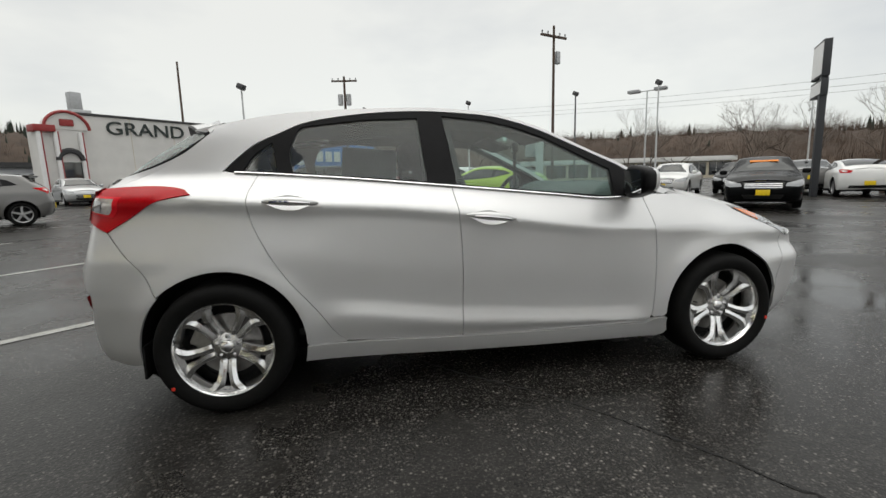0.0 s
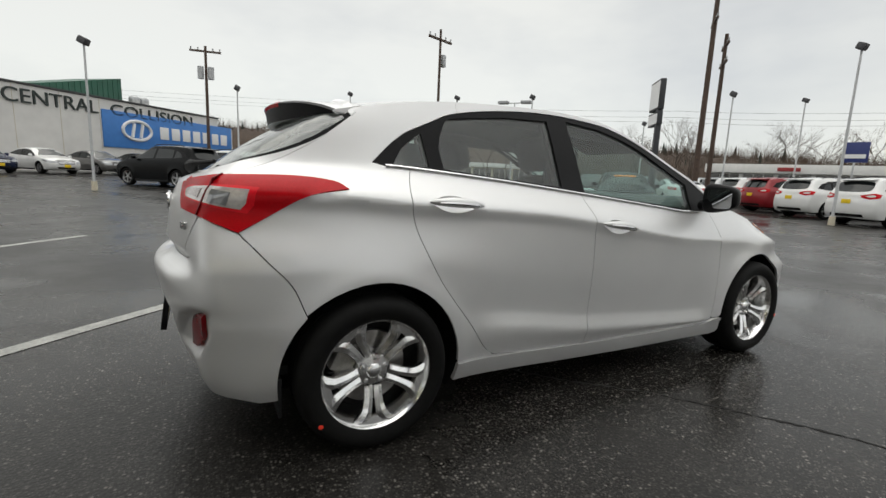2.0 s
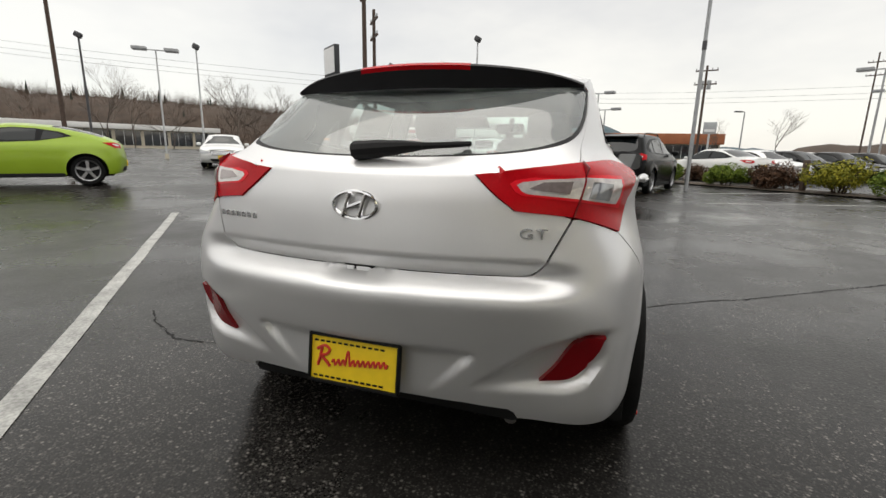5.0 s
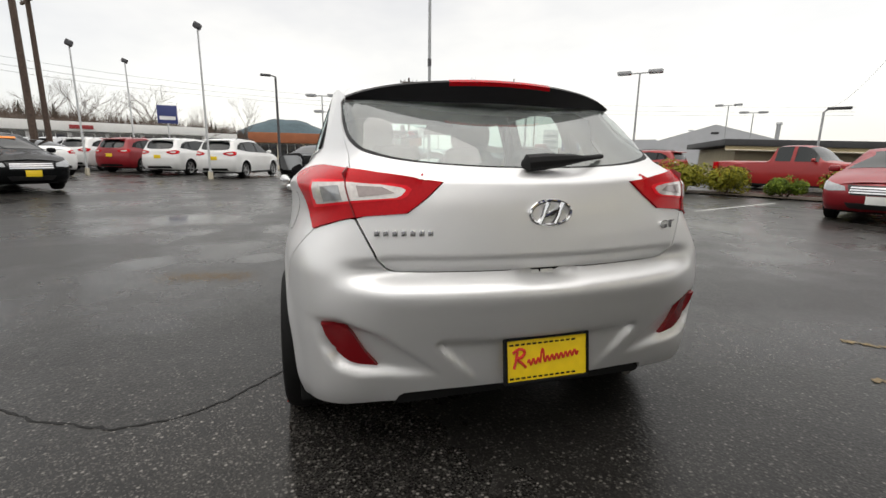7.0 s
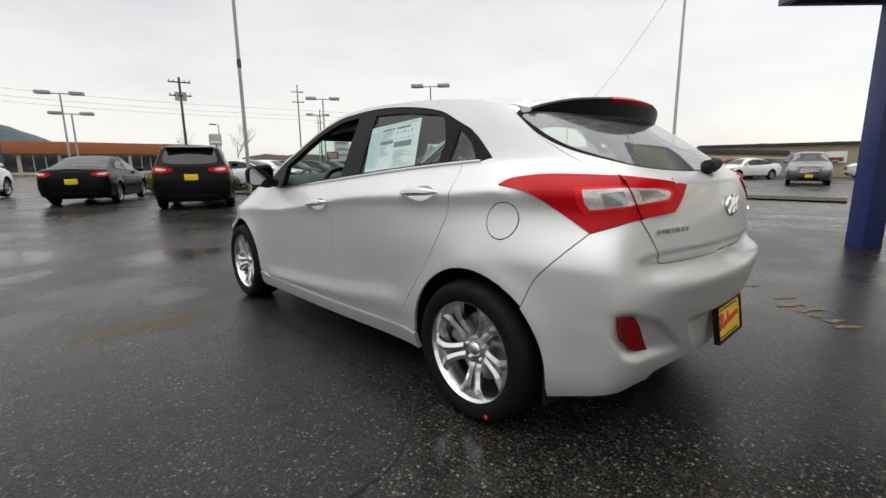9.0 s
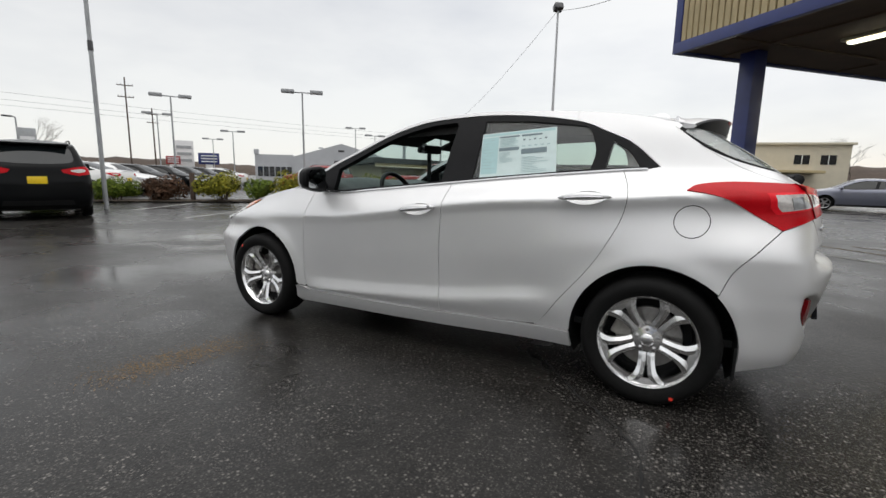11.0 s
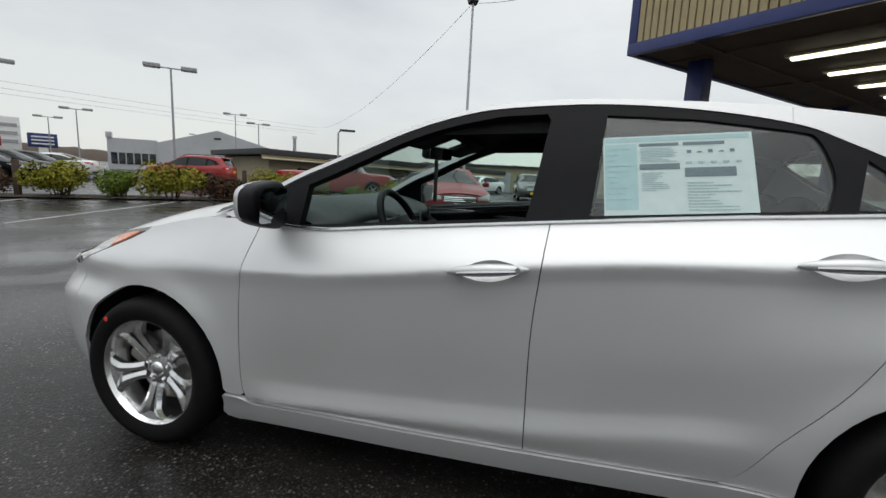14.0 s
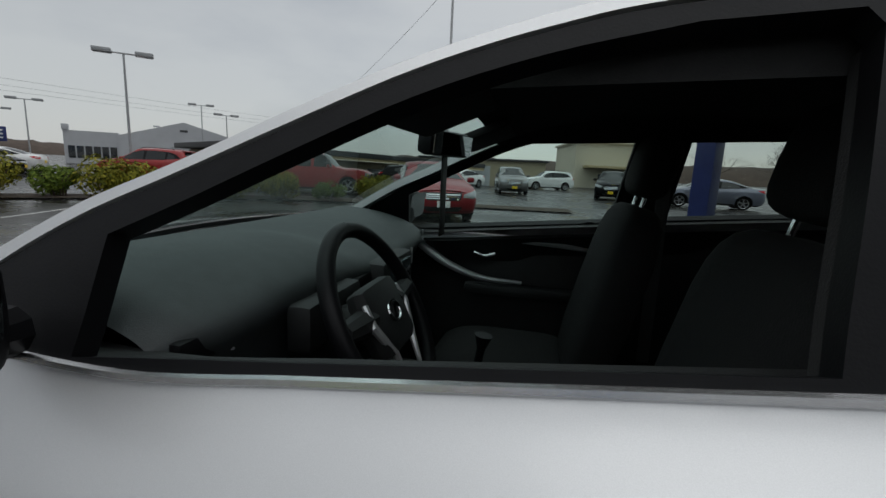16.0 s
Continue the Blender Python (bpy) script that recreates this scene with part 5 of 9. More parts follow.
tilt = Matrix.Translation((-0.95, 0, 0.52)) @ pose(0, 0, 0, 0, -22, 0) @ Matrix.Translation((0.95, 0, -0.52))
part("bench_back", cushion(bmesh.new(), -1.02, -0.62, 0.50, -0.90, 0.62, 1.06, 0.4, tilt), M_SEAT, bench, smooth=60)
for y in (-0.36, 0.0, 0.36):
    part("headrest", cushion(bmesh.new(), -1.01, y - 0.12, 1.05, -0.93, y + 0.12, 1.20, 0.55, tilt), M_SEAT, bench, smooth=60)
bm = bmesh.new()
add_box(bm, -1.80, -0.60, 0.90, -1.22, 0.60, 0.925, 0.01)
part("parcel_shelf", bm, M_CABIN, car)
part("cabin_floor", box_bm(-1.75, -0.70, 0.30, 0.95, 0.70, 0.335), M_CABIN, car)
bm = bmesh.new()
add_box(bm, 0.92, -0.68, 0.3, 0.96, 0.68, 0.95)
part("bulkhead", bm, M_CABIN, car)

for y in (0.36, -0.36):
    visor = bmesh.new()
    add_box(visor, -0.09, -0.20, -0.012, 0.09, 0.20, 0.012, 0.010)
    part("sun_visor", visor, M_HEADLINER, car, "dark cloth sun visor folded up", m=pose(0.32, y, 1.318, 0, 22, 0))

# inside mirror with two hanging tags, and the belts
im = thing("inside_mirror")
im.parent = car
part("mirror_stem", tube_bm([(0.47, 0.0, 1.335), (0.42, 0.0, 1.30)], [0.022, 0.015], 8), M_BLACKTRIM, im)
bm = bmesh.new()
add_box(bm, -0.022, -0.115, -0.033, 0.022, 0.115, 0.033, 0.018)
part("mirror_case", bm, M_BLACKTRIM, im, m=pose(0.385, 0.0, 1.272, 0, -6, -16))
part("mirror_face", box_bm(-0.0255, -0.105, -0.026, -0.0225, 0.105, 0.026), mat("inside_mirror_glass", (0.8, 0.82, 0.84), rough=0.02, metal=1.0), im, m=pose(0.385, 0.0, 1.272, 0, -6, -16))
part("hanging_tag", box_bm(0.385, -0.03, 1.03, 0.389, 0.03, 1.25, 0.0015), M_CABIN, im, "dark hanging card")
for y in (0.60, -0.60):
    bm = bmesh.new()
    add_box(bm, -0.33, y - 0.003, 0.5, -0.285, y + 0.003, 1.30, 0.001, Matrix.Translation((0, 0, 0)))
    part("seat_belt", bm, mat("grey_belt_webbing", (0.11, 0.11, 0.11), rough=0.8, var=0.1, scale=80), car)

# price sheet stuck to the left rear window
C4 = [(-0.356, 1.312), (-0.782, 1.344), (-0.812, 1.096), (-0.378, 1.062)]


def sheet(u, v):
    """A place on the paper: u along from its front edge, v down from its top."""
    a = [C4[0][k] * (1 - u) + C4[1][k] * u for k in (0, 1)]
    b = [C4[3][k] * (1 - u) + C4[2][k] * u for k in (0, 1)]
    return (a[0] * (1 - v) + b[0] * v, a[1] * (1 - v) + b[1] * v)


paper = skinb("window_price_sheet", [[sheet(0, 0), sheet(1, 0), sheet(1, 1), sheet(0, 1)]], body, M_PAPER, car, step=0.05, off=-0.0085, thick=0.0006, label="pale printed price sheet on the glass")


def ink(u0, v0, u1, v1, m, o=-0.0078, name="printed_bar"):
    skinb(name, [[sheet(u0, v0), sheet(u1, v0), sheet(u1, v1), sheet(u0, v1)]], body, m, paper, step=0.05, off=o, thick=0)


ink(0.02, 0.02, 0.98, 0.07, M_PAPERHEAD)
ink(0.25, 0.10, 0.52, 0.135, M_INK, -0.0072)
ink(0.55, 0.10, 0.82, 0.14, M_INK, -0.0072)
ink(0.25, 0.36, 0.52, 0.43, M_INK, -0.0072)
ink(0.55, 0.42, 0.88, 0.53, M_INK, -0.0072)
ink(0.01, 0.10, 0.235, 0.92, M_PAPERHEAD)
M_FINE = mat("faint_print", (0.38, 0.52, 0.53), rough=0.6, var=0.3, scale=200)
rng = random.Random(5)
for k in range(9):
    ink(0.26, 0.16 + 0.021 * k, 0.30 + rng.uniform(0.1, 0.21), 0.168 + 0.021 * k, M_FINE, -0.0070, "printed_line")
for k in range(10):
    ink(0.26, 0.47 + 0.024 * k, 0.33 + rng.uniform(0.0, 0.12), 0.478 + 0.024 * k, M_FINE, -0.0070, "printed_line")
    ink(0.03, 0.16 + 0.07 * k, 0.08 + rng.uniform(0, 0.12), 0.17 + 0.07 * k, M_FINE, -0.0070, "printed_line")
    ink(0.56, 0.60 + 0.036 * k, 0.70 + rng.uniform(0.0, 0.26), 0.612 + 0.036 * k, M_FINE, -0.0070, "printed_line")
for k in range(5):
    ink(0.57 + 0.07 * k, 0.20 + 0.02 * (k % 2), 0.60 + 0.07 * k, 0.235, M_INK, -0.0070, "printed_line")
    ink(0.56 + 0.08 * k, 0.345, 0.60 + 0.08 * k, 0.37, M_FINE, -0.0070, "printed_line")

# ---- the car park: ground, paint, cracks ----
def gz(x, y):
    """Height of the ground: level round the hatchback, with a gentle fall across the lot."""
    r = math.hypot(x, y)
    t = min(1.0, max(0.0, (r - 4.0) / 9.0))
    k = min(1.0, 70.0 / max(r, 1e-6))
    return (t * t * (3 - 2 * t)) * (0.009 * y + 0.004 * abs(y) + 0.001 * x) * k


def asphalt():
    m = bpy.data.materials.new("wet_asphalt")
    m.use_nodes = True
    nt, b = m.node_tree, m.node_tree.nodes["Principled BSDF"]
    co = nt.nodes.new("ShaderNodeTexCoord")

    def noise_(scale, detail=4, rough=0.55):
        n = nt.nodes.new("ShaderNodeTexNoise")
        n.inputs["Scale"].default_value, n.inputs["Detail"].default_value, n.inputs["Roughness"].default_value = scale, detail, rough
        nt.links.new(co.outputs["Object"], n.inputs["Vector"])
        return n.outputs["Fac"]

    def rng_(v, a, b_, c, d):
        r = nt.nodes.new("ShaderNodeMapRange")
        for k, q in zip(("From Min", "From Max", "To Min", "To Max"), (a, b_, c, d)):
            r.inputs[k].default_value = q
        nt.links.new(v, r.inputs["Value"])
        return r.outputs[0]

    def math_(op, p, q):
        n = nt.nodes.new("ShaderNodeMath")
        n.operation = op
        for i, v in enumerate((p, q)):
            if isinstance(v, (int, float)):
                n.inputs[i].default_value = v
            else:
                nt.links.new(v, n.inputs[i])
        return n.outputs[0]

    def stones_(scale, lo, hi, r0, r1):
        """Pale chips: a few of the cells of a mosaic, each a small round spot."""
        v = nt.nodes.new("ShaderNodeTexVoronoi")
        v.inputs["Scale"].default_value = scale
        nt.links.new(co.outputs["Object"], v.inputs["Vector"])
        sep = nt.nodes.new("ShaderNodeSeparateColor")
        nt.links.new(v.outputs["Color"], sep.inputs[0])
        return math_("MULTIPLY", rng_(sep.outputs[0], lo, hi, 0.0, 1.0), rng_(v.outputs["Distance"], r0, r1, 1.0, 0.0)), v.outputs["Distance"]

    big_chip, cells = stones_(66, 0.62, 1.0, 0.24, 0.60)
    small_chip, _ = stones_(125, 0.45, 1.0, 0.24, 0.60)
    patch = rng_(noise_(0.55, 3), 0.40, 0.60, 0.60, 1.0)
    stone = math_("MULTIPLY", math_("ADD", math_("MULTIPLY", math_("MULTIPLY", big_chip, big_chip), 0.17), math_("MULTIPLY", small_chip, 0.075)), patch)
    big = rng_(noise_(0.35, 4), 0.3, 0.7, 0.72, 1.3)
    midn = rng_(noise_(7, 4), 0.3, 0.7, 0.70, 1.3)
    fine = rng_(noise_(95, 3), 0.3, 0.7, 0.35, 1.7)
    base = math_("MULTIPLY", math_("MULTIPLY", big, midn), math_("MULTIPLY", fine, 0.0125))
    val = math_("ADD", base, stone)
    comb = nt.nodes.new("ShaderNodeCombineColor")
    nt.links.new(math_("MULTIPLY", val, 1.07), comb.inputs[0])
    nt.links.new(val, comb.inputs[1])
    nt.links.new(math_("MULTIPLY", val, 0.92), comb.inputs[2])
    nt.links.new(comb.outputs[0], b.inputs["Base Color"])
    wet = rng_(noise_(0.45, 5, 0.6), 0.40, 0.62, 0.0, 1.0)
    film = rng_(noise_(0.62, 3, 0.5), 0.60, 0.68, 0.0, 1.0)
    # thin films of water lie here and there, most of them beside the front wheel
    wob = noise_(3.0, 3)
    for px, py, pr in ((3.85, 0.9, 0.55), (1.77, 1.3, 0.22), (1.8, 2.4, 0.25), (-0.2, 1.7, 0.14), (3.4, 0.0, 0.4), (5.2, 2.6, 0.7), (5.5, -1.6, 0.5), (6.5, -3.0, 0.6)):
        vd = nt.nodes.new("ShaderNodeVectorMath")
        vd.operation = "DISTANCE"
        vd.inputs[1].default_value = (px, py, 0)
        nt.links.new(co.outputs["Object"], vd.inputs[0])
        spot = rng_(math_("ADD", math_("DIVIDE", vd.outputs["Value"], pr), math_("MULTIPLY", wob, 1.2)), 1.2, 1.9, 1.0, 0.0)
        film = math_("MAXIMUM", film, spot)
    rough_wet = rng_(wet, 0, 1, 0.36, 0.20)
    nt.links.new(math_("SUBTRACT", rough_wet, math_("MULTIPLY", film, 0.12)), b.inputs["Roughness"])
    b.inputs["Specular IOR Level"].default_value = 0.23
    h = math_("ADD", math_("MULTIPLY", cells, -0.6), math_("MULTIPLY", noise_(45, 4), 0.8))
    bp = nt.nodes.new("ShaderNodeBump")
    bp.inputs["Distance"].default_value = 0.006
    nt.links.new(math_("MULTIPLY", rng_(wet, 0, 1, 0.28, 0.14), rng_(film, 0, 1, 1.0, 0.35)), bp.inputs["Strength"])
    nt.links.new(h, bp.inputs["Height"])
    nt.links.new(bp.outputs[0], b.inputs["Normal"])
    return m


M_ASPHALT = asphalt()
bm = bmesh.new()
radii = [0.0, 2, 4, 5, 6, 7, 8, 9, 10, 11, 12, 13, 15, 18, 22, 27, 34, 42, 52, 64, 70, 85, 120, 200, 400, 900]
prev = None
for r in radii:
    ring = [bm.verts.new((r * math.cos(a), r * math.sin(a), gz(r * math.cos(a), r * math.sin(a)))) for a in np.linspace(0, 2 * math.pi, 97)[:-1]] if r else [bm.verts.new((0, 0, 0))]
    if prev:
        for k in range(96):
            if len(prev) == 1:
                bm.faces.new((prev[0], ring[k], ring[(k + 1) % 96]))
            else:
                bm.faces.new((prev[k], ring[k], ring[(k + 1) % 96], prev[(k + 1) % 96]))
    prev = ring
tagged(part("ground", bm, M_ASPHALT, smooth=60), "dark wet asphalt of a car park with pale stones", "ground", kind="structure")


def ribbon(name, pts, width, material, label, category, lift=0.004, wobble=0.0, seed=1, kind="structure", subdiv=0.4):
    rg = random.Random(seed)
    line = []
    for a, b in zip(pts, pts[1:]):
        n = max(1, int(math.hypot(b[0] - a[0], b[1] - a[1]) / subdiv))
        line += [(a[0] + (b[0] - a[0]) * k / n, a[1] + (b[1] - a[1]) * k / n) for k in range(n)]
    line.append(pts[-1])
    bm = bmesh.new()
    prev = None
    for i, p in enumerate(line):
        q0, q1 = line[max(0, i - 1)], line[min(len(line) - 1, i + 1)]
        d = Vector((q1[0] - q0[0], q1[1] - q0[1], 0)).normalized()
        nrm = Vector((-d.y, d.x, 0))
        wl, wr = width / 2 * (1 + wobble * rg.uniform(-1, 1)), width / 2 * (1 + wobble * rg.uniform(-1, 1))
        o = Vector((p[0], p[1], 0)) + nrm * width * wobble * rg.uniform(-0.8, 0.8)
        row = [o + nrm * wl, o - nrm * wr]
        row = [bm.verts.new((v.x, v.y, gz(v.x, v.y) + lift)) for v in row]
        if prev:
            bm.faces.new((prev[0], prev[1], row[1], row[0]))
        prev = row
    bmesh.ops.recalc_face_normals(bm, faces=bm.faces)
    for f in bm.faces:
        if f.normal.z < 0:
            f.normal_flip()
    return tagged(part(name, bm, material), label, category, kind=kind)


PL = "worn white parking line on the asphalt"
ribbon("parking_line", [(-6.2, -2.35), (-3.2, 0.60), (0.1, 3.72), (2.4, 5.9)], 0.11, M_PAINTLINE, PL, "parking line", wobble=0.06, seed=2)
ribbon("parking_line", [(-7.6, 0.6), (-5.2, 3.55), (-3.4, 5.9)], 0.11, M_PAINTLINE, PL, "parking line", wobble=0.06, seed=3)
ribbon("parking_line", [(-8.6, 5.6), (-7.4, 7.2)], 0.10, M_PAINTLINE, PL, "parking line", wobble=0.1, seed=4)
ribbon("parking_line", [(12.0, -3.6), (14.0, -6.8)], 0.11, M_PAINTLINE, PL, "parking line", seed=5)
ribbon("parking_line", [(8.9, -3.2), (11.2, -9.0)], 0.11, M_PAINTLINE, PL, "parking line", seed=6)
ribbon("parking_line", [(4.6, -7.3), (6.1, -11.6)], 0.11, M_PAINTLINE, PL, "parking line", seed=7)
ribbon("parking_line", [(-2.4, -6.57), (-3.28, -5.66), (-3.85, -5.07), (-6.8, -2.0)], 0.13, M_PAINTLINE, PL, "parking line", seed=8, wobble=0.05)
for k, (x0, y0, x1, y1) in enumerate(((-1.5, -2.39, -1.65, -2.59), (-1.85, -2.2, -1.96, -2.36), (-1.9, -1.98, -2.03, -2.17), (-2.04, -1.93, -2.16, -2.11), (-2.12, -1.86, -2.17, -1.93), (-2.22, -1.8, -2.29, -1.9), (-2.29, -1.69, -2.38, -1.83))):
    ribbon("yellow_dash", [(x0, y0), (x1, y1)], 0.042, M_PAINTYELLOW, "worn yellow paint dash on the asphalt", "road paint", wobble=0.6, seed=20 + k, subdiv=0.02)
for k in range(4):
    ribbon("yellow_line", [(-3.5 - 0.5 * k, -6.9 - 0.35 * k), (-4.6 - 0.5 * k, -5.6 - 0.35 * k)], 0.09, M_PAINTYELLOW, "faded yellow paint line under the canopy", "road paint", wobble=0.2, seed=30 + k, subdiv=0.1)
# a tan clay smear by the left front wheel: thousands of wet grains
rg = random.Random(4)
v, f = [], []
for k in range(1700):
    t = rg.random()
    cx, cy = 1.13 - 0.13 * t + rg.gauss(0, 0.09), 2.0 - 0.65 * t + rg.gauss(0, 0.09)
    r = rg.uniform(0.0015, 0.005)
    o = len(v)
    ph = rg.uniform(0, 6)
    v += [(cx + r * rg.uniform(0.7, 1.4) * math.cos(a + ph), cy + r * rg.uniform(0.7, 1.4) * math.sin(a + ph), 0.0025) for a in (0, 1.57, 3.14, 4.71)] + [(cx, cy, 0.0045)]
    f += [(o, o + 1, o + 4), (o + 1, o + 2, o + 4), (o + 2, o + 3, o + 4), (o + 3, o, o + 4)]
me = bpy.data.meshes.new("clay_smear")
me.from_pydata(v, [], f)
me.materials.append(mat("wet_tan_clay", (0.17, 0.105, 0.04), rough=0.6, var=0.5, scale=60))
tagged(new("clay_smear", me), "tan clay grains smeared on wet asphalt", "dirt", kind="stuff")
M_CRACK = mat("dark_crack", (0.006, 0.006, 0.006), rough=0.9, var=0.4, scale=30)
ribbon("asphalt_crack", [(2.6, -4.6), (1.9, -3.5), (1.24, -2.57), (0.71, -1.85), (0.57, -1.56), (0.39, -1.31), (0.2, -1.05), (-0.2, -0.66), (-0.5, -0.3)], 0.012, M_CRACK, "thin dark crack in wet asphalt", "crack", lift=0.002, wobble=0.9, seed=9, subdiv=0.03)
ribbon("asphalt_crack", [(-0.7, 0.5), (-1.05, 0.94), (-1.27, 1.16), (-1.37, 1.32), (-1.39, 1.56), (-1.24, 1.9), (-1.1, 2.09)], 0.010, M_CRACK, "hairline crack in wet asphalt", "crack", lift=0.002, wobble=0.9, seed=10, subdiv=0.03)
ribbon("asphalt_seam", [(-6.0, 6.6), (-2.0, 8.2), (3.0, 9.0)], 0.012, M_CRACK, "dark seam between asphalt lanes", "crack", lift=0.002, wobble=0.8, seed=12, subdiv=0.05)
M_IRON = mat("cast_iron", (0.03, 0.028, 0.026), rough=0.5, metal=0.6, var=0.3, scale=30)
for x, y in ((-2.1, 8.3), (-0.3, 10.3)):
    mh = thing("manhole_cover", pose(x, y, gz(x, y) + 0.002), "round dark iron drain cover set in asphalt", "manhole cover")
    part("cover_ring", lathe_bm([(0.26, 0.0), (0.27, 0.006), (0.31, 0.006), (0.32, 0.0)], 32, axis="z"), M_IRON, mh)
    part("cover_plate", lathe_bm([(0.0, 0.005), (0.25, 0.005), (0.255, 0.0)], 32, axis="z"), M_IRON, mh)


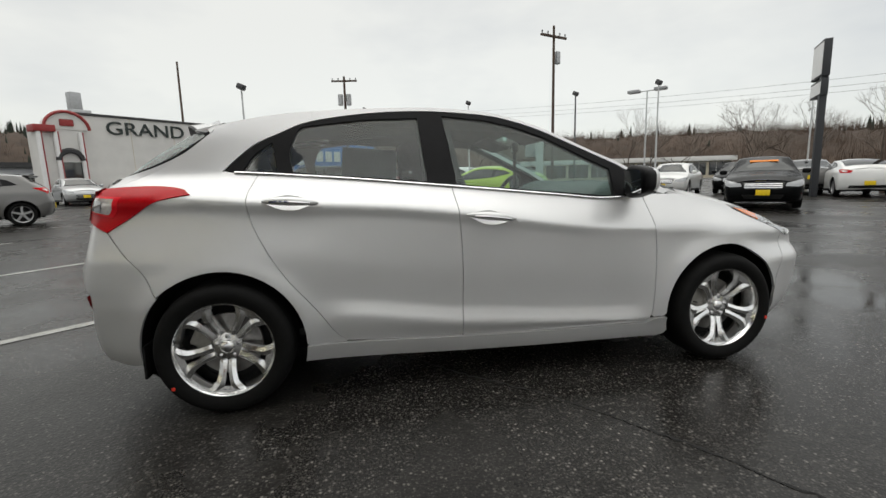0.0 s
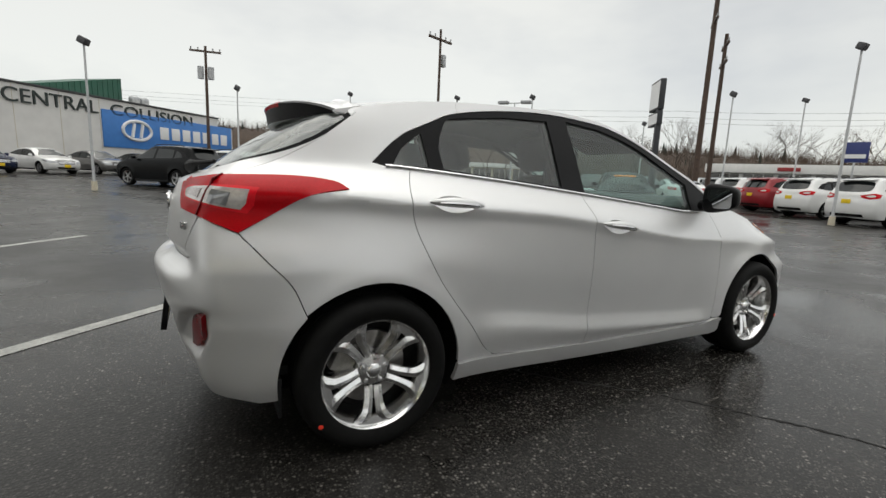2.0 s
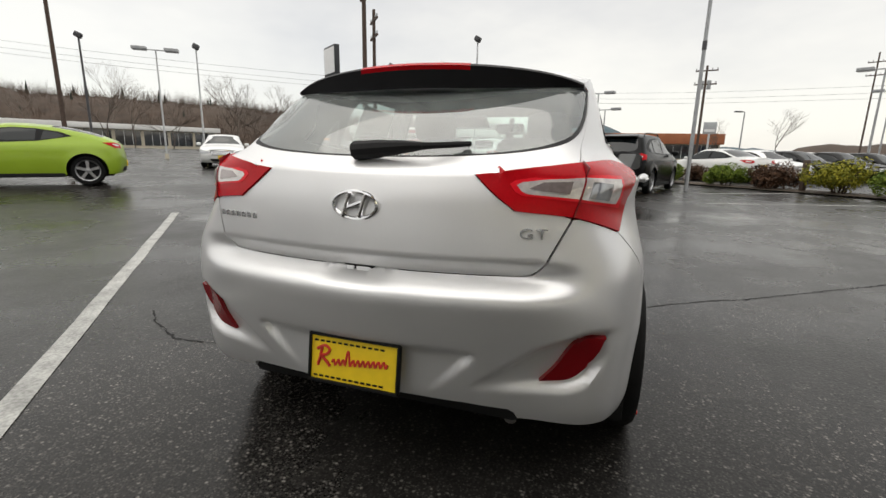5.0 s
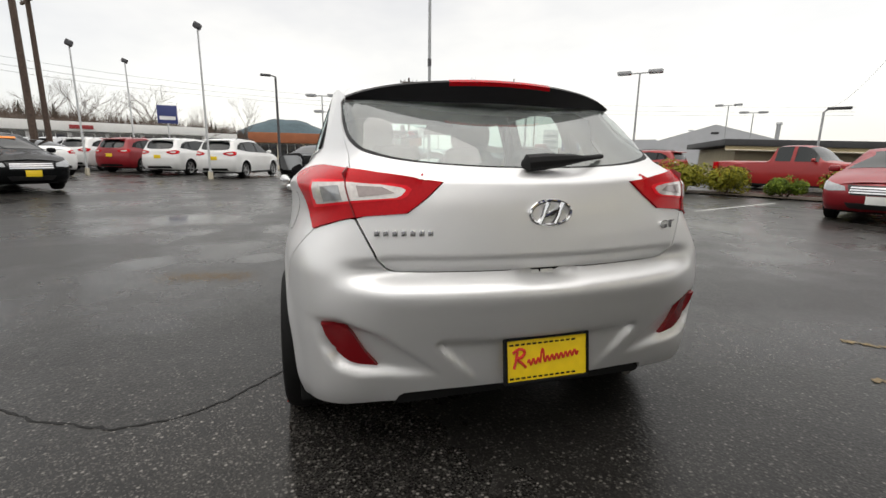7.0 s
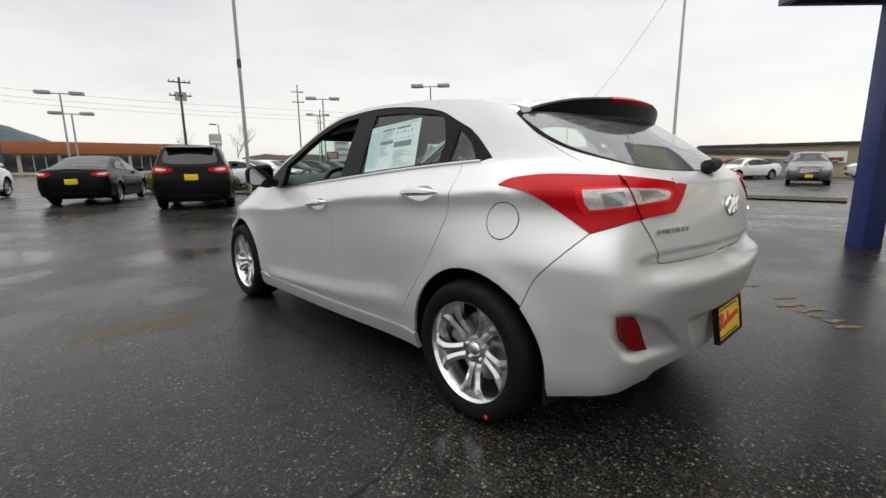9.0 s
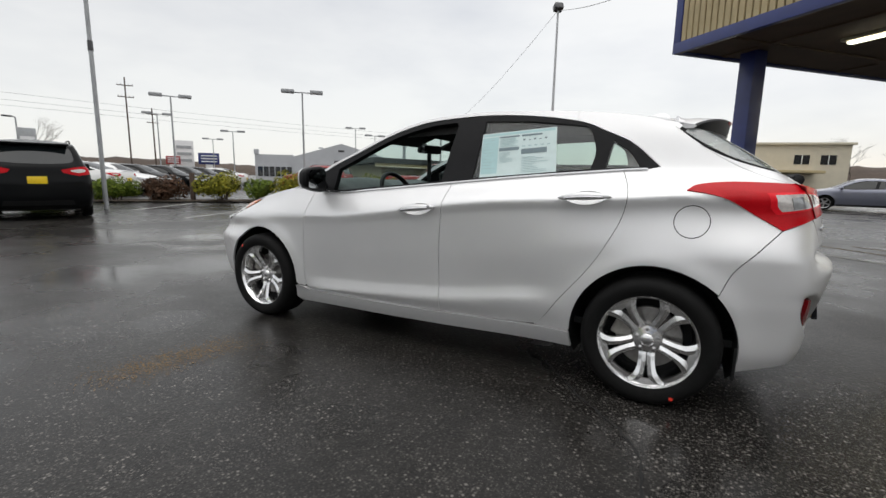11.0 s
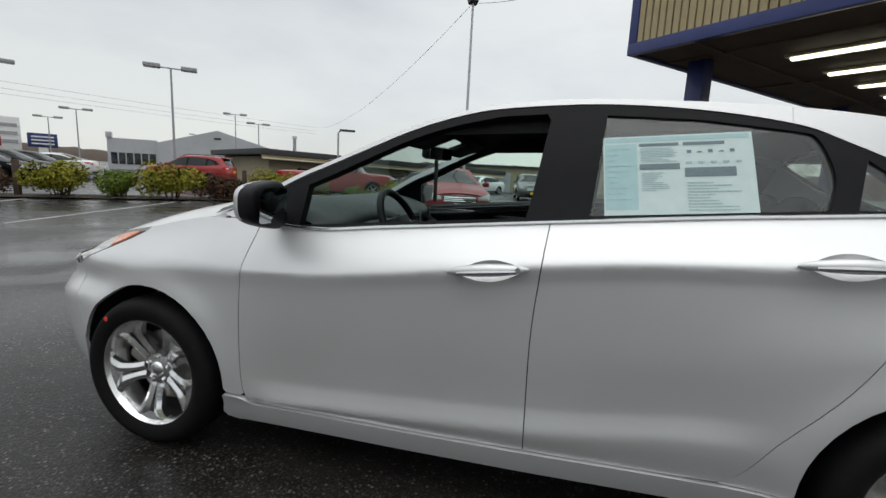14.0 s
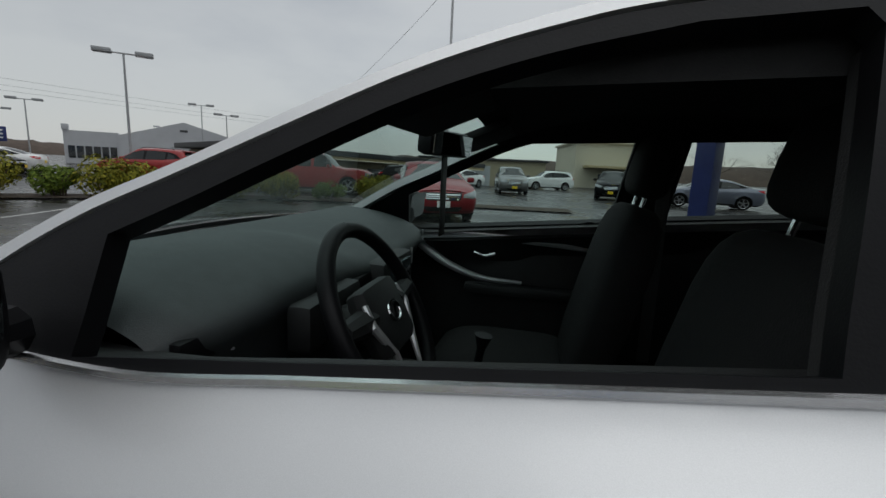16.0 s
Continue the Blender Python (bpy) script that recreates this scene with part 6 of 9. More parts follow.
# ---- other parked cars ----
CAR_STYLES = {
    "sedan": dict(L=4.80, W=1.83, belt=0.95, roof=1.40, wb=2.79, wr=0.33, bump=0.16,
        top=[(-2.30, 1.06), (-2.1, 1.095), (-1.75, 1.13), (-1.3, 1.27), (-0.85, 1.40), (-0.35, 1.465), (0.1, 1.46), (0.42, 1.40), (1.15, 1.06), (1.3, 1.01), (1.9, 0.90), (2.2, 0.80)],
        edge=[(-2.30, 1.0), (-2.1, 1.04), (-1.75, 1.06), (-1.3, 1.17), (-0.85, 1.345), (-0.35, 1.42), (0.1, 1.412), (0.42, 1.345), (1.1, 1.0), (1.3, 0.93), (1.9, 0.81), (2.2, 0.72)],
        rear=[(0.2, -2.2), (0.35, -2.34), (0.55, -2.40), (0.75, -2.40), (0.95, -2.37), (1.03, -2.32), (1.06, -2.2), (1.10, -1.9), (1.2, -1.5), (1.4, -0.9)],
        front=[(0.2, 2.2), (0.35, 2.36), (0.55, 2.40), (0.7, 2.36), (0.8, 2.22), (0.9, 1.85), (1.0, 1.35), (1.1, 1.08), (1.4, 0.4)],
        dlo=[(-1.55, 1.09), (-1.2, 1.20), (-0.85, 1.30), (-0.35, 1.36), (0.1, 1.345), (0.42, 1.27), (0.8, 1.09), (1.0, 0.975), (0.4, 0.955), (-0.6, 1.0), (-1.2, 1.04)],
        win=[[(-1.2, 1.07), (-1.12, 1.19), (-0.8, 1.285), (-0.42, 1.33), (-0.36, 1.01)], [(-0.26, 1.0), (-0.31, 1.335), (0.08, 1.315), (0.4, 1.235), (0.72, 1.08), (0.82, 0.98)]],
        fw=(0.42, 1.12), rw=(-1.72, -0.80),
        tail=[(-1.95, 0.87, 0.97), (-2.2, 0.78, 0.985), (-2.34, 0.55, 0.96), (-2.36, 0.45, 0.90), (-2.33, 0.62, 0.83), (-2.2, 0.80, 0.85)],
        head=[(1.65, 0.86, 0.80), (2.0, 0.77, 0.78), (2.28, 0.5, 0.70), (2.3, 0.46, 0.62), (2.18, 0.72, 0.60), (1.9, 0.85, 0.68)], plate=0.70, grille=(0.545, 0.725, 0.46)),
    "hatch": dict(L=4.22, W=1.79, belt=0.96, roof=1.40, wb=2.65, wr=0.325, bump=0.2,
        top=[(-1.6, 1.375), (-1.3, 1.42), (-0.5, 1.465), (0, 1.45), (0.3, 1.38), (1.05, 1.05), (1.2, 1.01), (1.7, 0.90), (1.95, 0.79)],
        edge=[(-1.6, 1.315), (-1.3, 1.36), (-0.5, 1.405), (0, 1.39), (0.3, 1.31), (1.0, 0.99), (1.2, 0.93), (1.7, 0.81), (1.95, 0.71)],
        rear=[(0.2, -1.95), (0.35, -2.06), (0.6, -2.1), (0.8, -2.06), (0.98, -2.0), (1.05, -1.94), (1.2, -1.74), (1.34, -1.58), (1.42, -1.48)],
        front=[(0.2, 1.95), (0.35, 2.08), (0.55, 2.11), (0.7, 2.07), (0.8, 1.95), (0.9, 1.65), (1.0, 1.25), (1.1, 0.95), (1.4, 0.3)],
        dlo=[(-1.35, 1.12), (-1.1, 1.26), (-0.6, 1.36), (-0.1, 1.355), (0.28, 1.26), (0.65, 1.09), (0.88, 0.975), (0.3, 0.985), (-0.6, 1.05)],
        win=[[(-1.02, 1.10), (-0.98, 1.27), (-0.6, 1.335), (-0.38, 1.34), (-0.32, 1.05)], [(-0.22, 1.04), (-0.27, 1.335), (-0.08, 1.325), (0.26, 1.23), (0.58, 1.08), (0.70, 1.0)]],
        fw=(0.32, 1.02), rear_glass=[(-1.60, 0.60, 1.30), (-1.74, 0.62, 1.19), (-1.85, 0.50, 1.11), (-1.90, 0.2, 1.09)],
        tail=[(-1.62, 0.82, 1.03), (-1.85, 0.68, 1.045), (-1.97, 0.40, 1.02), (-1.98, 0.48, 0.94), (-1.9, 0.72, 0.87)],
        head=[(1.45, 0.84, 0.82), (1.75, 0.76, 0.80), (1.98, 0.52, 0.72), (2.0, 0.48, 0.64), (1.9, 0.72, 0.63), (1.65, 0.83, 0.70)], plate=0.52, grille=(0.34, 0.56, 0.42)),
    "coupe": dict(L=4.22, W=1.79, belt=0.95, roof=1.34, wb=2.65, wr=0.345, bump=0.2,
        top=[(-1.95, 1.04), (-1.7, 1.15), (-1.2, 1.29), (-0.6, 1.38), (-0.1, 1.40), (0.25, 1.36), (1.05, 1.02), (1.2, 0.98), (1.7, 0.88), (1.95, 0.78)],
        edge=[(-1.95, 0.98), (-1.7, 1.08), (-1.2, 1.22), (-0.6, 1.315), (-0.1, 1.335), (0.25, 1.29), (1.0, 0.96), (1.2, 0.91), (1.7, 0.80), (1.95, 0.70)],
        rear=[(0.2, -1.95), (0.35, -2.07), (0.6, -2.1), (0.8, -2.08), (0.95, -2.04), (1.02, -1.98), (1.1, -1.82), (1.25, -1.35), (1.36, -0.9)],
        front=[(0.2, 1.95), (0.35, 2.08), (0.55, 2.11), (0.7, 2.07), (0.8, 1.93), (0.9, 1.6), (1.0, 1.15), (1.1, 0.9), (1.35, 0.3)],
        dlo=[(-1.12, 1.12), (-0.9, 1.215), (-0.5, 1.275), (-0.1, 1.29), (0.2, 1.25), (0.55, 1.10), (0.85, 0.955), (0.3, 0.945), (-0.5, 1.0)],
        win=[[(-0.98, 1.115), (-0.85, 1.19), (-0.62, 1.225), (-0.56, 1.03), (-0.8, 1.06)], [(-0.46, 1.02), (-0.5, 1.25), (-0.1, 1.265), (0.18, 1.225), (0.5, 1.085), (0.70, 0.98)]],
        fw=(0.27, 1.0), rw=(-1.68, -0.80),
        tail=[(-1.70, 0.86, 0.99), (-1.92, 0.74, 1.0), (-2.03, 0.5, 0.95), (-2.04, 0.55, 0.86), (-1.9, 0.80, 0.87)],
        head=[(1.40, 0.84, 0.84), (1.72, 0.77, 0.80), (1.98, 0.52, 0.72), (2.0, 0.48, 0.62), (1.9, 0.72, 0.63), (1.62, 0.83, 0.72)], plate=0.50, grille=(0.32, 0.58, 0.45)),
    "suv": dict(L=4.66, W=1.88, belt=1.10, roof=1.64, wb=2.70, wr=0.36, bump=0.16,
        top=[(-1.95, 1.60), (-1.6, 1.665), (-0.8, 1.70), (0, 1.69), (0.3, 1.64), (1.05, 1.20), (1.2, 1.15), (1.8, 1.07), (2.15, 0.95)],
        edge=[(-1.95, 1.53), (-1.6, 1.60), (-0.8, 1.64), (0, 1.625), (0.3, 1.565), (1.0, 1.15), (1.2, 1.08), (1.8, 0.98), (2.15, 0.86)],
        rear=[(0.2, -2.15), (0.35, -2.28), (0.55, -2.33), (0.75, -2.33), (0.95, -2.29), (1.1, -2.26), (1.2, -2.2), (1.55, -1.98), (1.7, -1.86)],
        front=[(0.2, 2.1), (0.35, 2.27), (0.55, 2.33), (0.75, 2.31), (0.9, 2.22), (1.0, 1.95), (1.15, 1.35), (1.25, 1.0), (1.65, 0.3)],
        dlo=[(-1.85, 1.22), (-1.7, 1.40), (-1.3, 1.52), (-0.6, 1.57), (0, 1.555), (0.35, 1.46), (0.75, 1.23), (0.95, 1.11), (0.5, 1.095), (-1.0, 1.13)],
        win=[[(-1.62, 1.20), (-1.52, 1.36), (-1.25, 1.47), (-1.2, 1.16)], [(-1.12, 1.16), (-1.14, 1.49), (-0.6, 1.535), (-0.28, 1.54), (-0.22, 1.13)], [(-0.12, 1.13), (-0.16, 1.535), (0.05, 1.52), (0.32, 1.43), (0.72, 1.2), (0.78, 1.115)]],
        fw=(0.33, 1.0), rear_glass=[(-1.98, 0.60, 1.50), (-2.08, 0.66, 1.36), (-2.18, 0.62, 1.21), (-2.21, 0.3, 1.17)],
        tail=[(-2.0, 0.90, 1.09), (-2.15, 0.80, 1.13), (-2.25, 0.62, 1.10), (-2.27, 0.40, 1.05), (-2.28, 0.44, 0.99), (-2.25, 0.70, 0.93), (-2.08, 0.88, 0.97)],
        head=[(1.75, 0.86, 0.93), (2.05, 0.76, 0.90), (2.25, 0.52, 0.82), (2.27, 0.5, 0.74), (2.15, 0.74, 0.73), (1.95, 0.85, 0.80)], plate=0.84, grille=(0.60, 0.82, 0.42)),
    "pickup": dict(L=5.5, W=1.95, belt=1.16, top=[(-2.75, 0.6), (-2.74, 1.10), (-2.7, 1.16), (-0.75, 1.17), (-0.62, 1.24), (-0.5, 1.72), (-0.1, 1.79), (0.45, 1.78), (0.7, 1.70), (1.25, 1.20), (2.4, 1.10), (2.68, 0.9), (2.74, 0.6), (2.75, 0.5)], wb=3.45, wr=0.39, fw=(0.62, 1.2), rw=(-0.62, -0.46), side=[(-0.42, 0.12), (0.24, 1.02)], plate=0.6),
}


def car_shape(P):
    """The outer surfaces of a parked car: its sides and ends by (s, height), and its top by (x, across)."""
    L, half = P["L"], P["W"] / 2
    g = curve([(0.1, 0.90), (0.24, 0.95), (0.42, 0.985), (0.58, 1.0), (P["belt"] - 0.16, 0.99), (P["belt"] - 0.05, 0.965), (P["belt"] + 0.02, 0.925), (P["roof"], 0.70), (P["roof"] + 0.15, 0.55)])
    c_r, c_f, c_t, c_e = curve(P["rear"]), curve(P["front"]), curve(P["top"]), curve(P["edge"])
    xa, ar = P["wb"] / 2, P["wr"] + 0.05

    def form(x, y, z):
        w = half * (1 - 0.035 * (2 * x / L) ** 2) * g(z)
        for hx in (-xa, xa):
            w = w + 0.018 * np.exp(-(((np.hypot(x - hx, z - P["wr"]) - ar) / 0.07) ** 2))
        q = smax(np.abs(y) - w, c_r(z) + P["bump"] * y * y - x, 0.10)
        return smax(q, x - (c_f(z) - 0.30 * y * y), 0.14)
    ax, sc = L / 2 - 0.95, 0.9

    def wrap(s, z):
        s, z = np.asarray(s, float), np.asarray(z, float)
        ox = np.clip(s, -ax, ax)
        ph = np.where(s < -ax, (-ax - s) / sc, np.where(s > ax, (s - ax) / sc, 0))
        dx, dy = np.where(s < -ax, -np.sin(ph), np.sin(ph)), np.cos(ph)
        lo, hi = np.full(s.shape, 0.02), np.full(s.shape, 1.8)
        for _ in range(26):
            mid = (lo + hi) / 2
            out = form(ox + dx * mid, dy * mid, z) > 0
            hi, lo = np.where(out, mid, hi), np.where(out, lo, mid)
        return np.stack([ox + dx * lo, dy * lo, z], axis=-1)

    def put(x, y, z):
        if x < -ax:
            return (-ax - sc * math.atan2(-ax - x, y), z)
        return (ax + sc * math.atan2(x - ax, y), z) if x > ax else (x, z)

    def along(pts):
        x, z = np.array([p[0] for p in pts], float), np.array([p[1] for p in pts], float)
        y = np.full(len(x), 0.7)
        for _ in range(6):
            s = np.where(x < -ax, -ax - sc * np.arctan2(-ax - x, y), np.where(x > ax, ax + sc * np.arctan2(x - ax, y), x))
            y = np.maximum(wrap(s, z)[:, 1], 0.02)
        return list(zip(s.tolist(), z.tolist()))
    tx = np.linspace(P["edge"][0][0], P["edge"][-1][0], 90)
    lo, hi = np.full(90, 0.02), np.full(90, 1.2)
    for _ in range(26):
        mid = (lo + hi) / 2
        out = form(tx, mid, c_e(tx)) > 0
        hi, lo = np.where(out, mid, hi), np.where(out, lo, mid)

    def lid(x, v):
        x, v = np.asarray(x, float), np.asarray(v, float)
        ye, ze, zc = np.interp(x, tx, lo), c_e(x), c_t(x)
        return np.stack([x, v * ye, ze + (zc - ze) * (1 - np.abs(v) ** 2.4)], axis=-1)
    return wrap, put, along, lid, -ax - sc * math.pi / 2, ax + sc * math.pi / 2


def shaped_body(P, colour, c):
    """Body sides, upper body, glass, lamps and grille of a parked car, laid on its outer surfaces."""
    wrap, put, along, lid, s_r, s_f = car_shape(P)
    xa, ar, e = P["wb"] / 2, P["wr"] + 0.05, P["edge"]
    def wheel_cut(hx):
        return [(hx + ar * math.cos(a), max(0.24, P["wr"] + ar * math.sin(a))) for a in np.linspace(math.pi * 1.07, -0.07 * math.pi, 19)]
    low = along([(-xa - ar - 0.12, 0.26)]) + along(wheel_cut(-xa)) + [(-xa + ar + 0.06, 0.23), (xa - ar - 0.06, 0.23)] + along(wheel_cut(xa)) + along([(xa + ar + 0.12, 0.24)])
    up = along([(x, z) for x, z in zip(np.linspace(e[0][0], e[-1][0], 40), curve(e)(np.linspace(e[0][0], e[-1][0], 40)))])
    loop = [(s_r, 0.30), (s_r + 0.35, 0.27)] + low + [(s_f - 0.35, 0.24), (s_f, 0.25), (s_f, e[-1][1] + 0.04)] + up[::-1] + [(s_r, e[0][1] + 0.03)]
    x0, x1 = e[0][0], e[-1][0]
    deck = [(x0 - 0.03 * (1 - v * v), v) for v in np.linspace(-1, 1, 15)] + [(x1 + 0.06 * (1 - v * v), v) for v in np.linspace(1, -1, 15)]
    skin("upper_body", [deck], lid, colour, c, step=0.07, thick=0.02, smooth=50)
    a, b = P["fw"]
    skin("windscreen", [[(a + 0.06 - 0.06 * v * v * 1.2, v) for v in np.linspace(-0.9, 0.9, 13)] + [(b + 0.08 - 0.10 * v * v, v) for v in np.linspace(0.93, -0.93, 13)]], lid, M_CARGLASS, c, step=0.09, off=0.005, thick=0.004)
    if "rw" in P:
        a, b = P["rw"]
        skin("rear_window", [[(a - 0.03 + 0.06 * v * v, v) for v in np.linspace(-0.88, 0.88, 13)] + [(b + 0.04 * v * v, v) for v in np.linspace(0.9, -0.9, 13)]], lid, M_CARGLASS, c, step=0.09, off=0.005, thick=0.004)
    else:
        half_ = spline([put(*q) for q in P["rear_glass"]], 4) + [(s_r, P["rear_glass"][-1][2] - 0.005)]
        z1 = P["rear_glass"][0][2] + 0.03
        skinb("rear_window", [half_ + [(2 * s_r - s, z) for s, z in half_[::-1]][1:] + [(s_r - 0.35, z1), (s_r + 0.35, z1)]], wrap, M_CARGLASS, c, step=0.09, off=0.005, thick=0.004)
    gz0, gz1, gw = P["grille"]
    grille = skinb("grille", [[(s_f - gw, gz1), (s_f - gw * 0.8, gz0), (s_f + gw * 0.8, gz0), (s_f + gw, gz1)]], wrap, M_GRILLE, c, step=0.07, off=0.005, thick=0.01)
    for k in range(3):
        zz = gz0 + (gz1 - gz0) * (0.25 + 0.25 * k)
        skinb("grille_bar", [[(s_f - gw * 0.85, zz + 0.013), (s_f - gw * 0.85, zz - 0.013), (s_f + gw * 0.85, zz - 0.013), (s_f + gw * 0.85, zz + 0.013)]], wrap, M_CHROME, grille, step=0.1, off=0.012, thick=0.01)
    skinb("lower_intake", [[(s_f - 0.45, 0.40), (s_f - 0.40, 0.29), (s_f + 0.40, 0.29), (s_f + 0.45, 0.40)]], wrap, M_GRILLE, c, step=0.09, off=0.004, thick=0.01)
    skinb("rear_bumper_trim", [[(s_r - 0.5, 0.42), (s_r - 0.55, 0.32), (s_r + 0.55, 0.32), (s_r + 0.5, 0.42)]], wrap, M_PLASTIC, c, step=0.09, off=0.004, thick=0.01)
    for sg in (1, -1):
        mir = sg < 0
        skinb("body_side", [loop], wrap, colour, c, step=0.06, thick=0.03, smooth=50, mirror=mir)
        skinb("window_surround", [P["dlo"]], wrap, M_BLACKTRIM, c, step=0.08, off=0.003, thick=0.004, mirror=mir)
        for w in P["win"]:
            skinb("side_window", [w], wrap, M_CARGLASS, c, step=0.08, off=0.006, thick=0.003, mirror=mir)
        t = skinb("tail_lamp", [[put(*q) for q in P["tail"]]], wrap, M_REDLENS, c, step=0.05, off=0.006, thick=0.02, mirror=mir)
        tc = np.mean([put(*q) for q in P["tail"]], axis=0)
        skinb("lamp_lens", [[(tc[0] + (q[0] - tc[0]) * 0.45, tc[1] + (q[1] - tc[1]) * 0.4) for q in (put(*r) for r in P["tail"])]], wrap, M_CLEARLENS, t, step=0.05, off=0.009, thick=0.003, mirror=mir)
        skinb("headlamp", [[put(*q) for q in P["head"]]], wrap, M_HEADLENS, c, step=0.05, off=0.006, thick=0.02, mirror=mir)
        # dark wheel housings
        for hx in (-xa, xa):
            bm = bmesh.new()
            pts = [(hx + (ar + 0.004) * math.cos(q), P["wr"] + (ar + 0.004) * math.sin(q)) for q in np.linspace(-0.4, math.pi + 0.4, 16)]
            oy = P["W"] / 2 - 0.045
            ra = [bm.verts.new((p[0], sg * oy, p[1])) for p in pts]
            rb = [bm.verts.new((p[0], sg * (oy - 0.30), p[1])) for p in pts]
            for k in range(len(pts) - 1):
                bm.faces.new((ra[k], ra[k + 1], rb[k + 1], rb[k]))
            bm.faces.new(rb)
            part("wheel_arch_liner", bm, M_PLASTIC, c)
    part("underbody", box_bm(-P["L"] / 2 + 0.3, -0.6, 0.20, P["L"] / 2 - 0.3, 0.6, 0.34, 0.03), M_PLASTIC, c)
    return float(wrap(np.array([s_r]), np.array([P["plate"]]))[0][0]), float(wrap(np.array([s_f]), np.array([0.46]))[0][0])


def loft_car(style):
    """Body and glass of a parked car as a loft from rows along the sides, with real wheel arches; nose towards +x."""
    P = CAR_STYLES[style]
    L, W, zb0 = P["L"], P["W"], P["belt"]
    ct = curve(P["top"])
    H = max(z for _, z in P["top"])
    xa = P["wb"] / 2
    ar = P["wr"] + 0.05
    xs = set(np.round(np.linspace(-L / 2, L / 2, 34), 3))
    for sx in (-xa, xa):
        xs |= {round(sx + ar * math.cos(a), 3) for a in np.linspace(0, math.pi, 13)}
    for a, b in P["side"] + [P["fw"], P["rw"]]:
        xs |= {a, b}
    xs |= {-L / 2 + 0.015, L / 2 - 0.015, -L / 2 + 0.06, L / 2 - 0.06}
    xs = sorted(xs)
    out = [xs[0]]
    for x in xs[1:]:
        if x - out[-1] > 0.012:
            out.append(x)
    xs = out
    bm = bmesh.new()
    rows = []
    for x in xs:
        e = abs(2 * x / L)
        w = W / 2 * (1 - 0.05 * max(0, e - 0.45) ** 1.2 - 0.30 * max(0, e - 0.80) ** 1.6 * 4)
        zt = float(ct(x))
        zb = min(zb0 + 0.03 * (-x / L), zt - 0.05)
        low = 0.23 + 0.10 * max(0, e - 0.85) / 0.15
        bot = low
        for sx in (-xa, xa):
            d = abs(x - sx)
            if d < ar:
                bot = max(bot, P["wr"] - 0.02 + math.sqrt(ar * ar - d * d))
        f = min(1, max(0, (zt - zb0) / (H - zb0)))
        cab = zt > zb0 + 0.08
        yr = w * (0.90 - 0.20 * f) if cab else w * 0.84
        zr = zt - (0.055 if cab else 0.035)
        zm = max(0.52, bot + 0.02)
        rows.append([bm.verts.new(p) for p in ((x, w * 0.95, bot), (x, w * 0.99, min(bot + 0.10, zm)), (x, w, zm), (x, w * 0.985, max(zm + 0.01, (zm + zb) / 2 + 0.08)), (x, w * 0.925, zb), (x, yr, max(zr, zb + 0.006)), (x, yr * 0.62, zt - 0.012), (x, 0, zt))])
    glass_sets = {}
    for i in range(len(xs) - 1):
        xm = (xs[i] + xs[i + 1]) / 2
        for k in range(7):
            tag = ""
            if k == 4:
                for n, (a, b) in enumerate(P["side"]):
                    if a - 1e-3 <= xs[i] and xs[i + 1] <= b + 1e-3:
                        tag = f"side{n}"
            if k >= 5:
                if P["fw"][0] - 1e-3 <= xs[i] and xs[i + 1] <= P["fw"][1] + 1e-3:
                    tag = "fw"
                if P["rw"][0] - 1e-3 <= xs[i] and xs[i + 1] <= P["rw"][1] + 1e-3:
                    tag = "rw"
            quad = (rows[i][k], rows[i + 1][k], rows[i + 1][k + 1], rows[i][k + 1])
            if tag:
                glass_sets.setdefault(tag, []).append([tuple(v.co) for v in quad])
            else:
                bm.faces.new(quad)
    for r in (rows[0], rows[-1]):
        bm.faces.new(r)
    bmesh.ops.mirror(bm, geom=bm.verts[:] + bm.edges[:] + bm.faces[:], axis="Y", merge_dist=0.001)
    bmesh.ops.recalc_face_normals(bm, faces=bm.faces)
    return bm, glass_sets, P


M_CARGLASS = mat("dark_car_glass", (0.010, 0.013, 0.014), rough=0.05, coat=0.0, spec=0.5, var=0.2, scale=3)
M_GRILLE = mat("dark_grille", (0.015, 0.015, 0.016), rough=0.35, var=0.3, scale=60)
M_DULLALLOY = mat("dull_alloy", (0.42, 0.42, 0.43), rough=0.32, metal=0.9, var=0.1, scale=20)


def small_wheel(r):
    bm = lathe_bm([(r * 0.68, 0.085), (r * 0.74, 0.10), (r * 0.9, 0.10), (r * 0.985, 0.07), (r, 0.0), (r * 0.985, -0.08), (r * 0.7, -0.10)], 28)
    w = part("wheel", bm, M_RUBBER, smooth=40)
    bm = lathe_bm([(r * 0.62, 0.03), (r * 0.66, 0.085), (r * 0.70, 0.095), (r * 0.715, 0.08)], 28)
    for k in range(5):
        a = radians(72 * k + 18)
        c, s = math.cos(a), math.sin(a)
        n = len(bm.verts)
        g = add_box(bm, r * 0.08, 0.045, -r * 0.085, r * 0.66, 0.075, r * 0.085, 0.0, pose(0, 0, 0, 0, -math.degrees(a), 0))
    add_box(bm, -r * 0.14, 0.045, -r * 0.14, r * 0.14, 0.082, r * 0.14, 0.02)
    part("rim", bm, M_DULLALLOY, w, smooth=35)
    # black disc stands in for the shade behind the spokes
    bm = lathe_bm([(0.0, 0.01), (r * 0.64, 0.01), (r * 0.64, -0.02)], 20)
    part("brake_shadow_disc", bm, M_PLASTIC, w)
    return w


